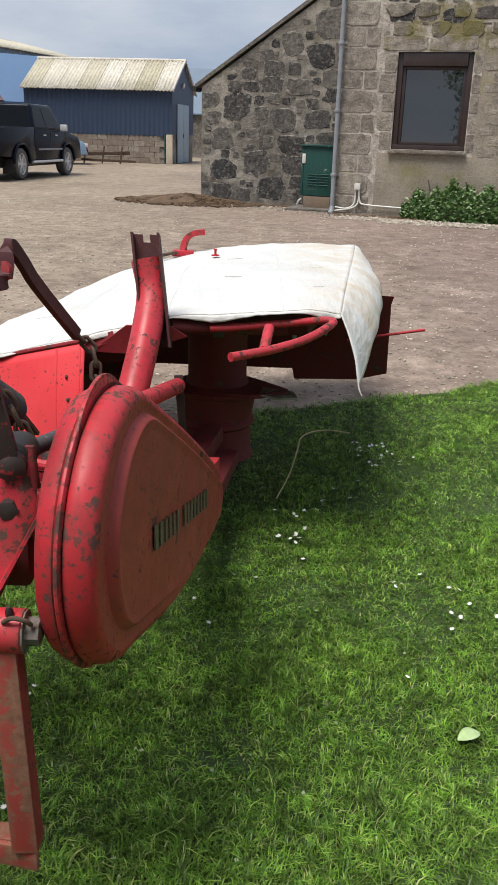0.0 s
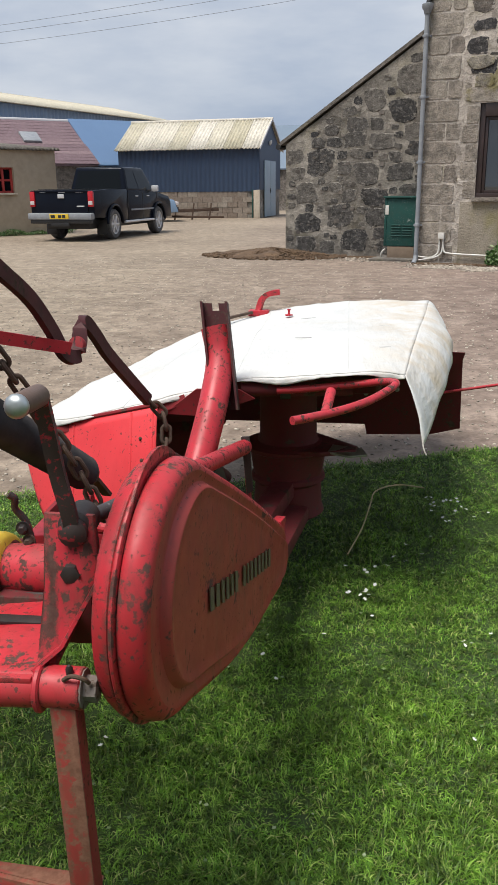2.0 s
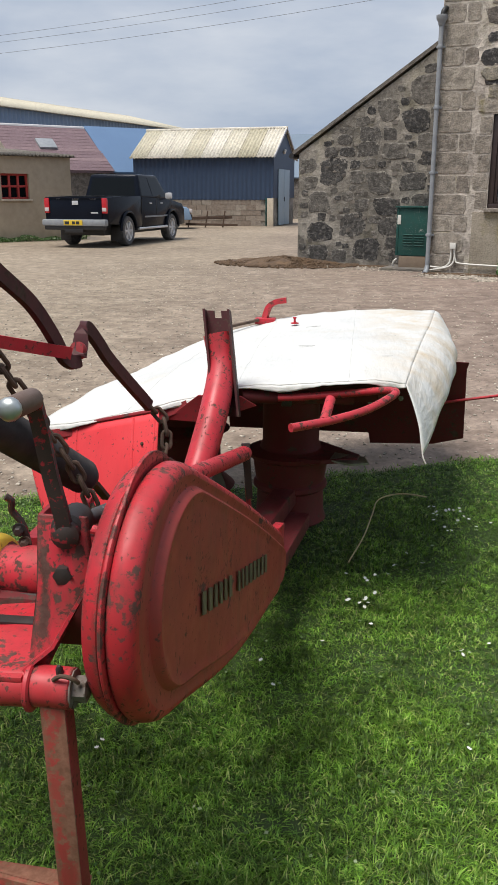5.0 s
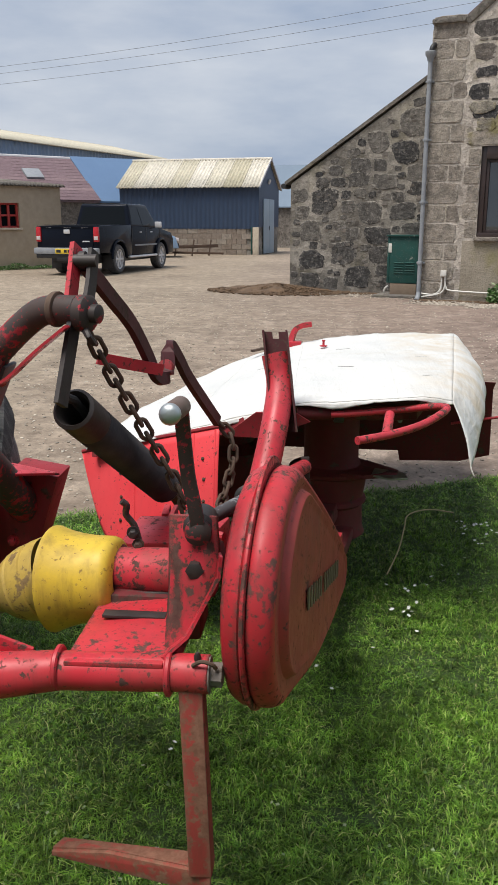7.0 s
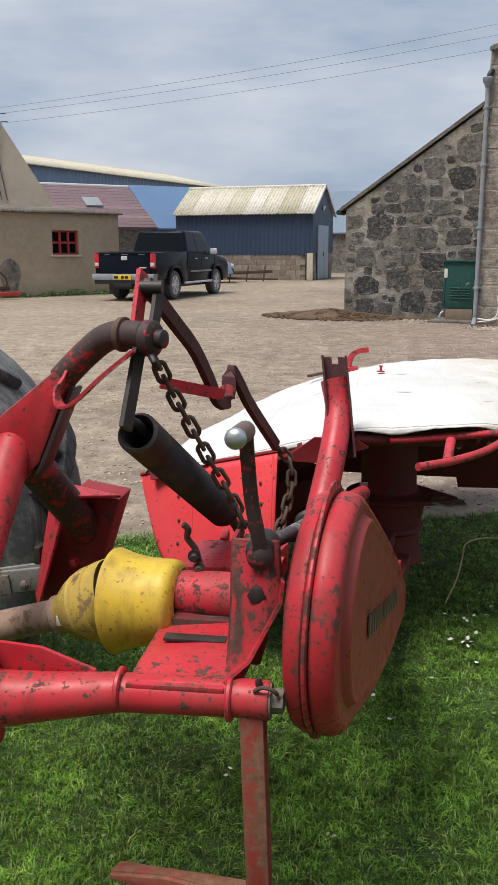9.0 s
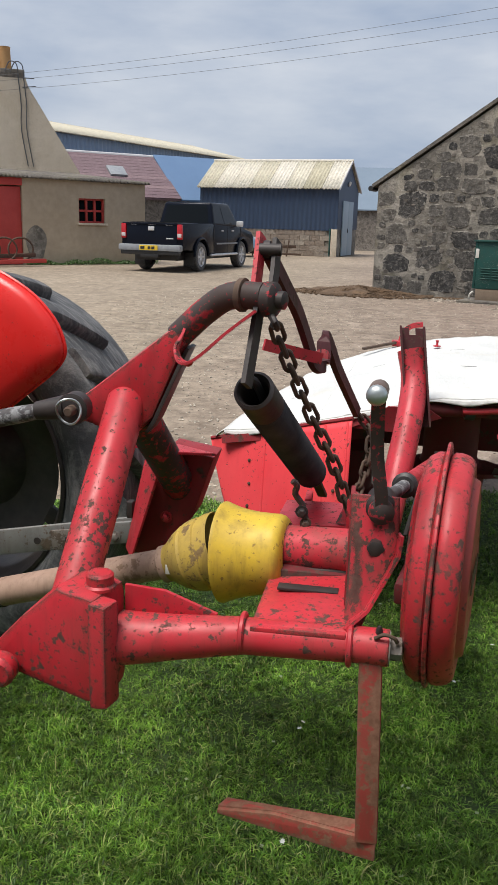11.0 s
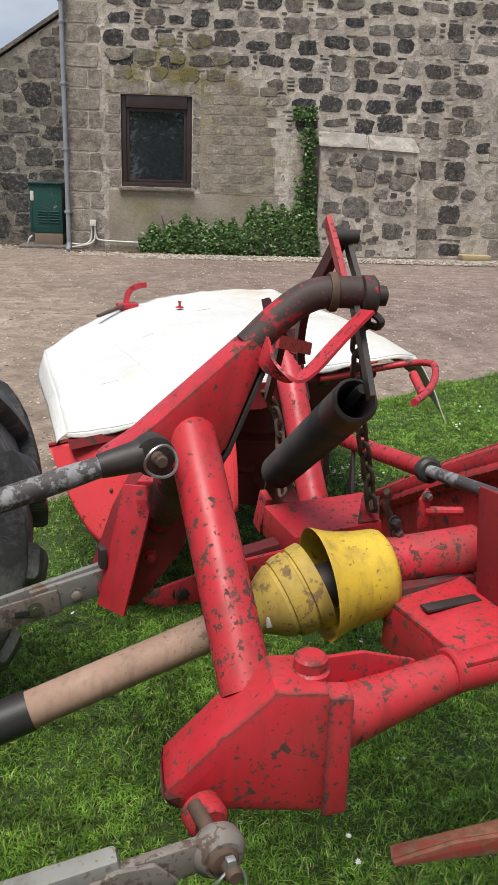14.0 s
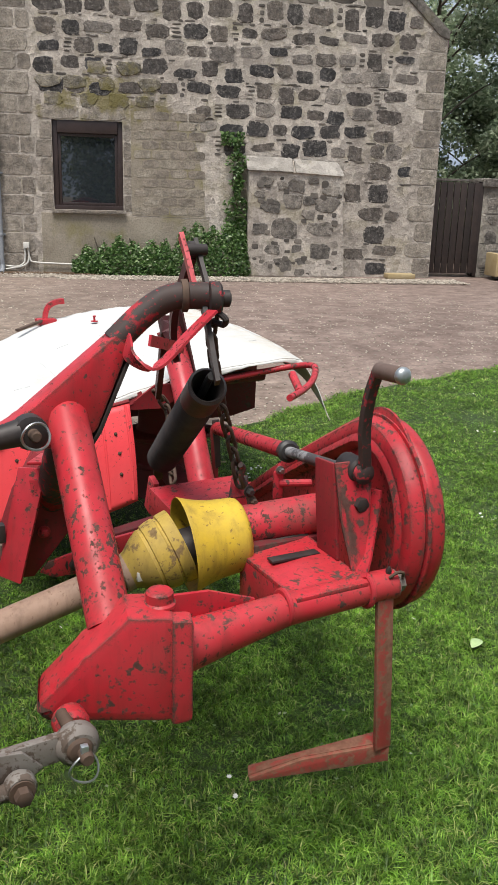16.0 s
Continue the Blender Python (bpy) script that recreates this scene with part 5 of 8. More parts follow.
    bp = part("rear_bumper", block(B(), (0, -1.28, 0.62), (1.76, 0.20, 0.16), None, 0.04), M_PIPE, t, "silver rear bumper step")
    part("bumper_pad", block(B(), (0, -1.27, 0.50), (1.66, 0.16, 0.12), None, 0.03), M_TRIM, bp)
    np_ = part("number_plate", block(B(), (0, -1.388, 0.62), (0.52, 0.012, 0.125), None, 0.004), M_PLATE, t, "yellow rear number plate with plain bars")
    for x, w in ((-0.17, 0.12), (0.02, 0.08), (0.13, 0.09)):
        part("plate_bar", block(B(), (x, -1.396, 0.62), (w, 0.004, 0.07)), M_TRIM, np_, "", 0)
    part("tow_bar", block(B(), (0, -1.30, 0.42), (0.5, 0.12, 0.09), None, 0.01), M_TRIM, t)
    part("chassis", block(B(), (0, 1.4, 0.42), (1.2, 4.6, 0.25), None, 0.02), M_TRIM, t)
    for x, s in ((0.77, 1), (-0.77, -1)):
        for y in (0.0, 3.085):
            wheel(t, x, y, 0.385, 0.24, s)


pickup()


def small_car():
    c = thing("small_car", pose(-7.85, 33.0, 0, 0, 0, -78), "small pale blue car parked behind the pickup", "car", "", "", False)
    bm = B()
    prof = [(-1.9, 0.3), (-1.95, 0.75), (-1.5, 0.92), (-1.1, 1.35), (0.3, 1.42), (1.0, 0.95), (1.8, 0.80), (1.95, 0.35)]
    plate(bm, [(-0.82, y, z) for y, z in prof], (1.64, 0, 0), 0.05)
    part("body", bm, M_CARBLUE, c)
    part("rear_window", plate(B(), [(-0.6, -1.50, 0.96), (0.6, -1.50, 0.96), (0.55, -1.15, 1.30), (-0.55, -1.15, 1.30)], (0, -0.01, 0.008)), M_CARGLASS, c, "", 0)
    for s in (-1, 1):
        part("side_window", plate(B(), [(s * 0.825, -1.1, 0.98), (s * 0.825, 0.75, 0.98), (s * 0.825, 0.25, 1.32), (s * 0.825, -0.95, 1.30)], (0.01 * s, 0, 0)), M_CARGLASS, c, "", 0)
        for y in (-1.2, 1.2):
            wheel(c, s * 0.72, y, 0.31, 0.19, s)
    for s in (-1, 1):
        part("headlight", block(B(), (s * 0.62, 1.90, 0.68), (0.30, 0.12, 0.13), None, 0.03), M_LENS, c)
    part("front_grille", block(B(), (0, 1.93, 0.48), (1.0, 0.06, 0.12), None, 0.02), M_TRIM, c)
    part("tail_light", block(B(), (0.7, -1.93, 0.72), (0.18, 0.04, 0.14), None, 0.01), M_TAIL, c)
    part("tail_light", block(B(), (-0.7, -1.93, 0.72), (0.18, 0.04, 0.14), None, 0.01), M_TAIL, c)
    h = thing("rusty_implement", pose(-5.6, 34.6, 0, 0, 0, 10), "low rusty farm implement lying by the block wall", "implement", "", "", False)
    part("frame", bar(B(), (-1.0, 0, 0.35), (1.1, 0.1, 0.40), 0.10, 0.12), M_RUST, h)
    part("tine_bar", bar(B(), (-0.8, -0.2, 0.15), (1.3, -0.3, 0.10), 0.08, 0.08), M_RUST, h)
    for x in (-0.7, 0.0, 0.7):
        part("leg", bar(B(), (x, 0, 0.0), (x + 0.1, 0, 0.65), 0.06, 0.06, (0, 1, 0)), M_RUST, h)


small_car()

# ---- the mower ----
mower = thing("mower", Matrix.Translation((-0.2, 1.9, 0.0)), "old red trailed drum mower with white canvas cover, parked on grass", "farm mower")


def headstock():
    # near hitch box, its face towards the lawn
    out = [(-1.036, 0.996, 0.372), (-1.036, 0.996, 0.345), (-1.018, 0.992, 0.331), (-0.776, 0.929, 0.300), (-0.776, 0.929, 0.536), (-0.868, 0.953, 0.544), (-0.952, 0.975, 0.462)]
    box = part("hitch_box", plate(B(), out, (0.032, 0.122, 0.0), 0.026), M_RED_BOX, mower, "chipped red hitch box")
    bm = lathe(B(), [(0.033, -0.004), (0.033, 0.002), (0.028, 0.006), (0.028, 0.024), (0.023, 0.029), (0.0, 0.030)], (-0.785, 1.000, 0.537), (0, 0, 1), 18)
    part("pin_cap", bm, M_RED_CHIP, box)
    part("weld_boss", lathe(B(), [(0.034, 0), (0.034, 0.03), (0.026, 0.04)], (-0.985, 0.965, 0.352), (0.05, -1, 0), 18), M_RED_CHIP, box)
    rib = [(-0.788, 0.927, 0.530), (-0.747, 0.914, 0.528), (-0.747, 0.914, 0.308), (-0.788, 0.927, 0.299)]
    part("corner_rib", plate(B(), rib, (0.014, 0.050, 0), 0.010), M_RED_BOX, box)
    part("gusset", plate(B(), [(-0.745, 1.035, 0.45), (-0.745, 1.035, 0.528), (-0.66, 1.035, 0.522), (-0.55, 1.035, 0.482), (-0.55, 1.035, 0.46)], (0, 0.010, 0.0), 0.002), M_RED, box)
    # near strut
    a, b = V(-0.868, 1.060, 0.475), V(-0.855, 1.394, 0.832)
    d = (b - a).normalized()
    bm = tube(B(), [a, b, b + d * 0.022, b + d * 0.038], [0.047, 0.047, 0.038, 0.018], 20)
    part("strut", bm, M_RED_CHIP, mower)
    # upper arm, a tapered box section
    out = [(-1.035, 1.375, 0.80), (-0.965, 1.375, 0.838), (-0.738, 1.375, 1.016), (-0.706, 1.375, 0.985), (-0.785, 1.375, 0.80), (-0.84, 1.375, 0.745), (-0.93, 1.375, 0.77)]
    part("upper_arm", plate(B(), out, (0.0, 0.075, 0.0), 0.016), M_RED_BOX, mower)
    # dark plate just proud of the arm's lower end face
    end = [(-0.707, 1.378, 0.972), (-0.707, 1.447, 0.972), (-0.786, 1.447, 0.792), (-0.806, 1.447, 0.765), (-0.806, 1.378, 0.765), (-0.786, 1.378, 0.792)]
    part("arm_end_plate", plate(B(), end, (0.008, 0.0, -0.004), 0.002), M_GREASE, mower, "black plate over the arm's lower end face")
    # bent black tube to the pivot
    pts = curve_pts([(-0.735, 1.41, 0.99), (-0.665, 1.402, 1.055), (-0.605, 1.385, 1.092), (-0.525, 1.36, 1.096)], 5)
    arm = part("bent_tube", tube(B(), pts, 0.031, 18), M_GREASE_RED, mower, "greasy black bent tube")
    part("tube_collar", lathe(B(), [(0.036, 0), (0.038, 0.004), (0.038, 0.014), (0.034, 0.016)], (-0.585, 1.378, 1.096), (1, -0.25, 0), 18), M_RUST, arm)
    bm = lathe(B(), [(0.03, 0), (0.039, 0.004), (0.039, 0.026), (0.032, 0.032), (0.02, 0.034), (0.02, 0.05), (0.012, 0.054)], (-0.525, 1.36, 1.09), (1, -0.3, 0), 20)
    part("pivot_hub", bm, M_GREASE_RED, mower)
    # toggle link
    lk = part("toggle_link", strip(B(), [(-0.552, 1.458, 1.226), (-0.55, 1.43, 1.185), (-0.548, 1.36, 1.075)], (0.3, 0.9, -0.5), 0.034, 0.011), M_RED, mower)
    part("toggle_bar", strip(B(), [(-0.535, 1.372, 1.09), (-0.538, 1.32, 1.01), (-0.543, 1.262, 0.912)], (0.3, 0.9, -0.5), 0.036, 0.011), M_GREASE, lk, "dark worn steel bar")
    part("link_pin", lathe(B(), [(0.016, 0), (0.020, 0.004), (0.020, 0.018), (0.012, 0.02)], (-0.545, 1.44, 1.195), (1, 0, 0), 12), M_GREASE, lk)
    part("second_link", strip(B(), [(-0.515, 1.46, 1.215), (-0.512, 1.42, 1.15), (-0.512, 1.37, 1.085)], (0.3, 0.9, -0.5), 0.030, 0.010), M_GREASE, lk)
    # thin bent strap
    part("catch_strap", strip(B(), curve_pts([(-0.716, 1.39, 1.000), (-0.718, 1.345, 0.968), (-0.690, 1.30, 0.948), (-0.655, 1.295, 0.966), (-0.60, 1.30, 1.016), (-0.535, 1.31, 1.068)], 5), (-0.15, 0.98, -0.14), 0.042, 0.006), M_RED, mower)
    # far strut and bracket
    part("far_strut", tube(B(), [(-0.84, 1.43, 0.80), (-0.81, 1.76, 0.50)], 0.046, 18), M_GREASE_RED, mower)
    out = [(-0.965, 1.73, 0.345), (-0.945, 1.725, 0.305), (-0.875, 1.715, 0.30), (-0.765, 1.70, 0.44), (-0.705, 1.70, 0.62), (-0.84, 1.72, 0.635), (-0.90, 1.73, 0.52)]
    # body darker than its flange and face, its shade put into the colour
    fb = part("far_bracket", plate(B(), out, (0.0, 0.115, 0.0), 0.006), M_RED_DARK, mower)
    part("bracket_flange", plate(B(), [(-0.905, 1.60, 0.66), (-0.79, 1.58, 0.655), (-0.70, 1.70, 0.625), (-0.84, 1.73, 0.64)], (0.0, 0.0, 0.008), 0.002), M_RED, fb)
    part("bracket_face", plate(B(), [(-0.972, 1.722, 0.320), (-0.930, 1.640, 0.322), (-0.862, 1.66, 0.56), (-0.855, 1.65, 0.63), (-0.905, 1.715, 0.62)], (0.006, 0.003, 0.0), 0.002), M_RED, fb)
    bm = bolt(B(), (-0.845, 1.712, 0.43), (0, -1, 0), 0.012)
    part("bracket_bolt", bm, M_RED, fb)
    part("stop_block", block(B(), (-0.955, 1.725, 0.44), (0.018, 0.03, 0.05), None, 0.004), M_GREASE, fb)
    # beam behind the shaft
    part("cross_beam", bar(B(), (-0.64, 1.72, 0.355), (-0.26, 1.66, 0.445), 0.05, 0.085, (0, 0, 1), 0.006), M_RED_SHADED, mower)
    part("beam_top", plate(B(), [(-0.52, 1.59, 0.482), (-0.29, 1.57, 0.502), (-0.25, 1.75, 0.507), (-0.51, 1.80, 0.484)], (0, 0, -0.085), 0.008), M_RED, mower)
    part("swing_arm", plate(B(), [(-0.866, 1.69, 0.322), (-0.842, 1.685, 0.350), (-0.66, 1.66, 0.402), (-0.48, 1.62, 0.440), (-0.50, 1.62, 0.385), (-0.68, 1.66, 0.312), (-0.83, 1.685, 0.302)], (0.004, 0.014, 0), 0.004), M_RED, mower)
    part("swing_bolt", bolt(B(), (-0.775, 1.685, 0.335), (0.2, -1, 0), 0.016, 0.014), M_GREASE, mower)
    part("swing_plate", plate(B(), [(-0.72, 1.58, 0.27), (-0.58, 1.55, 0.30), (-0.55, 1.64, 0.32), (-0.70, 1.69, 0.28)], (0, 0, 0.012), 0.003), M_RED_SHADED, mower)


headstock()


def pivot_tube():
    tb = part("pivot_tube", tube(B(), [(-0.740, 1.005, 0.424), (-0.70, 1.006, 0.428), (-0.62, 1.008, 0.438), (-0.50, 1.012, 0.453), (-0.49, 1.012, 0.454), (-0.285, 1.015, 0.460)], [0.056, 0.052, 0.045, 0.038, 0.037, 0.037], 22), M_RED_CHIP, mower)
    for x, r in ((-0.498, 0.043), (-0.286, 0.044)):
        part("collar", lathe(B(), [(r - 0.004, 0), (r, 0.003), (r, 0.009), (r - 0.004, 0.012)], (x, 1.012, 0.46), (1, 0, 0), 22), M_RED, tb)
    part("tube_end", tube(B(), [(-0.275, 1.012, 0.462), (-0.205, 1.008, 0.463), (-0.203, 1.008, 0.463)], [0.036, 0.036, 0.032], 22), M_RED_CHIP, tb)
    part("end_bolt", bolt(B(), (-0.205, 1.008, 0.463), (1, 0, 0), 0.023, 0.022), M_DUSTY, tb)
    part("split_pin", tube(B(), curve_pts([(-0.232, 0.985, 0.492), (-0.215, 0.978, 0.505), (-0.196, 0.982, 0.498), (-0.190, 0.99, 0.486)], 4), 0.004, 8), M_RUST, tb)
    part("grease_nipple", lathe(B(), [(0.007, 0), (0.007, 0.008), (0.003, 0.016)], (-0.225, 1.0, 0.497), (0, -0.2, 1), 8), M_GREASE, tb)
    # platform over the tube
    out = [(-0.475, 0.985, 0.488), (-0.288, 0.985, 0.492), (-0.288, 1.26, 0.505), (-0.475, 1.26, 0.485)]
    pf = part("platform", plate(B(), out, (0, 0, -0.012), 0.003), M_RED_CHIP, mower)
    part("platform_side", plate(B(), [(-0.475, 1.04, 0.478), (-0.475, 1.26, 0.473), (-0.475, 1.26, 0.37), (-0.475, 1.10, 0.385)], (0.008, 0, 0), 0.002), M_RED, pf)
    # dark stripe across the platform top
    part("dark_stripe", block(B(), (-0.38, 1.165, 0.4985), (0.13, 0.028, 0.006), None, 0.001), M_GREASE, pf)
    # boss that carries the drive
    a, b = V(-0.462, 1.325, 0.525), V(-0.235, 1.285, 0.545)
    d = b - a
    L = d.length
    bs = part("drive_boss", lathe(B(), [(0.050, -0.004), (0.064, 0.0), (0.064, 0.012), (0.060, 0.016), (0.052, 0.018), (0.052, L)], a, d, 26), M_BOSS, mower)
    part("boss_foot", block(B(), (-0.355, 1.30, 0.455), (0.20, 0.12, 0.10), None, 0.012), M_RED_SHADED, bs)
    bm = tube(B(), curve_pts([(-0.405, 1.345, 0.565), (-0.412, 1.35, 0.60), (-0.420, 1.35, 0.625), (-0.436, 1.345, 0.650), (-0.432, 1.34, 0.672), (-0.442, 1.335, 0.684)], 3), 0.0075, 10)
    sk = part("lock_lever", bm, M_GREASE_RED, bs, "small greasy locking lever")
    part("lever_nut", bolt(B(), (-0.418, 1.335, 0.612), (0.1, -1, 0), 0.010, 0.012), M_GREASE, sk)
    part("lever_nut", bolt(B(), (-0.408, 1.335, 0.585), (0.1, -1, 0), 0.009, 0.012), M_RUST, sk)
    lg = part("stop_lug", plate(B(), [(-0.318, 1.385, 0.56), (-0.290, 1.385, 0.56), (-0.290, 1.385, 0.645), (-0.300, 1.385, 0.655), (-0.318, 1.385, 0.63)], (0, 0.008, 0), 0.002), M_RED, bs)
    part("lug_bolt", bolt(B(), (-0.302, 1.385, 0.638), (0, -1, 0), 0.008, 0.010), M_STEEL, lg)
    part("stop_rod", tube(B(), [(-0.30, 1.39, 0.60), (-0.22, 1.36, 0.60)], 0.010, 10), M_RED, lg)
    # greasy soil on the plate under the boss
    part("weld_bead", tube(B(), curve_pts([(-0.46, 1.275, 0.497), (-0.40, 1.262, 0.499), (-0.33, 1.258, 0.503), (-0.29, 1.256, 0.504)], 4), 0.006, 8), M_GREASE, bs)


pivot_tube()


def bracket_and_crank():
    out = [(-0.298, 1.135, 0.728), (-0.205, 1.12, 0.732), (-0.198, 1.12, 0.62), (-0.255, 1.05, 0.50), (-0.268, 1.03, 0.47), (-0.296, 1.03, 0.47), (-0.296, 1.10, 0.60)]
    br = part("crank_bracket", plate(B(), out, (0.003, 0.010, 0.0), 0.002), M_BOSS, mower)
    # darkened red stands for both the grease and the shadow on this side
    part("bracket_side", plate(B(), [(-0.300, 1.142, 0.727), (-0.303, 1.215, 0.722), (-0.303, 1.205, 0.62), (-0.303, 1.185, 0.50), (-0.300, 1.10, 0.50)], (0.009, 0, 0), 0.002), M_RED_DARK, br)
    part("brace_strip", strip(B(), [(-0.296, 1.01, 0.49), (-0.255, 1.05, 0.515), (-0.20, 1.105, 0.615), (-0.196, 1.11, 0.66)], (0.25, -0.9, 0.3), 0.034, 0.006), M_RED, br)
    part("pivot_bolt", bolt(B(), (-0.243, 1.112, 0.632), (0, -1, 0), 0.018, 0.020), M_GREASE, br)
    part("shaft_bush", lathe(B(), [(0.030, 0), (0.031, 0.004), (0.031, 0.06), (0.024, 0.066)], (-0.238, 1.18, 0.708), (0, -1, 0), 20), M_GREASE, br)
    pts = curve_pts([(-0.237, 1.105, 0.706), (-0.240, 1.10, 0.745), (-0.252, 1.092, 0.82), (-0.256, 1.075, 0.90), (-0.256, 1.05, 0.962)], 4)
    cr = part("crank_arm", strip(B(), pts, (1, 0.1, 0), 0.026, 0.015), M_GREASE_RED, mower, "greasy dark crank arm")
    part("crank_eye", lathe(B(), [(0.022, 0), (0.026, 0.004), (0.026, 0.016), (0.018, 0.020), (0.011, 0.024)], (-0.237, 1.115, 0.706), (0, -1, 0), 18), M_GREASE_RED, cr)
    part("grip", lathe(B(), [(0.016, 0), (0.0185, 0.004), (0.0185, 0.085), (0.016, 0.09)], (-0.256, 1.052, 0.962), (-0.03, -1, 0.06), 16), M_GRIP, cr, "brown grip")
    part("grip_ball", lathe(B(), [(0.0185, 0), (0.0192, 0.004), (0.0185, 0.009), (0.014, 0.014), (0.007, 0.017), (0, 0.0175)], (-0.2585, 0.965, 0.967), (-0.03, -1, 0.06), 16), M_CHROME, cr, "bright steel end cap")


bracket_and_crank()

# belt guard: teardrop in a frame of its own (s along the bar, z up, d across)
GH, GN = V(0.13, 0.9915, 0).normalized(), V(0.9915, -0.13, 0).normalized()


def guard_pt(s, z, d):
    return GH * s + GN * (d - 0.1654) + V(0, 0, z)


def teardrop(inset, lead=0.0, n=44):
    """Outline: a large and a small circle with their tangents, the lower one bulging; lead: how far the outline draws back from the near end."""
    f = lead / 0.058
    (x1, z1, r1), (x2, z2, r2) = (1.185 + 0.040 * f, 0.560 - 0.010 * f, 0.243 - inset), (2.08 - 0.004 * f, 0.213, 0.106 - inset * 0.92)
    r2 = max(r2, 0.01)
    dx, dz = x2 - x1, z2 - z1
    base, dist = math.atan2(dz, dx), math.hypot(dx, dz)
    off = math.acos((r1 - r2) / dist)
    pts = []
    for k in range(n + 1):
        a = base + off + (2 * math.pi - 2 * off) * k / n
        pts.append((x1 + r1 * math.cos(a), z1 + r1 * math.sin(a)))
    a0, a1 = base - off, base + off
    p_end, q = pts[-1], (x2 + r2 * math.cos(a0), z2 + r2 * math.sin(a0))
    for k in range(1, 14):
        t = k / 14
        b = 0.040 * math.sin(math.pi * t) ** 1.3
        pts.append((p_end[0] + (q[0] - p_end[0]) * t + b * math.cos(a0), p_end[1] + (q[1] - p_end[1]) * t + b * math.sin(a0)))
    for k in range(13):
        a = a0 + (a1 - a0) * k / 12
        pts.append((x2 + r2 * math.cos(a), z2 + r2 * math.sin(a)))
    p_end, q = pts[-1], pts[0]
    for k in range(1, 14):
        t = k / 14
        b = 0.010 * math.sin(math.pi * t)
        pts.append((p_end[0] + (q[0] - p_end[0]) * t + b * math.cos(a1), p_end[1] + (q[1] - p_end[1]) * t + b * math.sin(a1)))
    return pts


def loft(bm, rows, cap_first=False, cap_last=False):
    rings = [[bm.verts.new(guard_pt(s, z, d)) for s, z in teardrop(*row[:-1])] for row in rows for d in row[-1:]]
    n = len(rings[0])
    for a, b in zip(rings, rings[1:]):
        for k in range(n):
            bm.faces.new((a[k], a[(k + 1) % n], b[(k + 1) % n], b[k]))
    if cap_first:
        bm.faces.new(rings[0])
    if cap_last:
        bm.faces.new(rings[-1])
    return bm


def belt_guard():
    g = part("belt_guard", loft(B(), [(0.012, -0.097), (0.004, -0.094), (0.0, -0.088), (0.0, -0.076), (0.002, -0.066), (0.006, -0.057), (0.012, -0.050), (0.018, 0.004, -0.0465), (0.024, 0.010, -0.0455)]), M_DRUM, mower, "dented red teardrop belt guard")
    part("guard_panel", loft(B(), [(0.024, 0.010, -0.0455), (0.034, 0.030, -0.0475), (0.044, 0.050, -0.0500), (0.048, 0.054, -0.0495), (0.052, 0.057, -0.0430), (0.056, 0.059, -0.0350), (0.060, 0.060, -0.0325), (0.065, 0.060, -0.0330), (0.072, 0.060, -0.0355), (0.085, 0.06, -0.036)], False, True), M_DRUM_FACE, g, "brown faded raised panel")
    part("guard_back", loft(B(), [(0.088, -0.128), (0.080, -0.130), (0.072, -0.148), (0.062, -0.155), (0.052, -0.152), (0.044, -0.146), (0.032, -0.148), (0.012, -0.140), (0.001, -0.122), (0.0, -0.110), (0.006, -0.104), (0.016, -0.104)], True), M_DRUM, g, "red back half of the guard")
    part("seam_flange", loft(B(), [(-0.005, -0.105), (-0.008, -0.102), (-0.008, -0.098), (-0.005, -0.096), (0.012, -0.096), (0.012, -0.105), (-0.005, -0.105)]), M_RED_CHIP, g)
    sl = [guard_pt(1.76 + 0.03 * math.cos(a) * (1.3 if math.cos(a) > 0 else 1.0), 0.498 + 0.017 * math.sin(a), -0.127) for a in (2 * math.pi * k / 14 for k in range(14))]
    part("slot", plate(B(), sl, GN * -0.004), M_BLACK, g, "dark slot in the back plate")
    # bulge of the flange at the top edge
    bm = B()
    crest = [(1.185 + (0.243 + h) * math.cos(radians(a)), 0.56 + (0.243 + h) * math.sin(radians(a))) for a, h in ((138 - 4 * k, 0.036 * math.sin(math.pi * k / 22) ** 1.3 - 0.010) for k in range(23))]
    pl = [guard_pt(s, z, -0.103) for s, z in crest]
    part("flange_crest", plate(bm, pl, GN * 0.007, 0.002), M_DRUM, g)
    part("flange_bolt", bolt(B(), guard_pt(1.11, 0.765, -0.096), GN, 0.010, 0.012), M_GREASE, g)
    part("tail_tab", plate(B(), [guard_pt(2.15, 0.30, -0.09), guard_pt(2.235, 0.285, -0.09), guard_pt(2.215, 0.21, -0.09), guard_pt(2.15, 0.22, -0.09)], GN * 0.03, 0.002), M_RED, g)
    # maker's name as plain bars along the panel
    wd = (0.045, 0.043, 0.038, 0.038, 0.038, 0.042, 0.0, 0.036, 0.036, 0.040, 0.042, 0.042, 0.040, 0.042, 0.042)
    s = 1.274
    for w in wd:
        if not w:
            s += 0.036
            continue
        z, h = 0.490 - (s - 1.274) * 0.29, 0.052
        q = [guard_pt(s, z - h / 2, -0.0325), guard_pt(s + w - 0.020, z - h / 2 - 0.009, -0.0325), guard_pt(s + w - 0.020, z + h / 2 - 0.009, -0.0325), guard_pt(s, z + h / 2, -0.0325)]
        part("name_bar", plate(B(), q, GN * 0.0025), M_LETTER, g)
        s += w
    # lift tube with a black sleeve and the rod to the crank
    e, f = V(-0.062, 2.29, 0.497), V(-0.184, 1.55, 0.629)
    d = (f - e).normalized()
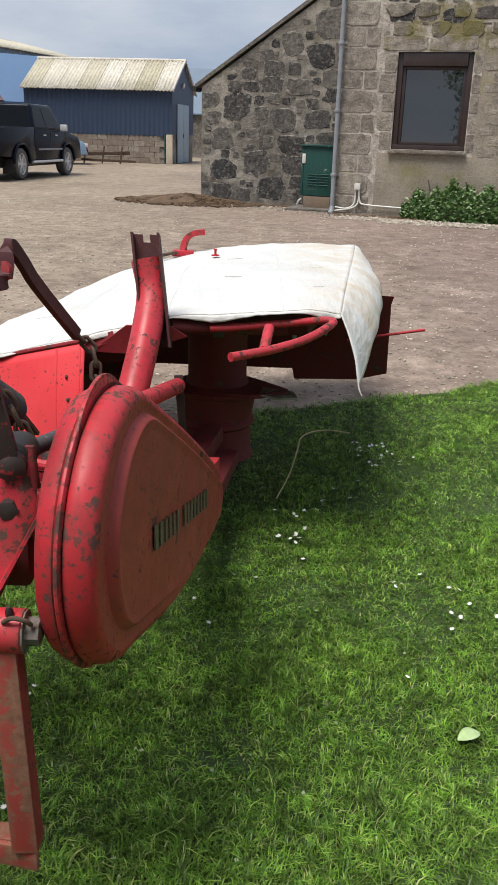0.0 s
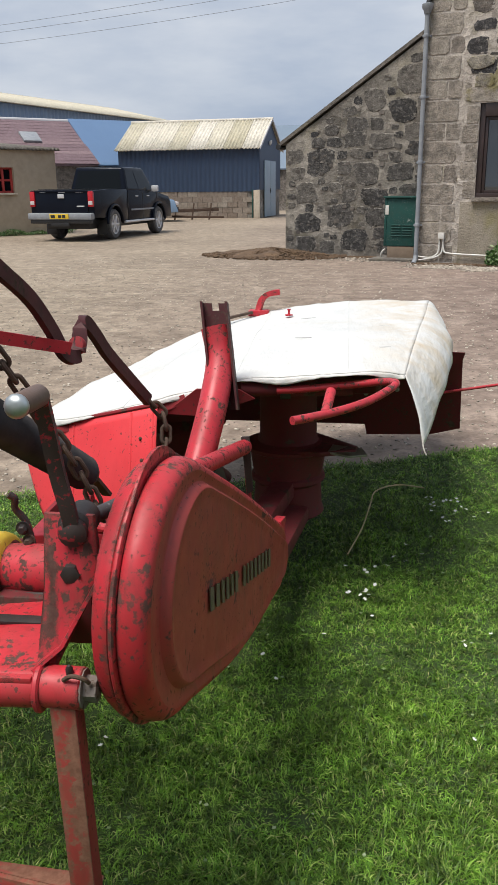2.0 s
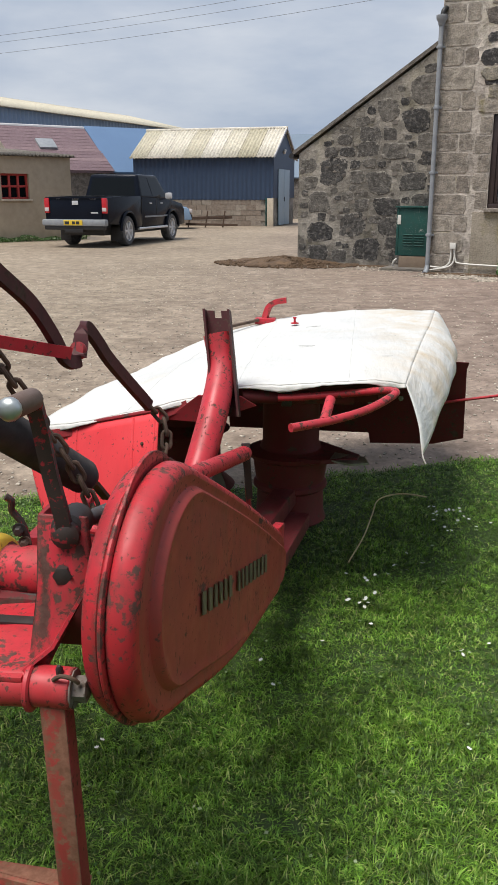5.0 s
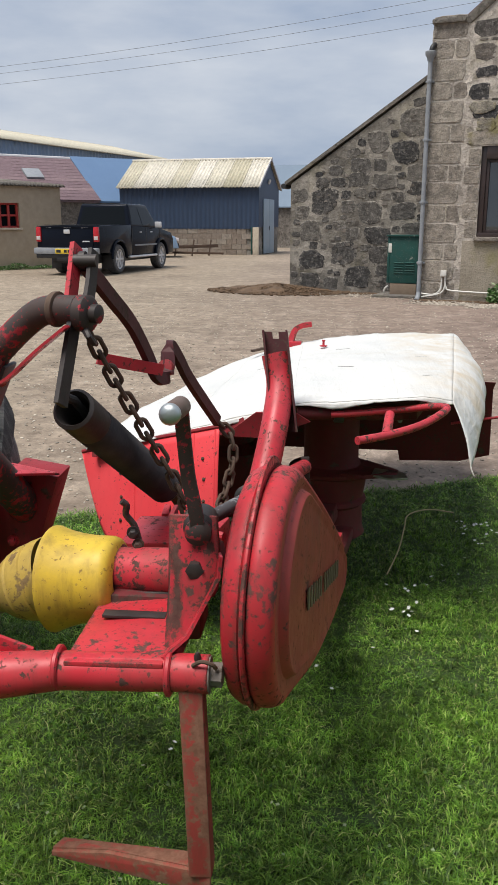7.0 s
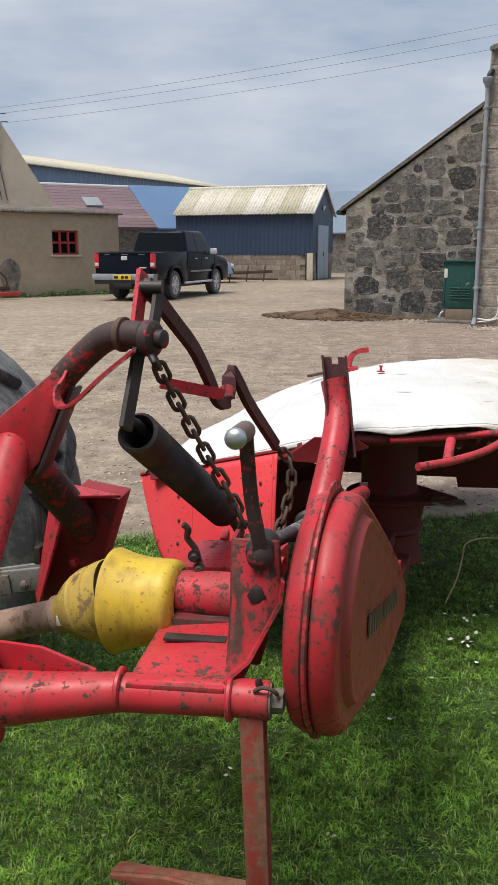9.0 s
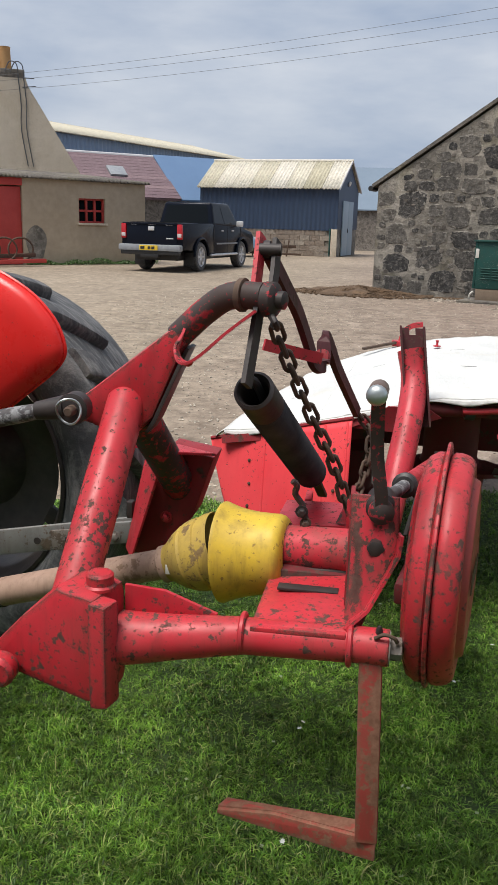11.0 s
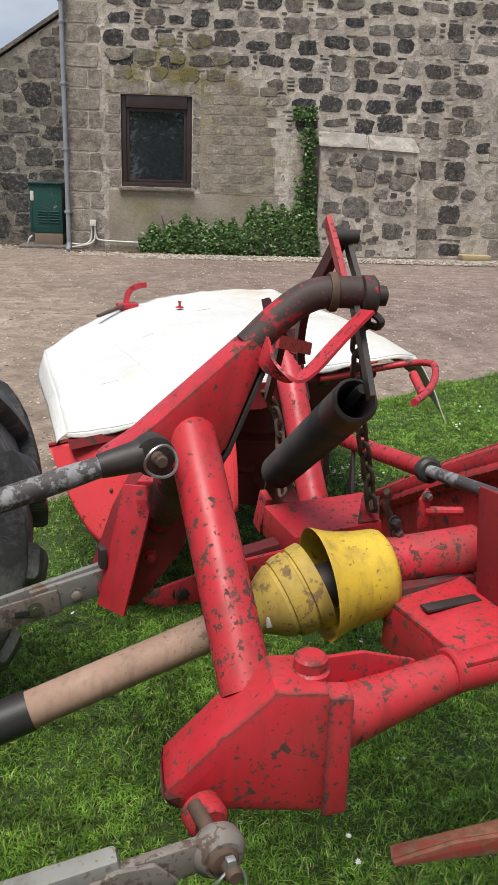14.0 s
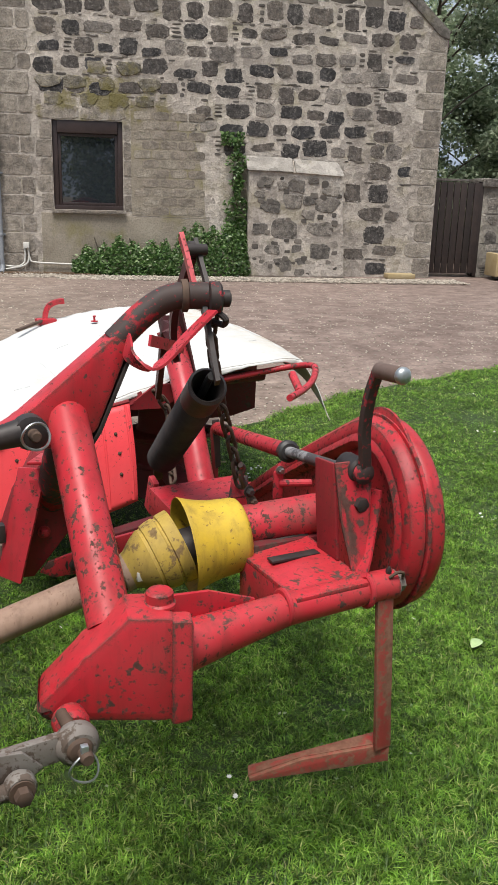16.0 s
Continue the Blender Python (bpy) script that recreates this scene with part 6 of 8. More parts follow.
    st = part("lift_tube", tube(B(), [e, e + d * 0.02, f], [0.020, 0.024, 0.024], 18), M_RED, mower)
    part("sleeve_ring", lathe(B(), [(0.028, -0.012), (0.032, -0.008), (0.032, 0.010), (0.024, 0.016)], f, d, 16), M_BLACK, st)
    part("lift_rod", tube(B(), [f, V(-0.245, 1.18, 0.695)], 0.0155, 14), M_ROD, st, "black rod worn bright")
    part("tube_lug", plate(B(), [e + V(-0.015, 0.0, 0.03), e + V(0.012, 0.0, 0.032), e + V(0.022, 0.0, -0.15), e + V(0.002, 0.0, -0.16)], (0, 0.010, 0), 0.003), M_GREASE, st)
    part("lug_pin", bolt(B(), e + V(0.0, -0.01, 0.005), (0, -1, 0), 0.012, 0.014), M_RUST, st)
    part("stay_post", bar(B(), (-0.052, 2.31, 0.28), (-0.066, 2.31, 0.49), 0.014, 0.03, (0, 1, 0), 0.003), M_RED_DARK, mower)
    part("fin_plate", plate(B(), [(-0.17, 1.92, 0.36), (-0.12, 2.02, 0.55), (-0.08, 2.10, 0.36)], (0.012, 0, 0), 0.002), M_GREASE, mower)


belt_guard()


def stand():
    lg = part("parking_stand", bar(B(), (-0.238, 0.99, 0.445), (-0.222, 0.975, 0.045), 0.044, 0.012, (0, -1, 0), 0.002), M_FOOT, mower, "rust-worn red parking stand")
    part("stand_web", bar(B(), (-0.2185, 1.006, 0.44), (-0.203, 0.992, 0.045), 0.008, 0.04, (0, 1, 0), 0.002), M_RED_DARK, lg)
    out = [(-0.203, 0.970, 0.004), (-0.545, 1.045, 0.004), (-0.545, 1.045, 0.014), (-0.42, 1.017, 0.044), (-0.203, 0.970, 0.052)]
    ft = part("stand_foot", plate(B(), out, (0.002, 0.010, 0), 0.002), M_FOOT, lg)
    out = [(-0.20, 0.980, 0.046), (-0.42, 1.027, 0.038), (-0.545, 1.054, 0.010), (-0.53, 1.085, 0.010), (-0.20, 1.025, 0.046)]
    part("foot_flange", plate(B(), out, (0, 0, 0.008), 0.002), M_FOOT, ft)


stand()


def lift_gear():
    # spring in its sleeve
    a, b = V(-0.538, 1.325, 0.892), V(-0.446, 1.86, 0.545)
    d = b - a
    L = d.length
    prof = [(0.034, 0.16), (0.034, 0.01), (0.040, 0.0), (0.047, 0.006), (0.047, 0.10)]
    k = 0
    h = 0.10
    while h < L - 0.02:
        prof += [(0.0415, h + 0.005), (0.047, h + 0.010)]
        h += 0.0125
    prof += [(0.040, L), (0.0, L)]
    sp = part("spring_sleeve", lathe(B(), prof, a, d, 26, False), M_GREASE, mower, "black greasy spring sleeve, open at the end")
    part("spring_hook", strip(B(), [b - d.normalized() * 0.02, b + d.normalized() * 0.06, b + d.normalized() * 0.12 + V(0.01, 0, -0.03)], (0.9, -0.2, 0), 0.028, 0.010), M_RUST, sp)
    part("hook_in_sleeve", tube(B(), [a - V(0.004, 0.03, -0.03), a + V(0.004, 0.0, 0.018), a + d * 0.08 + V(0.004, 0, 0.012), a + d * 0.2], 0.010, 10), M_BLACK, sp)
    # bent lever
    pts = curve_pts([(-0.530, 1.445, 1.185), (-0.506, 1.55, 1.110), (-0.484, 1.66, 1.035), (-0.462, 1.728, 0.950), (-0.446, 1.755, 0.892), (-0.428, 1.785, 0.876), (-0.424, 1.815, 0.900), (-0.430, 1.845, 0.940), (-0.427, 1.885, 0.946), (-0.412, 1.930, 0.900), (-0.395, 1.985, 0.838), (-0.338, 2.17, 0.671)], 5)
    lv = part("bent_lever", strip(B(), pts, (0.15, 0.75, 0.75), 0.034, 0.018), M_POST, mower, "bent blackened red lever bar")
    part("lever_boss", lathe(B(), [(0.012, -0.006), (0.022, -0.004), (0.024, 0.004), (0.022, 0.012), (0.010, 0.014)], (-0.428, 1.815, 0.898), (-0.3, -0.9, 0.3), 18), M_RED_DARK, lv)
    part("lever_strip", strip(B(), [(-0.425, 1.745, 0.905), (-0.565, 1.635, 0.951)], (0, 0, 1), 0.030, 0.008), M_RED, lv)
    part("lever_pin", lathe(B(), [(0.014, -0.025), (0.014, 0.025)], (-0.525, 1.43, 1.195), (1, 0, 0), 12), M_GREASE, lv)

    def chain(pts, name):
        pts = curve_pts(pts, 12)
        dist = [0.0]
        for p, q in zip(pts, pts[1:]):
            dist.append(dist[-1] + (q - p).length)

        def at(s):
            for i in range(len(pts) - 1):
                if dist[i + 1] >= s:
                    t = (s - dist[i]) / max(1e-6, dist[i + 1] - dist[i])
                    return pts[i].lerp(pts[i + 1], t), (pts[i + 1] - pts[i]).normalized()
            return pts[-1], (pts[-1] - pts[-2]).normalized()
        holder = None
        s, k = 0.0, 0
        pitch = 0.040
        while s < dist[-1]:
            p, d = at(s)
            u, w = ring_frame(d, V(0.3, 0.9, 0.2))
            if k % 2:
                u = (u + w * 0.9).normalized()
            else:
                u = (w - u * 0.9).normalized()
            loop = []
            for j in range(16):
                a = 2 * math.pi * j / 16
                x = 0.0135 * math.cos(a)
                y = 0.0135 * math.sin(a) + (0.0135 if math.sin(a) >= 0 else -0.0135)
                loop.append(p + u * x + d * y)
            bm = tube(B(), loop, 0.0056, 8, False, True)
            if holder is None:
                holder = part(name, bm, M_RUST, mower, "rusty iron chain")
            else:
                part("chain_link", bm, M_RUST, holder)
            s += pitch
            k += 1
    chain([(-0.505, 1.375, 1.045), (-0.485, 1.42, 0.97), (-0.42, 1.50, 0.80), (-0.36, 1.55, 0.66), (-0.32, 1.575, 0.53)], "lift_chain")
    chain([(-0.335, 2.175, 0.668), (-0.30, 2.19, 0.62), (-0.29, 2.17, 0.55), (-0.31, 2.12, 0.45), (-0.33, 2.05, 0.40)], "stay_chain")
    bm = tube(B(), curve_pts([(-0.508, 1.34, 1.06), (-0.495, 1.325, 1.045), (-0.492, 1.345, 1.03), (-0.505, 1.37, 1.035)], 3), 0.008, 8)
    part("chain_shackle", bm, M_GREASE, mower)
    part("chain_anchor", plate(B(), [(-0.355, 1.58, 0.50), (-0.30, 1.57, 0.505), (-0.285, 1.60, 0.55), (-0.33, 1.61, 0.555)], (0.01, 0.012, 0), 0.002), M_GREASE_RED, mower)
    part("lug_post", bar(B(), (-0.46, 1.93, 0.36), (-0.455, 1.90, 0.47), 0.02, 0.05, (0, 1, 0), 0.004), M_RED, mower)


lift_gear()


def cutter_frame():
    # channel post with notch
    ch = B()
    a, b = V(-0.178, 2.49, 0.915), V(-0.135, 2.40, 0.585)
    dn = (b - a)
    side, back = V(1, 0, 0), V(0.0, 0.96, -0.26)
    w = 0.043
    plate(ch, [a - side * w, a - side * w * 0.25, a - side * w * 0.25 + dn * 0.07, a + side * w * 0.25 + dn * 0.07, a + side * w * 0.25, a + side * w, b + side * w, b - side * w], back * 0.008)
    for sg in (-1, 1):
        plate(ch, [a + side * w * sg, b + side * w * sg, b + side * w * sg - back * 0.045, a + side * w * sg - back * 0.045], side * 0.007 * -sg)
    cp = part("channel_post", ch, M_POST, mower, "dark red steel channel with a notched top")
    part("post_bolt", bolt(B(), V(-0.135, 2.395, 0.605), (0, -1, 0), 0.010, 0.01), M_GREASE, cp)
    part("post_tube", tube(B(), curve_pts([(-0.178, 2.475, 0.84), (-0.158, 2.44, 0.74), (-0.168, 2.33, 0.62), (-0.20, 2.16, 0.45), (-0.22, 2.05, 0.35)], 4), 0.046, 18), M_RED, mower)
    # round rail with its hoop
    pts = curve_pts([(-0.48, 2.47, 0.53), (-0.22, 2.50, 0.63), (0.02, 2.51, 0.625), (0.25, 2.515, 0.645), (0.36, 2.47, 0.668), (0.40, 2.39, 0.684), (0.375, 2.32, 0.678), (0.30, 2.22, 0.662), (0.20, 2.12, 0.655), (0.095, 2.03, 0.655)], 5)
    rail = part("guard_rail", tube(B(), pts[10:], 0.0125, 14), M_RED, mower, "red round tube rail bent into a hoop")
    part("rail_stub", tube(B(), [(0.185, 2.115, 0.655), (0.20, 2.20, 0.70)], 0.015, 12), M_RED, rail)
    part("rail_arm", tube(B(), [(-0.10, 2.52, 0.625), (0.27, 2.56, 0.622)], 0.024, 14), M_RED_SHADED, mower)
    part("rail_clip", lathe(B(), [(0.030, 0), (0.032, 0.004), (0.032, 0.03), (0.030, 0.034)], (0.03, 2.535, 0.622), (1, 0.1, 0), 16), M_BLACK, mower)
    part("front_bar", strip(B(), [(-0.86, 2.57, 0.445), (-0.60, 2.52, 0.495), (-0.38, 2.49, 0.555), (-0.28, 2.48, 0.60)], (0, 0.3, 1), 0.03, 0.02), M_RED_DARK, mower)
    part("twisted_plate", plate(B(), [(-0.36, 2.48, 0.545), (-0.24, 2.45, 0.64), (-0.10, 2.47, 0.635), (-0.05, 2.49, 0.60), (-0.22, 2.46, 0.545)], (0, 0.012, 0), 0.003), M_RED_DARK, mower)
    # drum, hidden under the sheet; its shade is put into the dark red
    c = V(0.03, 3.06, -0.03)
    dr = part("cutting_drum", lathe(B(), [(0.0, 0.01), (0.135, 0.012), (0.15, 0.025), (0.14, 0.05), (0.135, 0.15), (0.152, 0.165), (0.150, 0.18), (0.14, 0.19), (0.155, 0.285), (0.175, 0.295), (0.178, 0.31), (0.125, 0.325), (0.115, 0.35), (0.115, 0.63), (0.0, 0.64)], c, (0, 0, 1), 32, False), M_RED_SHADED, mower, "dark red cutting drum")
    part("blade_holder", plate(B(), [(0.06, 2.90, 0.272), (0.16, 2.88, 0.275), (0.30, 2.95, 0.268), (0.31, 3.00, 0.268), (0.18, 3.12, 0.275)], (0, 0, 0.018), 0.004), M_RED_SHADED, dr)
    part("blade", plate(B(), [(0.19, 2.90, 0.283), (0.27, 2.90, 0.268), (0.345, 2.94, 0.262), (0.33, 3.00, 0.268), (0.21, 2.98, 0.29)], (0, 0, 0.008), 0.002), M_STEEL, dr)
    dr2 = part("cutting_drum", lathe(B(), [(0.0, 0.01), (0.20, 0.015), (0.215, 0.03), (0.155, 0.085), (0.15, 0.28), (0.195, 0.29), (0.135, 0.325), (0.132, 0.47), (0.0, 0.48)], (-0.45, 3.3, 0), (0, 0, 1), 32, False), M_RED_SHADED, mower)
    part("cross_case", bar(B(), (-0.55, 3.35, 0.46), (0.40, 3.1, 0.53), 0.22, 0.06, (0, 0, 1), 0.01), M_RED_SHADED, mower)
    part("drum_arm", bar(B(), (-0.14, 1.95, 0.15), (0.02, 2.95, 0.12), 0.09, 0.07, (0, 0, 1), 0.012), M_RED_SHADED, mower)
    part("drum_arm_skid", bar(B(), (-0.06, 2.1, 0.06), (0.06, 2.85, 0.06), 0.13, 0.06, (0, 0, 1), 0.012), M_RED_SHADED, mower)
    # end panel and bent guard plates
    ep = part("end_panel", plate(B(), [(-0.30, 3.56, 0.60), (0.79, 3.55, 0.56), (0.785, 3.58, 0.52), (0.798, 3.62, 0.19), (0.66, 3.63, 0.155), (0.37, 3.63, 0.150), (0.36, 3.63, 0.20), (-0.30, 3.62, 0.21)], (0, 0.008, 0), 0.002), M_RED_SHADED, mower, "dark red sheet-steel end panel")
    for x, z in ((0.30, 0.46), (0.36, 0.36), (0.50, 0.38)):
        part("panel_bolt", bolt(B(), (x, 3.59, z), (0, -1, 0), 0.008, 0.006), M_STEEL, ep)
    part("marker_rod", tube(B(), [(0.60, 3.585, 0.352), (0.95, 3.60, 0.405), (0.952, 3.60, 0.405)], [0.0065, 0.0065, 0.003], 10), M_RED, mower)


cutter_frame()


def skirt():
    def fn(u, v):
        x = -0.915 + 0.555 * u
        top = 0.430 + 0.165 * u
        low = 0.115 + 0.315 * max(0.0, 1 - u / 0.26) ** 1.7 + 0.11 * max(0.0, (u - 0.5) / 0.42)
        z = top + (low - top) * v
        y = 2.087 - 0.474 * x + 0.24 * z - 0.02 * math.sin(math.pi * v) * u + 0.003 * math.sin(u * 19) * v
        return (x, y, z)

    def at(x, z):
        u = (x + 0.915) / 0.555
        top = 0.430 + 0.165 * u
        low = 0.115 + 0.315 * max(0.0, 1 - u / 0.26) ** 1.7 + 0.11 * max(0.0, (u - 0.5) / 0.42)
        return V(fn(u, (z - top) / (low - top)))
    sk = thicken(part("skirt_panel", surface(B(), fn, 40, 14), M_RED_SKIRT, mower, "bright red curved skirt panel"), 0.004)
    for x in (-0.685, -0.455, -0.375):
        u = (x + 0.915) / 0.555
        part("pressed_rib", tube(B(), [V(fn(u, v)) + V(0, -0.002, 0) for v in (0.02, 0.2, 0.4, 0.6, 0.8, 0.97)], 0.006, 8), M_RED_SKIRT, sk)
    for x, z in ((-0.745, 0.383), (-0.740, 0.299), (-0.742, 0.215), (-0.418, 0.486), (-0.412, 0.419), (-0.412, 0.345)):
        part("rivet", bolt(B(), at(x, z) + V(0, -0.003, 0), (-0.4, -1, 0.2), 0.0045, 0.003), M_RUST, sk)
    part("skirt_edge", tube(B(), [V(fn(u / 16, 0.0)) + V(0, 0, 0.004) for u in range(17)], 0.008, 8), M_RED_DARK, sk)


skirt()


def sheet():
    near = curve_pts([(-0.86, 2.60, 0.475), (-0.62, 2.50, 0.525), (-0.34, 2.48, 0.60), (-0.12, 2.50, 0.655), (0.12, 2.50, 0.672), (0.34, 2.50, 0.69), (0.44, 2.54, 0.672)], 8)
    far = curve_pts([(-0.69, 3.97, 0.47), (-0.50, 4.12, 0.535), (-0.31, 4.24, 0.585), (-0.13, 4.32, 0.62), (0.12, 4.40, 0.652), (0.42, 4.44, 0.668), (0.715, 4.43, 0.668)], 8)
    n = len(near) - 1

    def fn(u, v):
        i = min(n - 1, int(u * n))
        t = u * n - i
        a, b = near[i].lerp(near[i + 1], t), far[i].lerp(far[i + 1], t)
        p = a.lerp(b, v)
        sag = math.sin(math.pi * v) * (0.012 + 0.012 * math.sin(u * 9))
        w = 0.008 * noise.noise((p.x * 5, p.y * 4, 1.3)) + 0.008 * (0.5 - abs(noise.noise((p.x * 7 + p.y * 1.5, p.y * 2.2, 4.0)))) + 0.004 * (0.4 - abs(noise.noise((p.x * 18, p.y * 6, 8.0))))
        return p + V(0, 0, -sag * 0.4 + w + 0.02 * math.sin(math.pi * min(1, v * 1.4)))
    bm = surface(B(), fn, 72, 72)
    sh = thicken(part("canvas_cover", bm, M_CANVAS, mower, "white canvas cover with brown stains and seams"), 0.004, 1.0)
    # hanging right side with its pointed corner
    edge = [V(fn(1.0, k / 20)) for k in range(21)]

    def drop(v):
        return 0.19 - 0.04 * min(1.0, v / 0.12) - 0.07 * v

    def fall(u, v):
        k = min(19, int(v * 20))
        p = edge[k].lerp(edge[k + 1], v * 20 - k)
        fold = (0.004 * math.sin(v * 11) + 0.002 * math.sin(v * 31 + 1)) * u + 0.006 * noise.noise((u * 3, v * 6, 2.0)) * u
        out = 0.055 + 0.42 * v * (1 - v) * (1.1 - 0.4 * v)
        tip = max(0.0, 1 - v / 0.26)
        return p + V(out * math.sin(u * 1.45) + fold, -0.13 * u * tip ** 1.3, -(drop(v) + 0.012 * tip ** 2) * u ** (1.5 - 0.4 * tip))
    part("cord_end", tube(B(), curve_pts([fall(0.97, 0.0), V(fall(1.0, 0.0)) + V(0.004, -0.005, -0.012), V(fall(1.0, 0.0)) + V(0.012, -0.008, -0.028)], 4), 0.0025, 6), M_CANVAS, sh)
    thicken(part("cover_side", surface(B(), fall, 18, 80), M_CANVAS, sh, "hanging pointed side of the cover"), 0.003, 0)

    def front_fall(u, v):
        i = v * n
        p = V(fn(v, 0.0))
        k = max(0.0, (v - 0.93) / 0.07) ** 1.6
        d = 0.012 + 0.006 * math.sin(v * 23) + 0.010 * noise.noise((v * 9, 0, 3))
        return p + V(0, -0.006 * math.sin(u * 1.5) - 0.012 * k * u, -d * u)
    thicken(part("cover_hem", surface(B(), front_fall, 3, 60), M_CANVAS, sh), 0.003, 0)

    def left_fall(u, v):
        p = V(fn(0.0, v))
        return p + V(-0.035 * math.sin(u * 1.4), 0, -(0.03 + 0.10 * v) * u)
    thicken(part("cover_left_side", surface(B(), left_fall, 5, 30), M_CANVAS, sh), 0.003, 0)
    for u in (0.24, 0.50, 0.76):
        part("seam", tube(B(), [V(fn(u, k / 40)) + V(0, 0, 0.0035) for k in range(41)], 0.0022, 6), M_CANVAS, sh)
    for u, v in ((0.12, 0.3), (0.33, 0.6), (0.62, 0.35), (0.62, 0.72), (0.85, 0.5), (0.85, 0.2)):
        a, b = V(fn(u, v)), V(fn(u + 0.045, v))
        part("slit", tube(B(), [a + V(0, 0, 0.004), b + V(0, 0, 0.004)], 0.0022, 6), M_THREAD, sh)
    part("cover_pin", lathe(B(), [(0.020, 0), (0.020, 0.004), (0.006, 0.006), (0.006, 0.024), (0.009, 0.026), (0.009, 0.032)], (-0.016, 3.948, 0.662), (0, 0, 1), 14), M_RED, sh, "small red pin")
    hd = part("catch_handle", strip(B(), curve_pts([(-0.20, 4.28, 0.60), (-0.195, 4.30, 0.65), (-0.175, 4.31, 0.70), (-0.135, 4.31, 0.725), (-0.085, 4.31, 0.733)], 4), (0.2, 1, 0), 0.040, 0.028), M_RED, mower, "red curved catch handle")
    part("handle_base", block(B(), (-0.195, 4.285, 0.625), (0.11, 0.07, 0.03), None, 0.006), M_RED, hd)
    part("handle_slot", strip(B(), [(-0.40, 4.08, 0.612), (-0.23, 4.25, 0.632)], (0.7, -0.7, 0), 0.02, 0.012), M_RUST, hd)


sheet()

# ---- drive shaft ----
shaft = thing("drive_shaft", Matrix.Translation((-0.8, 1.34, 0.3)), "drive shaft with yellow plastic guard cones and buff tube", "drive shaft")


def drive_shaft():
    a, b = V(-0.455, 1.325, 0.523), V(-1.19, 1.372, 0.312)
    d = (b - a).normalized()
    big_d = V(-1, 0.12, -0.10).normalized()
    rim = V(-0.452, 1.312, 0.512)
    bell = [(0.052, -0.010), (0.080, -0.008), (0.090, 0.0), (0.0935, 0.010), (0.0945, 0.030), (0.097, 0.060), (0.102, 0.090), (0.109, 0.115), (0.117, 0.136), (0.1195, 0.141), (0.1195, 0.145), (0.1165, 0.143), (0.106, 0.115), (0.098, 0.085), (0.091, 0.040), (0.086, 0.008), (0.05, 0.0)]
    part("outer_cone", lathe(B(), bell, rim, big_d, 40, False), M_YELLOW, shaft, "yellow plastic guard cone")
    o = rim + big_d * 0.152 + V(0, 0, 0.006)
    d2 = (a + d * 0.36 - o).normalized()
    folds = [(0.040, 0.012), (0.084, 0.010), (0.0905, 0.0), (0.0925, 0.003), (0.0915, 0.022), (0.0900, 0.030), (0.0855, 0.032), (0.0855, 0.037), (0.0890, 0.040), (0.0875, 0.060), (0.0835, 0.074), (0.0790, 0.076), (0.0790, 0.081), (0.0800, 0.084), (0.0700, 0.104), (0.0590, 0.120), (0.0500, 0.131), (0.0455, 0.142), (0.0440, 0.150), (0.030, 0.155)]
    # joint coloured black to carry the shadow in the gap between the guards
    part("shaft_joint", tube(B(), [rim + big_d * 0.06, o + d2 * 0.06], 0.048, 20), M_GREASE, shaft, "black joint darkening the gap of the guards")
    part("inner_cone", lathe(B(), folds, o, d2, 38, False), M_YELLOW_OLD, shaft, "dirty yellow ribbed bellows cone")
    c = o + d2 * 0.135
    part("clamp", lathe(B(), [(0.043, 0.0), (0.046, 0.003), (0.046, 0.022), (0.043, 0.025)], c, d2, 22), M_BEIGE, shaft)
    part("latch", block(B(), c + V(0.02, -0.050, 0.004), (0.045, 0.012, 0.024), None, 0.003), M_WHITE, shaft)
    part("guard_tube", tube(B(), [c, b], 0.037, 24), M_BEIGE, shaft, "scuffed buff plastic tube")
    part("sleeve", tube(B(), [b - d * 0.005, b + d * 0.35], 0.0405, 24), M_BLACK, shaft, "black plastic sleeve")


drive_shaft()

# ---- the tractor's rear ----
tractor = thing("tractor", Matrix.Translation((-1.65, 1.28, 0.0)), "red vintage tractor with dusty tyres and grey links on grass", "tractor")


AX = Matrix.Rotation(radians(-10.3), 4, "Z")


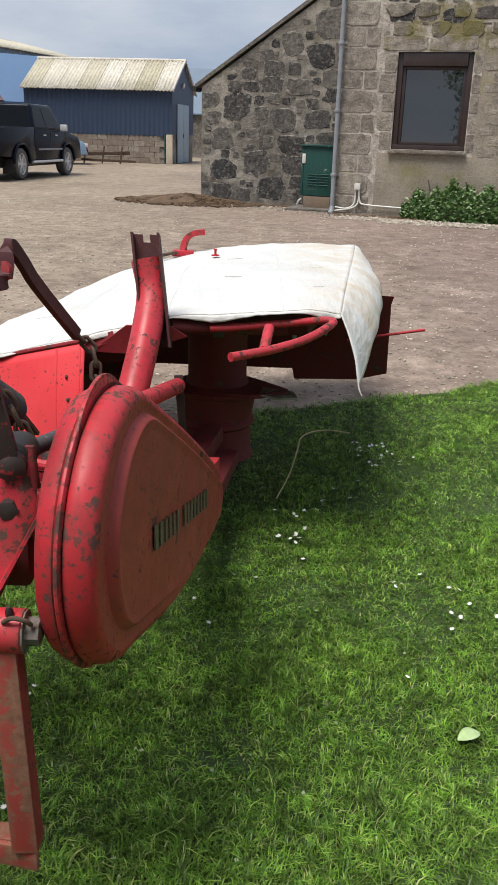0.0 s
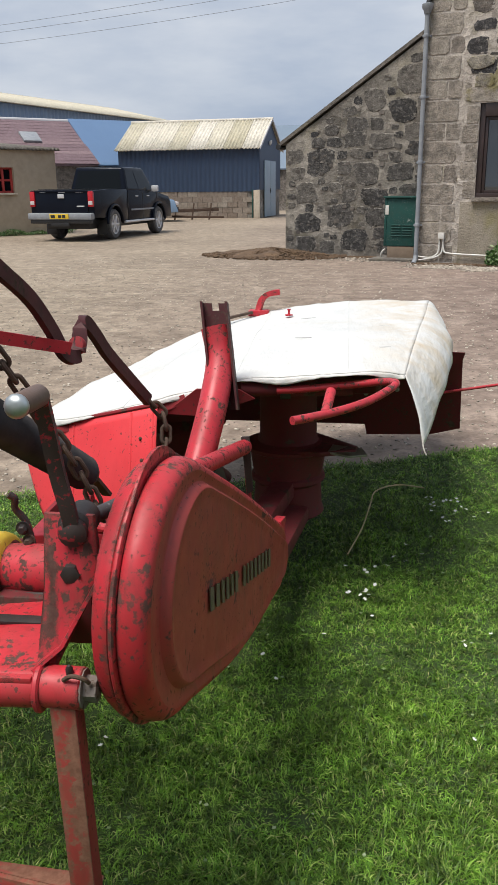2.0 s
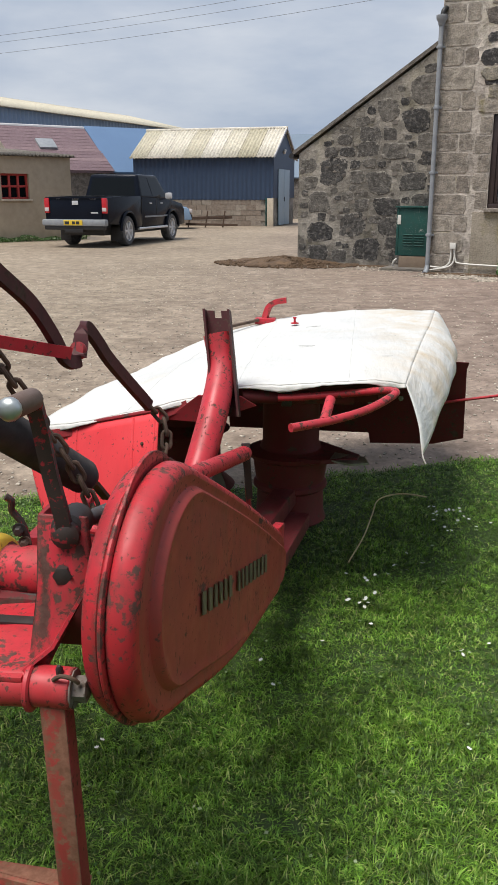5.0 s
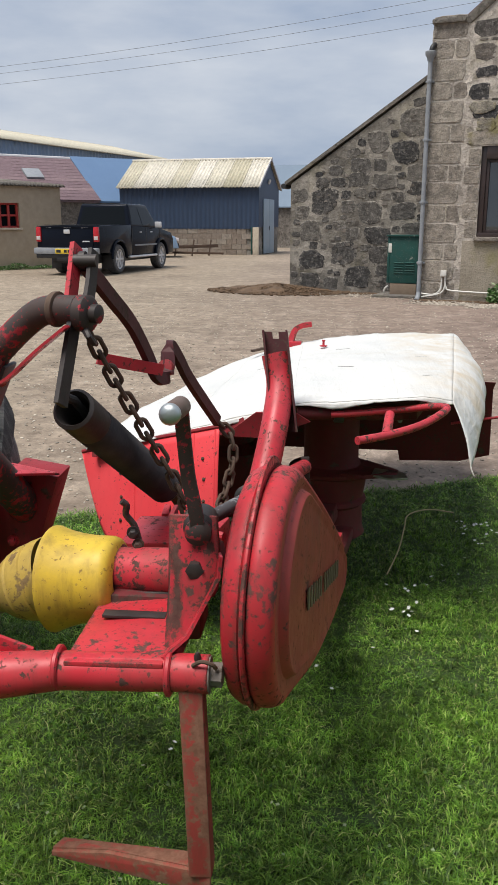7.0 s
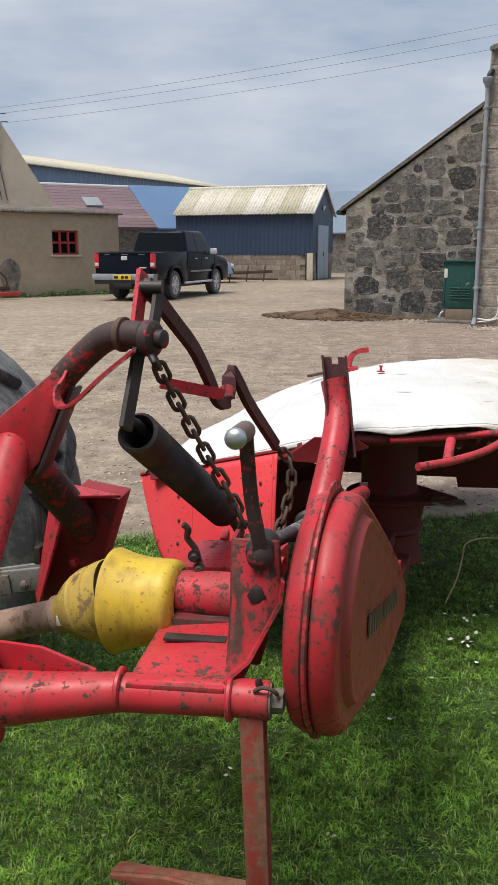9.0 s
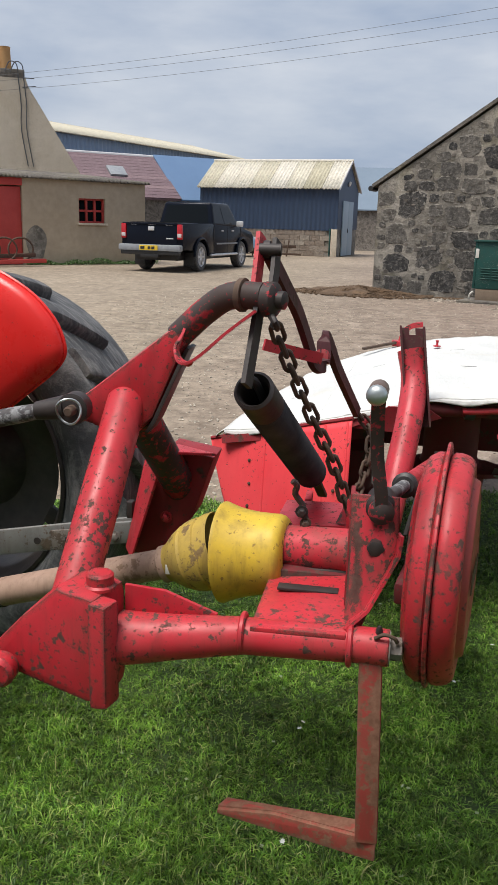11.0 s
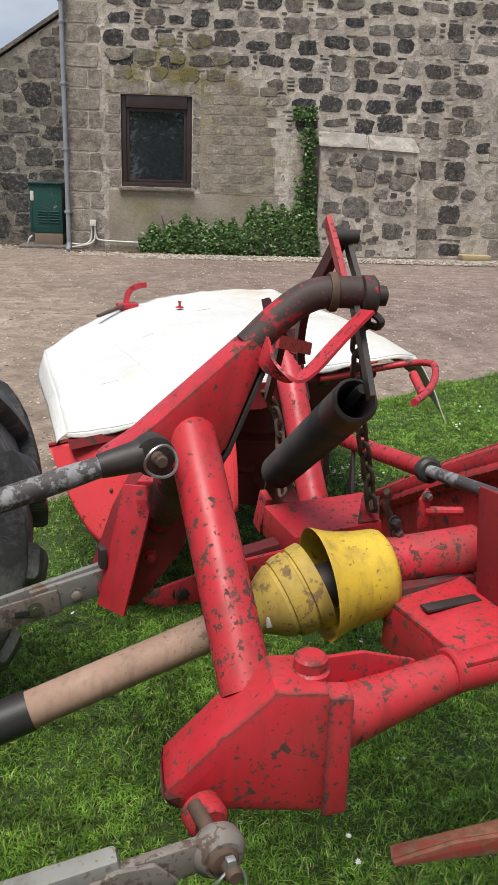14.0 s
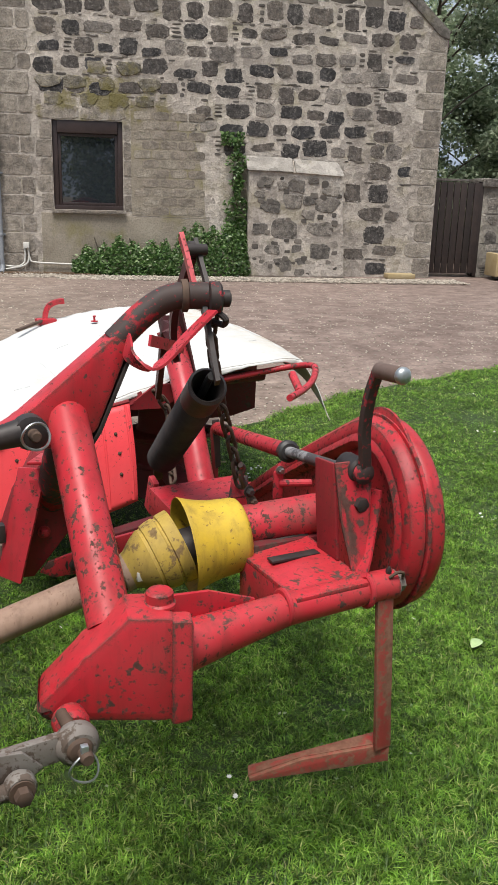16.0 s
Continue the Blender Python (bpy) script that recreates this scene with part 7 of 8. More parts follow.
def rear_wheel(at, R=0.62, bead=0.70, W=0.28, rubber=M_TYRE, n=16, phase=-0.10):
    m = Matrix.Translation(at) @ AX
    c = V(0, -W / 2, 0)
    k = (0.925 - bead) / 0.225
    prof = [(R * bead, 0.050), (R * (bead + 0.015 * k), 0.014), (R * (bead + 0.06 * k), -0.010), (R * (bead + 0.12 * k), -0.014), (R * (bead + 0.18 * k), -0.006), (R * (bead + 0.215 * k), 0.004), (R * 0.925, 0.012), (R * 0.935, 0.035), (R * 0.940, W / 2)]
    prof += [(r, W - y) for r, y in prof[-2::-1]]

    def turned(bm):
        bmesh.ops.transform(bm, matrix=m, verts=bm.verts)
        return bm
    wh = part("rear_wheel", turned(lathe(B(), prof, c, (0, 1, 0), 56, False)), rubber, tractor, "dusty black tractor tyre")
    for k in range(n):
        for side in (0, 1):
            bm = B()
            a0 = 2 * math.pi * (k + 0.5 * side) / n + phase
            ys = [0.012, W / 2 + 0.02] if side == 0 else [W - 0.012, W / 2 - 0.02]
            rows = []
            steps = 8
            for i in range(steps + 1):
                f = i / steps
                y = ys[0] + (ys[-1] - ys[0]) * f
                a = a0 - 0.30 * f
                end = min(1.0, 0.35 + 2.6 * f) * min(1.0, 0.4 + 4.0 * (1 - f))
                hw = (0.086 - 0.018 * f) * (0.88 + 0.12 * end)
                rb = R * 0.91
                rt = R * (0.965 + 0.035 * min(1.0, f * 5) ** 0.7 - 0.012 * max(0.0, f - 0.7))
                row = []
                for q in range(15):
                    th = math.pi * q / 14
                    cs, sn = math.cos(th), math.sin(th)
                    k = (abs(cs) ** 7 + abs(sn) ** 7) ** (-1 / 7)
                    r = rb + (rt - rb) * sn * k
                    row.append(bm.verts.new((r * math.cos(a - hw * cs * k), c.y + y, r * math.sin(a - hw * cs * k))))
                rows.append(row)
            for p, q in zip(rows, rows[1:]):
                for i in range(14):
                    bm.faces.new((p[i], p[i + 1], q[i + 1], q[i]))
            bm.faces.new(rows[0])
            bm.faces.new(rows[-1][::-1])
            part("tread_lug", turned(bm), rubber, wh, "", 35)
    g = bead / 0.70
    rim = [(R * g * 0.735, 0.004), (R * g * 0.715, 0.0), (R * g * 0.70, 0.012), (R * g * 0.685, 0.03), (R * g * 0.655, 0.06), (R * g * 0.645, 0.14), (R * g * 0.655, W - 0.06), (R * g * 0.685, W - 0.03), (R * g * 0.715, W), (R * g * 0.70, W - 0.015)]
    part("rim", turned(lathe(B(), rim, c, (0, 1, 0), 48, False)), M_GREASE, wh, "dark steel wheel rim")
    part("wheel_disc", turned(lathe(B(), [(R * g * 0.56, 0.135), (R * g * 0.52, 0.15), (R * g * 0.30, 0.17), (R * g * 0.22, 0.13), (R * g * 0.1, 0.12), (0.0, 0.12)], c, (0, 1, 0), 40, False)), M_GREASE, wh)
    for k in range(6):
        a = 2 * math.pi * (k + 0.5) / 6
        q = V(math.cos(a), 0, math.sin(a))
        part("rim_lug", turned(bar(B(), c + q * R * g * 0.54 + V(0, 0.145, 0), c + q * R * g * 0.65 + V(0, 0.145, 0), 0.07, 0.02, (0, 1, 0), 0.004)), M_GREASE, wh)


rear_wheel((-1.696, 2.266, 0.392), 0.702, 0.61, 0.33)
rear_wheel((-1.982, 0.480, 0.462), 0.712, 0.65, 0.24, M_TYRE_LIGHT)


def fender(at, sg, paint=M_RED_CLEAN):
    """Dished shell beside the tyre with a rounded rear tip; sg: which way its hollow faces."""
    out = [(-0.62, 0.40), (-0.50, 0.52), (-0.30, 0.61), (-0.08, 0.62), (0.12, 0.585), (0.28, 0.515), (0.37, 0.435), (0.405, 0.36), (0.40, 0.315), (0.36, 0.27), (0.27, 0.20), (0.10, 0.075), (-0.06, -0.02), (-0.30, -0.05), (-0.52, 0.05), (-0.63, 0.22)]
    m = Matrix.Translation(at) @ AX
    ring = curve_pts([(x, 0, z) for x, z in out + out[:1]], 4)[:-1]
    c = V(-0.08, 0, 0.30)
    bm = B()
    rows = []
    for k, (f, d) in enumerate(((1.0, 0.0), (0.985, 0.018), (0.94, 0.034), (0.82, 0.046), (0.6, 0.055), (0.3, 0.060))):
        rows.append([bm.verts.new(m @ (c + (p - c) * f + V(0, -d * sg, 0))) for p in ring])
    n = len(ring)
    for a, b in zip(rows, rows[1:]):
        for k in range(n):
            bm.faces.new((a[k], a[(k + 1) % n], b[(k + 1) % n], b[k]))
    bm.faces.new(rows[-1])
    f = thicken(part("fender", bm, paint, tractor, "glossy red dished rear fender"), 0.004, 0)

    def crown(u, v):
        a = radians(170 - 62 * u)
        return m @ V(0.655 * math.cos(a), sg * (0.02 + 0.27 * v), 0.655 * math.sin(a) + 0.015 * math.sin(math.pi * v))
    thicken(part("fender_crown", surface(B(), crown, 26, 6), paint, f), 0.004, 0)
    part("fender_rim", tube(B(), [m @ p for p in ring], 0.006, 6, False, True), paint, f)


fender((-1.60, 1.935, 0.53), 1)
# near fender: same paint as the far one, its shade put into the colour
fender((-1.855, 0.595, 0.612), -1, M_RED_SHADED)


def tractor_back():
    part("axle_housing", tube(B(), [(-1.92, 0.50, 0.535), (-1.86, 0.85, 0.535), (-1.79, 1.25, 0.535), (-1.72, 1.65, 0.535), (-1.66, 2.0, 0.535)], [0.075, 0.085, 0.17, 0.085, 0.075], 20), M_GREASE, tractor, "greasy grey axle housing")
    part("gear_housing", block(B(), (-2.0, 1.28, 0.60), (0.55, 0.34, 0.50), None, 0.05), M_GREASE, tractor)
    # far lower link, a flat grey bar
    lk = part("lower_link", bar(B(), (-0.925, 1.785, 0.362), (-1.75, 1.69, 0.236), 0.016, 0.080, (0, 0, 1), 0.005), M_GREY, tractor, "grey painted flat lower link")
    part("link_end", bar(B(), (-0.93, 1.769, 0.358), (-1.12, 1.750, 0.333), 0.016, 0.068, (0, 0, 1), 0.006), M_GREY, lk)
    for x, z, r in ((-1.015, 0.338, 0.012), (-1.115, 0.328, 0.010), (-1.48, 0.29, 0.016)):
        part("link_bolt", bolt(B(), (x, 1.755 + (x + 1.0) * 0.1, z), (0, -1, 0), r, 0.012), M_DUSTY, lk)
    ap = part("adjuster_plate", bar(B(), (-1.055, 1.744, 0.335), (-1.205, 1.728, 0.318), 0.010, 0.064, (0, 0, 1), 0.006), M_DUSTY, lk, "rust-stained adjuster plate")
    part("slot", block(B(), (-1.145, 1.728, 0.325), (0.034, 0.004, 0.014), None, 0.001), M_BLACK, ap)
    part("washer", lathe(B(), [(0.0, 0), (0.019, 0.001), (0.019, 0.004), (0.008, 0.005), (0.008, 0.010), (0.0, 0.010)], (-1.115, 1.733, 0.328), (0, -1, 0), 18), M_STEEL, ap)
    part("hole_rim", lathe(B(), [(0.011, 0), (0.011, 0.003), (0.0, 0.003)], (-1.25, 1.728, 0.312), (0, -1, 0), 12), M_GREASE, lk)
    part("lift_rod", tube(B(), [(-1.50, 1.70, 0.30), (-1.62, 1.60, 0.75)], 0.016, 12), M_GREY, tractor)
    part("stay_bar", bar(B(), (-1.46, 1.72, 0.22), (-1.75, 1.60, 0.34), 0.014, 0.05, (0, 0, 1), 0.004), M_GREY, tractor)
    # near lower link
    nl = part("lower_link", bar(B(), (-1.128, 0.862, 0.368), (-1.75, 0.93, 0.272), 0.034, 0.076, (0, 0, 1), 0.007), M_LINK, tractor, "pale grey-green lower link with telescopic end")
    nl.location = (-0.012, 0.0, 0.010)
    part("link_end", bar(B(), (-0.990, 0.858, 0.366), (-1.20, 0.862, 0.352), 0.020, 0.054, (0, 0, 1), 0.008), M_DUSTY, nl, "dusty steel link end")
    part("cheek_plate", plate(B(), [(-1.05, 0.838, 0.345), (-1.085, 0.838, 0.385), (-1.14, 0.838, 0.392), (-1.19, 0.84, 0.375), (-1.19, 0.84, 0.325), (-1.09, 0.838, 0.318)], (0, 0.010, 0), 0.004), M_DUSTY, nl)
    part("link_eye", lathe(B(), [(0.016, -0.024), (0.030, -0.022), (0.039, -0.012), (0.041, 0.0), (0.039, 0.012), (0.030, 0.022), (0.016, 0.024)], (-0.987, 0.856, 0.364), (0, 1, 0), 24), M_DUSTY, nl)
    part("eye_ball", lathe(B(), [(0.010, -0.034), (0.020, -0.030), (0.027, -0.018), (0.027, 0.018), (0.020, 0.03)], (-0.987, 0.856, 0.364), (0, 1, 0), 20), M_RUST, nl)
    pin = part("hitch_pin", lathe(B(), [(0.0125, -0.09), (0.0125, 0.060), (0.010, 0.065)], (-0.985, 0.862, 0.365), (0.04, -1, 0), 14), M_RUST, nl)
    ring = [V(-0.987, 0.812, 0.352) + V(0.026 * math.cos(a), 0.006 * math.sin(2 * a), 0.028 * math.sin(a) - 0.012) for a in (2 * math.pi * k / 20 for k in range(20))]
    part("linch_ring", tube(B(), ring, 0.0022, 6, False, True), M_CHROME, pin)
    part("linch_pin", block(B(), (-0.985, 0.812, 0.370), (0.014, 0.013, 0.036), None, 0.003), M_CHROME, pin)
    sb = part("stabiliser", tube(B(), [(-1.105, 0.818, 0.334), (-1.15, 0.818, 0.329), (-1.20, 0.816, 0.322)], [0.016, 0.013, 0.013], 14), M_DUSTY, nl, "dusty stabiliser rod")
    part("stabiliser_eye", lathe(B(), [(0.010, -0.016), (0.024, -0.015), (0.028, -0.008), (0.028, 0.008), (0.024, 0.015), (0.010, 0.016)], (-1.096, 0.818, 0.336), (0, 1, 0), 20), M_DUSTY, sb)
    part("stabiliser_nut", bolt(B(), (-1.096, 0.802, 0.336), (0, -1, 0), 0.015, 0.018), M_RUST, sb)
    part("stabiliser_collar", lathe(B(), [(0.019, 0), (0.021, 0.003), (0.021, 0.018), (0.017, 0.022)], (-1.20, 0.816, 0.322), (-1, 0, -0.14), 16), M_GREASE, sb)
    part("stabiliser_tube", tube(B(), [(-1.215, 0.816, 0.320), (-1.65, 0.80, 0.25)], 0.0165, 14), M_CHROME, sb, "bright steel tube")
    part("washer", lathe(B(), [(0.0, 0), (0.018, 0.001), (0.018, 0.004), (0.0, 0.005)], (-1.17, 0.834, 0.362), (0, -1, 0), 16), M_STEEL, nl)
    part("drop_arm", bar(B(), (-1.09, 0.90, 0.285), (-1.45, 0.92, 0.23), 0.02, 0.06, (0, 0, 1), 0.004), M_GREASE, nl)
    # top link
    tl = part("top_link", tube(B(), [(-1.02, 1.32, 0.818), (-1.10, 1.322, 0.798), (-1.75, 1.33, 0.635)], [0.018, 0.021, 0.023], 16), M_ROD, tractor, "black top link rod worn to grey")
    part("link_eye", lathe(B(), [(0.026, -0.022), (0.037, -0.018), (0.037, 0.018), (0.026, 0.022)], (-0.955, 1.315, 0.826), (0, 1, 0), 20), M_GREASE, tl)
    part("link_neck", tube(B(), [(-0.975, 1.316, 0.826), (-1.05, 1.32, 0.812)], [0.03, 0.022], 14), M_GREASE, tl)
    pin = part("link_pin", lathe(B(), [(0.0125, -0.06), (0.0125, 0.045), (0.009, 0.05)], (-0.953, 1.315, 0.826), (0, -1, 0), 14), M_RUST, tl)
    ring = [V(-0.953, 1.272, 0.826) + V(0.029 * math.cos(a), 0.006 * math.sin(2 * a), 0.029 * math.sin(a)) for a in (2 * math.pi * k / 24 for k in range(24))]
    part("linch_ring", tube(B(), ring, 0.003, 6, False, True), M_CHROME, pin)
    part("seat_post", block(B(), (-2.2, 1.28, 0.8), (0.5, 0.3, 0.5), None, 0.04), M_RED_CLEAN, tractor)


tractor_back()

# ---- plants ----
def leaf_cloud(points, size, rng, spread=1.0):
    """Small folded leaves at the points, every one turned its own way."""
    n = len(points)
    d = rng.normal(size=(n, 3))
    d[:, 2] = d[:, 2] * 0.6 - 0.25
    d /= np.linalg.norm(d, axis=1)[:, None]
    e = np.cross(d, rng.normal(size=(n, 3)))
    e /= np.linalg.norm(e, axis=1)[:, None]
    f = np.cross(d, e)
    s = (size * rng.uniform(0.6, 1.3, n))[:, None]
    p = np.asarray(points)
    v = np.stack([p - d * s, p + e * s * 0.55 + f * s * 0.16, p + d * s, p - e * s * 0.55 + f * s * 0.16], 1).reshape(-1, 3)
    i = np.arange(n)[:, None] * 4
    faces = np.concatenate([i + [0, 1, 2], i + [0, 2, 3]], 0)
    return v, faces


def fast_mesh(name, v, faces, material):
    me = bpy.data.meshes.new(name)
    nv, nf, k = len(v), len(faces), faces.shape[1]
    me.vertices.add(nv)
    me.vertices.foreach_set("co", np.asarray(v, np.float32).ravel())
    me.loops.add(nf * k)
    me.loops.foreach_set("vertex_index", np.asarray(faces, np.int32).ravel())
    me.polygons.add(nf)
    me.polygons.foreach_set("loop_start", np.arange(0, nf * k, k, dtype=np.int32))
    me.materials.append(material)
    me.update(calc_edges=True)
    return me


def lawn_grass():
    rng = np.random.default_rng(3)
    pts = []
    for x0, x1, y0, y1, dens in ((-1.7, 1.3, 0.6, 2.9, 35000), (1.3, 1.6, 0.6, 2.9, 24000), (-1.9, 2.2, 2.9, 4.9, 17000), (1.6, 3.2, 0.6, 2.9, 13000), (2.2, 6.5, 2.9, 6.2, 7500), (3.2, 6.5, 0.6, 2.9, 4500), (-2.8, -1.7, 0.6, 2.9, 14000), (6.5, 11.0, 2.0, 6.5, 2500), (-7.0, 9.0, -5.0, 0.6, 1100), (-7.0, -2.8, 0.6, 2.9, 2500)):
        n = int((x1 - x0) * (y1 - y0) * dens)
        p = np.c_[rng.uniform(x0, x1, n), rng.uniform(y0, y1, n)]
        pts.append(p)
    p = np.concatenate(pts)
    ex, ey = np.array([q[0] for q in EDGE]), np.array([q[1] for q in EDGE])
    lim = np.interp(p[:, 0], ex, ey) + 0.04 * np.sin(p[:, 0] * 9) + rng.normal(size=len(p)) * 0.03
    p = p[p[:, 1] < lim]
    n = len(p)
    tuft = np.sin(p[:, 0] * 41 + 2 * np.sin(p[:, 1] * 23)) * np.sin(p[:, 1] * 37 + 2 * np.sin(p[:, 0] * 29))
    clump = 0.9 * tuft + np.sin(p[:, 0] * 7.1 + 1.3 * np.sin(p[:, 1] * 5.3)) * np.sin(p[:, 1] * 6.3 + 1.7 * np.sin(p[:, 0] * 4.1))
    far = np.hypot(p[:, 0] + 0.3, p[:, 1] - 0.6)
    h = rng.uniform(0.010, 0.036, n) * (1 + 0.30 * clump) * np.interp(far, [0.6, 1.8], [1.35, 0.85])
    a = rng.uniform(0, 2 * np.pi, n)
    lean = rng.uniform(0.3, 1.9, n) + np.interp(far, [2.5, 4.5], [0.0, 0.6])
    w = rng.uniform(0.0009, 0.0024, n) * np.interp(far, [1.5, 3.0, 6.0, 10.0], [1.0, 1.2, 2.2, 3.5])
    dx, dy = np.cos(a), np.sin(a)
    b = np.c_[p, ground_z(p[:, 1]) + 0.006]
    side = np.c_[-dy, dx, np.zeros(n)] * w[:, None]
    mid = b + np.c_[dx * h * lean * 0.35, dy * h * lean * 0.35, h * 0.62]
    tip = b + np.c_[dx * h * lean, dy * h * lean, h * (1.02 - 0.36 * lean)]
    v = np.stack([b - side, b + side, mid + side * 0.8, mid - side * 0.8, tip], 1).reshape(-1, 3)
    i = np.arange(n)[:, None] * 5
    f = np.concatenate([i + [0, 1, 2], i + [0, 2, 3], i + [3, 2, 4]], 0)
    me = fast_mesh("grass", v, f, M_GRASS)
    tagged(new("grass", me), "short mown green grass blades of the lawn", "grass", kind="stuff")
    # clover and weed leaves
    q = p[rng.choice(n, 2600, False)]
    c = np.c_[q, ground_z(q[:, 1]) + rng.uniform(0.016, 0.034, len(q))]
    d = rng.normal(size=(len(q), 3)) * (1, 1, 0.25)
    d /= np.linalg.norm(d, axis=1)[:, None]
    e = np.cross(d, (0, 0, 1.0))
    s = rng.uniform(0.004, 0.008, len(q))[:, None]
    v = np.stack([c - d * s, c + e * s, c + d * s, c - e * s], 1).reshape(-1, 3)
    i = np.arange(len(q))[:, None] * 4
    me = fast_mesh("clover", v, np.concatenate([i + [0, 1, 2], i + [0, 2, 3]], 0), M_IVY)
    tagged(new("clover", me), "small clover leaves among the grass", "clover", kind="stuff")


lawn_grass()


def daisies():
    rng = np.random.default_rng(8)
    spots = [(0.75, 3.47, 9), (0.79, 3.37, 7), (0.7, 3.54, 5), (0.48, 2.99, 4), (0.4, 2.84, 4), (0.31, 2.76, 5), (0.35, 2.63, 5), (0.69, 2.35, 3), (0.87, 2.3, 5), (0.9, 2.2, 3), (0.2, 2.4, 1), (0.08, 2.25, 1), (0.62, 1.96, 1), (1.58, 2.55, 3), (2.59, 3.71, 5), (3.18, 4.48, 6), (2.13, 4.19, 4), (-0.44, 1.42, 2), (-0.46, 1.83, 2), (1.82, 3.91, 5), (-0.91, 2.63, 2), (-0.67, 2.33, 2), (0.02, 2.09, 1)]
    base = None
    for x, y, k in spots:
        for _ in range(k):
            px, py = x + rng.normal() * 0.05, y + rng.normal() * 0.05
            bm = B()
            n = 8
            c = bm.verts.new((0, 0, 0.0))
            ring = [bm.verts.new((r * math.cos(a), r * math.sin(a), 0.002 if r > 0.006 else 0.0)) for a, r in ((2 * math.pi * j / (2 * n), 0.009 if j % 2 else 0.0055) for j in range(2 * n))]
            for j in range(2 * n):
                bm.faces.new((c, ring[j], ring[(j + 1) % (2 * n)]))
            if base is None:
                base = part("daisy", bm, M_PETAL, None, "", 0)
                tagged(base, "tiny white daisy flower in the lawn", "daisy", "lawn daisies")
                base.matrix_basis = pose(px, py, ground_z(py) + 0.038)
            else:
                bm.free()
                ob = copy_thing(base, pose(px, py, ground_z(py) + 0.032 + 0.01 * rng.random(), rng.normal() * 18, rng.normal() * 18, 0))


daisies()


def litter():
    pts = curve_pts([(0.28, 2.978, -0.174), (0.345, 3.193, -0.145), (0.388, 3.412, -0.12), (0.42, 3.564, -0.109), (0.528, 3.67, -0.114), (0.658, 3.695, -0.134)], 5)
    ob = part("dry_stalk", tube(B(), pts, 0.0035, 6), M_STRAW)
    tagged(ob, "bent dry straw stalk lying on the grass", "stalk")

    def leaf(u, v):
        w = 0.022 * math.sin(math.pi * min(1, u * 0.97 + 0.02)) ** 0.8
        return (0.07 * u, (v - 0.5) * 2 * w, 0.012 * math.sin(u * 3) + 0.006 * abs(v - 0.5))
    ob = thicken(part("fallen_leaf", surface(B(), leaf, 10, 4), M_PALELEAF), 0.001)
    tagged(ob, "pale green fallen leaf on the lawn", "leaf")
    ob.matrix_basis = pose(0.727, 1.682, -0.286, 4, -3, 20)
    rng = np.random.default_rng(12)
    ico = bmesh.new()
    bmesh.ops.create_icosphere(ico, subdivisions=1, radius=1.0)
    iv = np.array([v.co for v in ico.verts])
    ifc = np.array([[v.index for v in f.verts] for f in ico.faces])
    ico.free()

    def pebbles(name, p, size, mat_, label):
        n = len(p)
        s = size * rng.uniform(0.5, 1.6, (n, 1, 1)) * rng.uniform(0.6, 1.3, (n, 1, 3)) * (1, 1, 0.6)
        jit = 1 + 0.22 * rng.normal(size=(n, len(iv), 1))
        v = (iv[None] * jit * s + p[:, None, :]).reshape(-1, 3)
        f = (ifc[None] + (np.arange(n) * len(iv))[:, None, None]).reshape(-1, 3)
        tagged(new(name, fast_mesh(name, v, f, mat_)), label, "gravel", kind="stuff")
    n = 20000
    x, y = rng.uniform(-4.5, 7, n), 3.0 + 13.0 * rng.random(n) ** 2.1
    ok = y > np.interp(x, [q[0] for q in EDGE], [q[1] for q in EDGE]) + 0.02
    pebbles("yard_gravel", np.c_[x, y, 0.002 + ground_z(y)][ok], 0.0085, M_PEBBLE, "loose gravel and pebbles on the yard")
    n = 2600
    aa, rr = rng.uniform(0, 2 * np.pi, n), 1.25 * rng.random(n) ** 0.6
    q = np.c_[-2.9 + rr * np.cos(aa) * 1.15, 0.6 + rr * np.sin(aa) * 0.8, 0.02 + 0.14 * np.clip(1 - rr, 0, 1), np.ones(n)] @ np.array(HM).T
    pebbles("leaf_litter", q[:, :3], 0.020, M_DIRT, "brown dead leaves and dirt at the wall corner")
    n = 2200
    u = rng.uniform(-2.6, 3.6, n)
    q = np.c_[u, np.where(u < 0, 0.9, -0.1) - 0.35 * rng.random(n) ** 2, np.full(n, 0.01), np.ones(n)] @ np.array(HM).T
    pebbles("wall_foot_litter", q[:, :3], 0.016, M_DIRT, "dark damp dirt along the wall foot")
    # pale chips along the foot of the house
    n = 9000
    u = rng.uniform(-3.2, 8.0, n)
    w = -0.25 - 0.75 * rng.random(n) ** 1.5 - 0.25 * (u > 1) + 0.9 * (u < -0.1)
    hm = np.array(HM)
    loc = np.c_[u, w, np.full(n, 0.004), np.ones(n)] @ hm.T
    keep = rng.random(n) < np.where(u < 0.2, 0.25, 1.0)
    pebbles("stone_chips", loc[keep][:, :3], 0.017, M_CHIPS, "pale stone chips along the house wall")


litter()


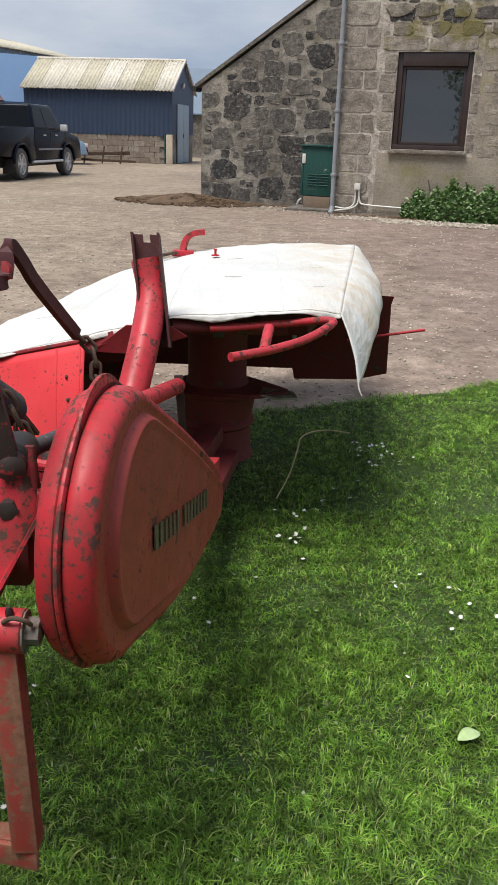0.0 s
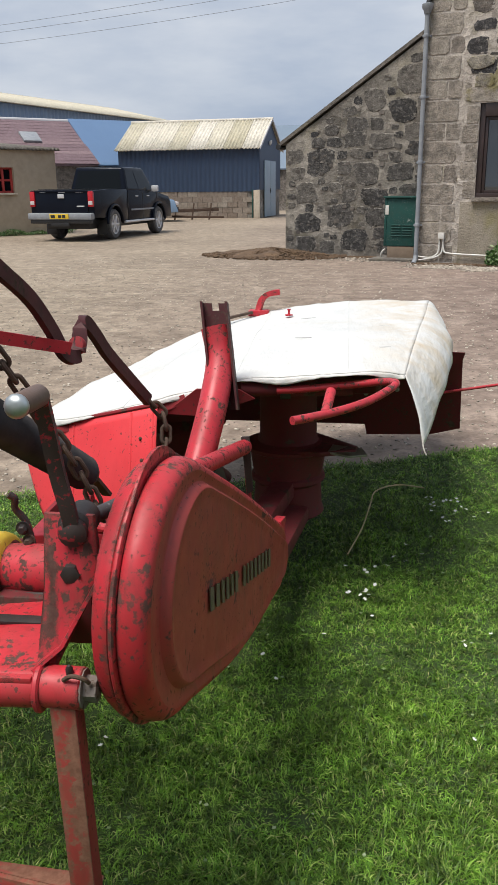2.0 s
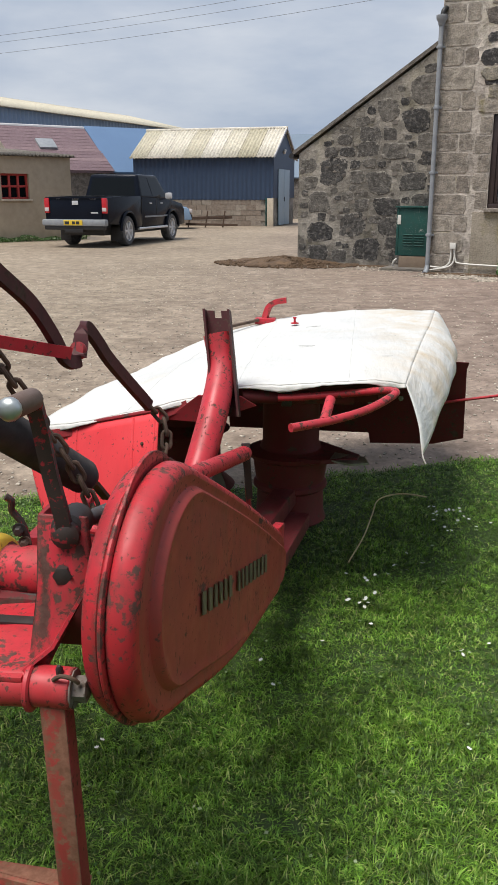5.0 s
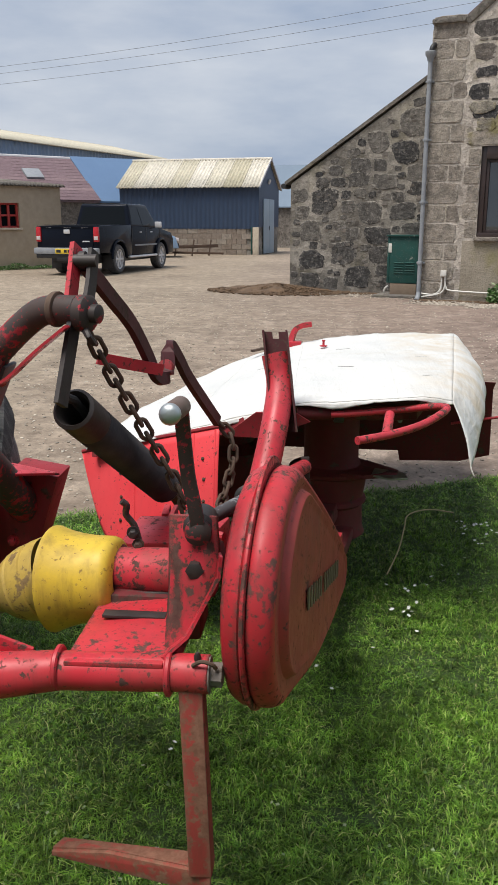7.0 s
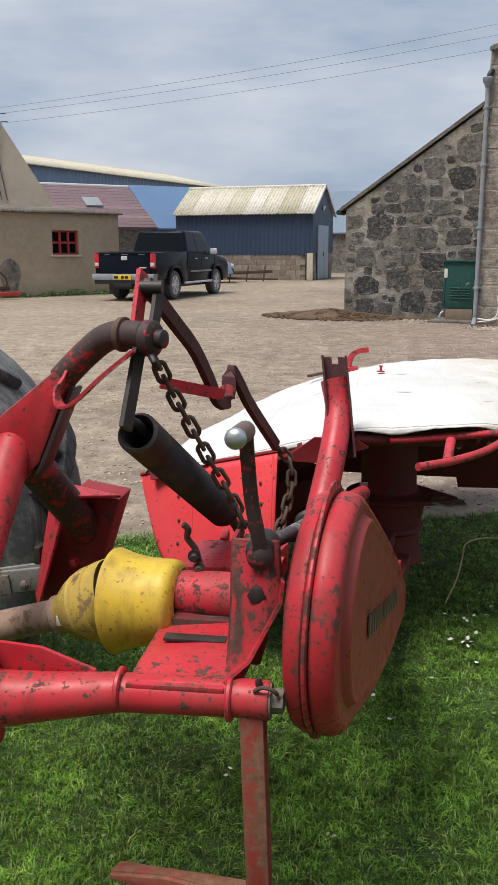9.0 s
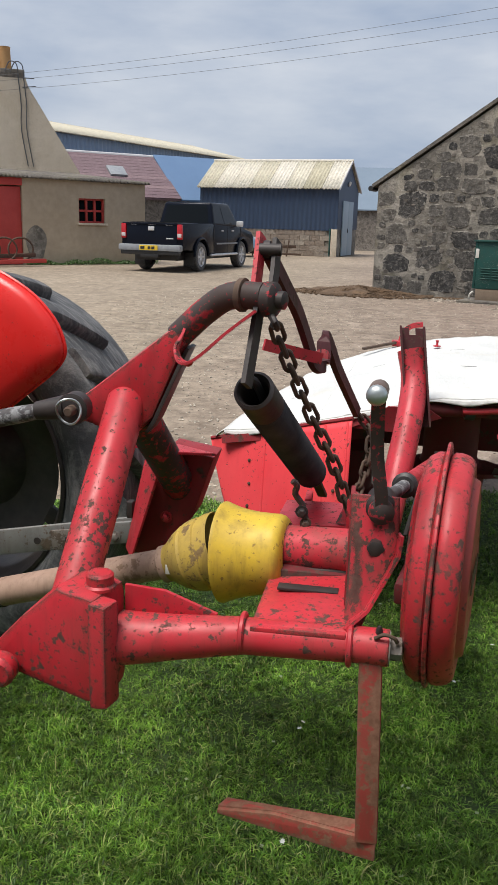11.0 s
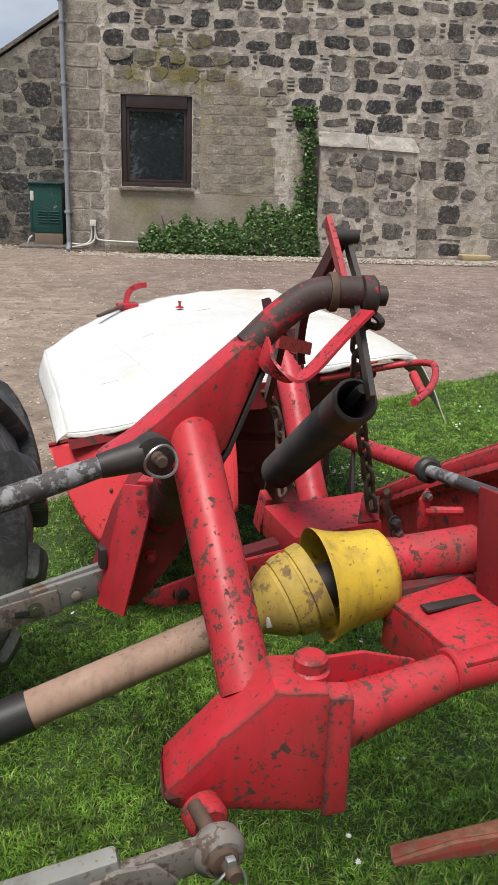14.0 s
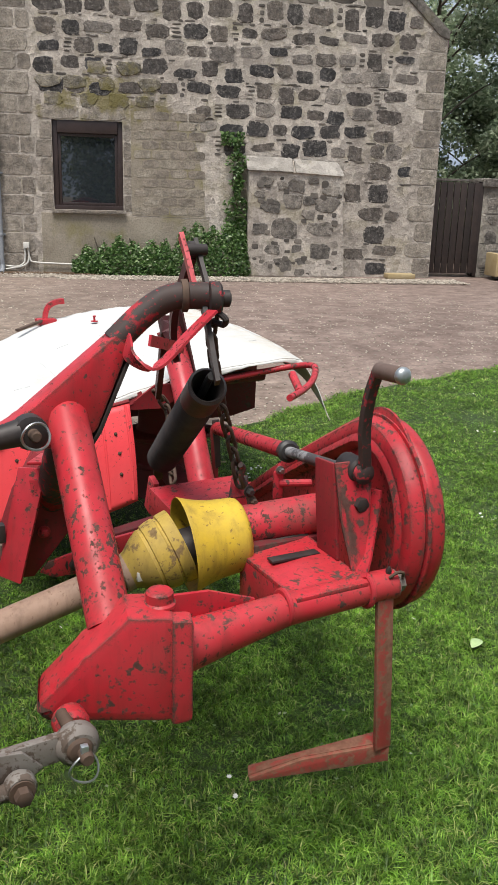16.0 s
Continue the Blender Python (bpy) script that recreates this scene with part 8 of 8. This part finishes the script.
def weeds():
    rng = np.random.default_rng(17)
    m = np.array(Matrix.Translation((-12.0, 19.9, 0)) @ Matrix.Rotation(math.atan2(4.7, 4.1), 4, "Z"))
    n = 2600
    x = rng.uniform(2.4, 6.6, n)
    h = (0.10 + 0.08 * np.sin(x * 5.1) * np.sin(x * 2.3)) * rng.random(n)
    q = np.c_[x, -0.03 - 0.30 * rng.random(n) ** 2, 0.01 + h, np.ones(n)] @ m.T
    v, f = leaf_cloud(q[:, :3], 0.030, rng)
    tagged(new("weeds", fast_mesh("weeds", v, f, M_IVY)), "low weeds and grass along the hut wall", "weeds", kind="stuff")


weeds()


def ivy():
    rng = np.random.default_rng(21)
    hm = np.array(HM)

    def place(pts):
        pts = np.asarray(pts)
        return (np.c_[pts, np.ones(len(pts))] @ hm.T)[:, :3]
    iv = thing("ivy", HM @ pose(2.7, -0.2, 0), "dense green ivy growing along and up the stone wall", "ivy")
    pts = []
    n = 9000
    u = rng.uniform(1.18, 4.30, n)
    top = np.interp(u, [1.18, 1.4, 1.9, 2.4, 2.9, 3.0, 3.4, 4.2, 4.3], [0.12, 0.34, 0.52, 0.47, 0.46, 0.68, 0.80, 0.80, 0.3]) + 0.06 * np.sin(u * 23) + 0.05 * np.sin(u * 9.7 + 1) + rng.normal(size=n) * 0.05
    depth = np.interp(u, [1.18, 1.8, 4.0, 4.3], [0.12, 0.48, 0.45, 0.2])
    z = top * rng.random(n) ** 0.75
    shellr = np.sqrt(np.clip(1 - (z / np.maximum(top, 0.05)) ** 2, 0.05, 1))
    y = -depth * shellr * (1 - 0.35 * rng.random(n) ** 2) - 0.03
    pts.append(np.c_[u, y, z])
    n = 1250
    z = rng.uniform(0.7, 2.32, n)
    half = np.interp(z, [0.7, 1.4, 2.0, 2.32], [0.22, 0.12, 0.09, 0.06]) + 0.06 * np.sin(z * 17) + 0.05 * np.sin(z * 7.3) + rng.normal(size=n) * 0.025
    cx = np.interp(z, [0.8, 1.6, 2.32], [4.02, 4.05, 4.0])
    pts.append(np.c_[cx + half * rng.uniform(-1, 1, n), -0.04 - 0.10 * rng.random(n), z])
    pts.append(np.c_[rng.uniform(3.75, 4.15, 260), -0.03 - 0.06 * rng.random(260), rng.uniform(2.2, 2.42, 260)])
    v, f = leaf_cloud(place(np.concatenate(pts)), 0.036, rng)
    ob = new("ivy_leaves", fast_mesh("ivy_leaves", v, f, M_IVY))
    ob.parent = iv
    ob.matrix_parent_inverse = iv.matrix_basis.inverted()
    tagged(ob, "dark glossy ivy leaves", kind="stuff")
    H4 = HM
    for k in range(5):
        x = 1.6 + 0.6 * k
        pp = [H4 @ V(x + 0.05 * math.sin(j), -0.06, 0.05 + 0.14 * j) for j in range(5 if k < 4 else 16)]
        part("stem", tube(B(), pp, 0.012, 6), M_BARK, iv)


ivy()


def tree(name, at, height, radius, material, label, seed, leaves=14000, size=0.09, trunk_h=0.3):
    rng = np.random.default_rng(seed)
    random.seed(seed)
    t = thing(name, Matrix.Translation(at), label, "tree", "", "", False)
    bm = B()
    top = V(0.2, 0.1, height * 0.75)
    tube(bm, curve_pts([(0, 0, -0.1), (0.05, 0.05, height * 0.25), (0.15, 0, height * 0.5), top], 4), [0.15 * (1 - 0.065 * k) for k in range(13)], 10)
    part("trunk", bm, M_BARK, t)
    centers = []
    bm = B()
    for k in range(38):
        z = height * random.uniform(trunk_h, 0.95)
        a = random.uniform(0, 2 * math.pi)
        r = radius * math.sqrt(max(0.08, 1 - ((z - height * 0.58) / (height * 0.48)) ** 2)) * random.uniform(0.45, 1.0)
        c = V(r * math.cos(a), r * math.sin(a), z)
        centers.append((c, radius * random.uniform(0.24, 0.42)))
        s = V(0.1, 0.05, max(0.4, z - r * 0.7))
        tube(bm, curve_pts([s, s.lerp(c, 0.5) + V(0, 0, 0.15), c], 3), [0.035, 0.03, 0.026, 0.022, 0.017, 0.012, 0.008], 6)
    part("branching", bm, M_BARK, t)
    per = leaves // len(centers)
    pts = []
    for c, r in centers:
        d = rng.normal(size=(per, 3))
        d /= np.linalg.norm(d, axis=1)[:, None]
        rr = r * rng.random(per) ** 0.42
        q = np.array(c) + d * rr[:, None] * (1, 1, 0.75)
        q += 0.10 * r * np.sin(q[:, [1, 2, 0]] * 9)
        pts.append(q)
    v, f = leaf_cloud(np.concatenate(pts), size, rng)
    ob = new("crown", fast_mesh("crown", v, f, material))
    ob.parent = t
    tagged(ob, kind="stuff")
    return t


def woods():
    def hp(x, y):
        return tuple(HM @ V(x, y, 0))
    tree("tree", hp(9.4, 5.5), 8.0, 2.7, M_LEAF_A, "tall grey-green leafy tree behind the garden wall", 1, 46000, 0.062, 0.14)
    tree("tree", hp(13.6, 4.0), 4.4, 2.1, M_LEAF_B, "yellow-green broadleaf tree behind the garden wall", 2, 30000, 0.062, 0.10)
    tree("tree", hp(8.6, 9.5), 7.5, 3.2, M_LEAF_A, "dense grey-green tree beyond the garden", 3, 30000, 0.085, 0.05)
    tree("tree", hp(13.0, 9.5), 4.6, 2.6, M_LEAF_A, "dense grey-green tree beyond the garden", 4, 30000, 0.085, 0.05)
    tree("tree", hp(11.4, 3.2), 3.4, 1.7, M_LEAF_A, "leafy shrub-like tree by the garden wall", 5, 18000, 0.055, 0.05)
    tree("tree", hp(18.5, 8.0), 5.0, 3.0, M_LEAF_A, "large tree at the end of the garden", 6, 14000, 0.12, 0.1)
    # two unseen trees added to block the low sky mirrored in the pickup
    tree("tree", (-19.0, -13.0, 0), 8.0, 4.0, M_LEAF_A, "unseen tall tree behind the camera, darkening reflections", 10, 7000, 0.17, 0.05)
    tree("tree", (17.0, -9.0, 0), 9.0, 4.0, M_LEAF_A, "unseen tall tree behind the camera, darkening reflections", 11, 7000, 0.17, 0.05)
    # unseen trees for the dark reflection in the house window
    tree("tree", (-4.6, -11.0, 0), 9.0, 3.6, M_LEAF_A, "unseen tall tree behind the camera, darkening reflections", 7, 9000, 0.15, 0.12)
    tree("tree", (2.5, -13.0, 0), 9.5, 4.0, M_LEAF_A, "unseen tall tree behind the camera, darkening reflections", 8, 9000, 0.15, 0.1)
    tree("tree", (9.5, -11.0, 0), 9.0, 4.0, M_LEAF_B, "unseen tall tree behind the camera, darkening reflections", 9, 9000, 0.15, 0.1)


woods()


# ---- stones and blocks of the walls ----
def stone_shapes(n, seed, rough=1.0):
    """Split faces: an angular outline, a flat tilted front and a broken arris."""
    rng = random.Random(seed)
    out = []
    for k in range(n):
        bm = B()
        m = rng.choice((10, 11, 12, 13)) if rough > 0.5 else 16
        spin = rng.uniform(0, 6.28)
        back, front = [], []
        tx, tz = rng.uniform(-0.5, 0.5) * rough, rng.uniform(-0.6, 0.6) * rough
        # one or two knocked-off corners
        chip = [(rng.uniform(0, 6.28), rng.uniform(0.12, 0.30)) for _ in range(rng.choice((0, 1, 1, 2)))] if rough > 0.5 else []
        for j in range(m):
            a = spin + 2 * math.pi * (j + rng.uniform(-0.3, 0.3) * rough) / m
            c, s = math.cos(a), math.sin(a)
            p = rng.choice((5.0, 7.0, 10.0)) if rough > 0.5 else 14.0
            r = (abs(c) ** p + abs(s) ** p) ** (-1 / p) * rng.uniform(0.90 if rough > 0.5 else 0.98, 1.06 if rough > 0.5 else 1.01)
            for ca, cd in chip:
                r *= 1 - cd * max(0.0, math.cos(a - ca)) ** 6
            x, z = 0.5 * r * c, 0.5 * r * s
            back.append(bm.verts.new((x, 0.0, z)))
            sh = rng.uniform(0.86, 0.97) if rough > 0.5 else 0.96
            front.append(bm.verts.new((x * sh, -1.0 + tx * x + tz * z + rng.uniform(-0.2, 0.2) * rough, z * sh)))
        for j in range(m):
            q = (j + 1) % m
            bm.faces.new((back[j], back[q], front[q], front[j]))
        cc = bm.verts.new((rng.uniform(-0.2, 0.2), -1.0 - 0.3 * rng.random() * rough, rng.uniform(-0.2, 0.2)))
        for j in range(m):
            bm.faces.new((front[j], front[(j + 1) % m], cc))
        bmesh.ops.recalc_face_normals(bm, faces=bm.faces)
        me = bpy.data.meshes.new("stone")
        bm.to_mesh(me)
        bm.free()
        finish(me, 0)
        out.append(me)
    return out


def courses(rng, x0, x1, z0, z1, hs, ws, inside, gap=0.03):
    """Rubble brought to rough courses as (x, z, width, height), with flat pinnings in the wide joints."""
    big, small = [], []
    z = z0
    while z < z1:
        h = rng.uniform(*hs)
        x = x0 + rng.uniform(0, 0.12)
        while x < x1:
            w = rng.uniform(*ws)
            hh = h * (rng.uniform(0.82, 1.12) if rng.random() < 0.7 else rng.uniform(0.5, 0.8))
            g = gap * rng.uniform(0.4, 1.7)
            if rng.random() < 0.12:
                # a stack of flat pinnings
                k = rng.choice((3, 4))
                pw = rng.uniform(0.09, 0.17)
                for i in range(k):
                    c = (x + pw / 2 + rng.uniform(-0.02, 0.02), z + h * (i + 0.5) / k, pw * rng.uniform(0.6, 1.1), (h / k - 0.02) * rng.uniform(0.45, 1.0))
                    if inside(c):
                        small.append(c)
                x += pw + g * 0.6
                continue
            c = (x + w / 2, z + h / 2 + rng.uniform(-0.05, 0.05), w, hh)
            if inside(c):
                big.append(c)
                for _ in range(rng.choice((0, 1, 1, 2))):
                    small.append((x + w * rng.uniform(0.0, 1.1), z - gap * rng.uniform(0.3, 0.7), rng.uniform(0.06, 0.20), rng.uniform(0.02, 0.045)))
            x += w + g
        z += h + gap
    return big, [c for c in small if inside(c)]


def random_rubble(rng, x0, x1, z0, z1, sizes, inside, gap=0.02):
    """Uncoursed rubble: large stones first, smaller ones into what is left."""
    out = []
    for lo, hi, tries in sizes:
        for _ in range(tries):
            w = rng.uniform(lo, hi)
            h = w * rng.uniform(0.55, 0.95)
            c = (rng.uniform(x0, x1), rng.uniform(z0, z1), w, h)
            if not inside(c):
                continue
            if all(abs(c[0] - o[0]) > (w + o[2]) * 0.46 + gap or abs(c[1] - o[1]) > (h + o[3]) * 0.46 + gap for o in out):
                out.append(c)
    return out


def lay(parent, m, shapes, material, spots, seed, depth, name="stone", tilt=3, cap=300):
    rng = random.Random(seed)
    for me in shapes:
        if not me.materials:
            me.materials.append(material)
    for x, z, w, h in spots[:cap]:
        ob = new(name, rng.choice(shapes))
        ob.parent = parent
        ob.matrix_basis = m @ Matrix.Translation((x, 0.002, z)) @ Matrix.Rotation(radians(rng.uniform(-tilt, tilt)), 4, "Y") @ Matrix.Diagonal((w, depth * rng.uniform(0.6, 1.25), h, 1))


def joined(parent, m, shapes, material, spots, seed, depth, name, label):
    rng = random.Random(seed)
    vs, fs = [], []
    for x, z, w, h in spots:
        me = rng.choice(shapes)
        n = len(vs)
        d = depth * rng.uniform(0.5, 1.2)
        vs += [tuple(m @ V(x + v.co.x * w, v.co.y * d + 0.002, z + v.co.z * h)) for v in me.vertices]
        fs += [tuple(n + i for i in p.vertices) for p in me.polygons]
    ob = stuff(name, vs, fs, material, label, "", parent)
    return ob


M_PATCH = stone_mat("patching blocks", [(0.0, (0.21, 0.18, 0.145)), (0.5, (0.28, 0.24, 0.195)), (1.0, (0.34, 0.30, 0.24))], 0.9, 0.6)
M_PIN = plain("pinning stones", (0.05, 0.045, 0.042), (0.19, 0.165, 0.14), 3, 0.85, island=0.5, world_space=True)


def house_stones():
    rng = random.Random(31)

    def gable_top(x):
        return min(4.42 + (x - 0.5) * 0.81 if x > 0.5 else 4.40, 4.16 + (7.69 - x) * 0.83)

    def inside(c):
        x, z, w, h = c
        if z + h / 2 > gable_top(x - w / 2) - 0.12 or z + h / 2 > gable_top(x + w / 2) - 0.12:
            return False
        if x - w / 2 < 0.62 or x + w / 2 > 7.24:
            return False
        if WX0 - 0.24 < x + w / 2 and x - w / 2 < WX1 + 0.16 and z - h / 2 < WZ1 + 0.26:
            return False
        if x - w / 2 < 3.60 and z - h / 2 < 0.98:
            return False
        if x - w / 2 < 3.5 and z - h / 2 < 2.05 and x > WX1:
            return False
        if x - w / 2 < 3.05 + (2.9 - z) * 0.2 and z - h / 2 < 2.82 and x > WX1:
            return False
        if 4.1 < x + w / 2 and x - w / 2 < 5.98 and z - h / 2 < 1.98:
            return False
        return z - h / 2 > 0.03
    big, small = courses(rng, 0.6, 7.3, 0.06, 7.2, (0.23, 0.34), (0.26, 0.50), inside, 0.050)
    low = [c for c in big if c[1] < 4.6]
    rest = low[300:] + [c for c in big if c[1] >= 4.6]
    shapes = stone_shapes(26, 7)
    rng.shuffle(low)
    lay(gable, Matrix.Identity(4), shapes, M_RUBBLE, low, 4, 0.009, "stone", 7)
    joined(gable, Matrix.Identity(4), shapes, M_PIN, small + low[300:] + [c for c in big if c[1] >= 4.6], 5, 0.010, "pinning_rubble", "small flat pinning stones in the joints")
    # dressed stones at the corners and round the window
    q = stone_shapes(10, 12, 0.4)
    spots = []
    z, k = 0.02, 0
    while z < 4.25:
        h = (0.30, 0.36, 0.28, 0.34)[k % 4]
        w = 0.56 if k % 2 else 0.36
        spots.append((w / 2 + 0.005, z + h / 2, w, h - 0.018))
        if k % 2 == 0 and z < 4.0:
            spots.append((0.36 + 0.13, z + h / 2, 0.22, h - 0.03))
        z += h
        k += 1
    z, k = 0.02, 0
    while z < 4.0:
        h = (0.34, 0.28, 0.36, 0.30)[k % 4]
        w = 0.50 if k % 2 else 0.34
        spots.append((7.685 - w / 2, z + h / 2, w, h - 0.018))
        z += h
        k += 1
    z, k = WZ0 - 0.02, 0
    while z < WZ1 - 0.05:
        h = (WZ1 - WZ0) / 5
        w = 0.26 if k % 2 else 0.20
        spots.append((WX0 - w / 2 - 0.005, z + h / 2, w, h - 0.016))
        spots.append((WX1 + 0.075, z + h / 2, 0.13, h - 0.016))
        z += h
        k += 1
    spots += [(WX0 + 0.10, WZ1 + 0.13, 0.70, 0.23), (WX0 + 0.85, WZ1 + 0.13, 0.74, 0.23)]
    lay(gable, Matrix.Identity(4), q, M_QUOIN, spots, 6, 0.012, "quoin", 0.4)
    # faint blocks showing through the patching
    pb = []
    z, k = 1.0, 0
    while z < 2.7:
        h = 0.155
        x = WX1 + 0.18 + (0.14 if k % 2 else 0.0)
        while x < 3.22:
            pb.append((x + 0.15, z + h / 2, 0.29, h - 0.02))
            x += 0.31
        z += h
        k += 1
    lay(gable, pose(0, -0.006, 0), stone_shapes(6, 15, 0.2), M_PATCH, pb, 8, 0.009, "patch_block", 1.2)
    # lichened stones over the window
    lic = []
    for z, xs_ in ((2.84, (0.95, 1.55, 2.0, 2.5)), (3.10, (0.8, 1.3, 1.85, 2.45)), (3.34, (1.6, 2.2))):
        for x in xs_:
            lic.append((x + rng.uniform(-0.08, 0.08), z, rng.uniform(0.28, 0.46), rng.uniform(0.18, 0.25)))
    lay(gable, pose(0, -0.006, 0), stone_shapes(8, 33), M_LICHEN, lic, 14, 0.014, "stone", 6)
    # buttress stones
    def ins(c):
        return 4.28 < c[0] - c[2] / 2 and c[0] + c[2] / 2 < 5.90 and c[1] + c[3] / 2 < 1.72
    big = random_rubble(rng, 4.26, 5.95, 0.05, 1.75, ((0.32, 0.5, 300), (0.18, 0.32, 500)), ins, 0.015)
    small = random_rubble(rng, 4.26, 5.95, 0.05, 1.75, ((0.07, 0.14, 90),), ins, 0.02)
    lay(gable, pose(0, -0.232, 0), stone_shapes(10, 17), M_GARDEN_STONE, big, 9, 0.010, "stone", 6)
    joined(gable, pose(0, -0.232, 0), shapes, M_PIN, small, 10, 0.010, "pinning_rubble", "small flat pinning stones in the buttress")


house_stones()


def other_stones():
    rng = random.Random(41)

    def ins(c):
        x, z, w, h = c
        top = 3.86 - (1.4 - x) * (1.84 / 2.8) - (w / 2) * 0.66 - 0.04
        return x - w / 2 > -1.39 and x + w / 2 < 1.34 and z + h / 2 < top and z - h / 2 > 0.02
    big = random_rubble(rng, -1.38, 1.4, 0.04, 3.8, ((0.40, 0.58, 600), (0.26, 0.40, 2500), (0.14, 0.26, 3500)), ins, 0.002)
    small = random_rubble(rng, -1.38, 1.4, 0.04, 3.8, ((0.06, 0.12, 130),), ins, 0.02)
    lay(lean_wall, Matrix.Identity(4), stone_shapes(20, 23), M_RUBBLE_DARK, big, 11, 0.009, "stone", 8)
    joined(lean_wall, Matrix.Identity(4), stone_shapes(6, 24), M_PIN, small, 12, 0.010, "pinning_rubble", "small flat pinning stones")

    def ing(c):
        return 0.02 < c[0] - c[2] / 2 and c[0] + c[2] / 2 < 6.9 and c[1] + c[3] / 2 < 1.60 - 0.02 * min(c[0], 3) and c[1] - c[3] / 2 > 0.02
    big, small = courses(rng, 0.03, 4.6, 0.03, 1.62, (0.14, 0.28), (0.18, 0.42), ing)
    lay(garden_w, Matrix.Identity(4), stone_shapes(14, 27), M_GARDEN_STONE, big, 13, 0.009, "stone", 6)
    joined(garden_w, Matrix.Identity(4), stone_shapes(6, 28), M_PIN, small, 14, 0.010, "pinning_rubble", "small flat pinning stones")
    # concrete blocks under the shed's cladding
    bm = B()
    block(bm, (0, 0, 0), (0.43, 0.05, 0.205), None, 0.008)
    me = bpy.data.meshes.new("block")
    bm.to_mesh(me)
    bm.free()
    me.materials.append(M_BLOCK)
    for r in range(5):
        for k in range(14):
            x = -6.25 + 0.22 + 0.44 * k + (0.22 if r % 2 else 0.0)
            if x > -0.45:
                continue
            ob = new("block", me)
            ob.parent = shed
            ob.matrix_basis = Matrix.Translation((x, 0.022, 0.11 + 0.215 * r))
    # slates, in a few strong courses
    return None


other_stones()
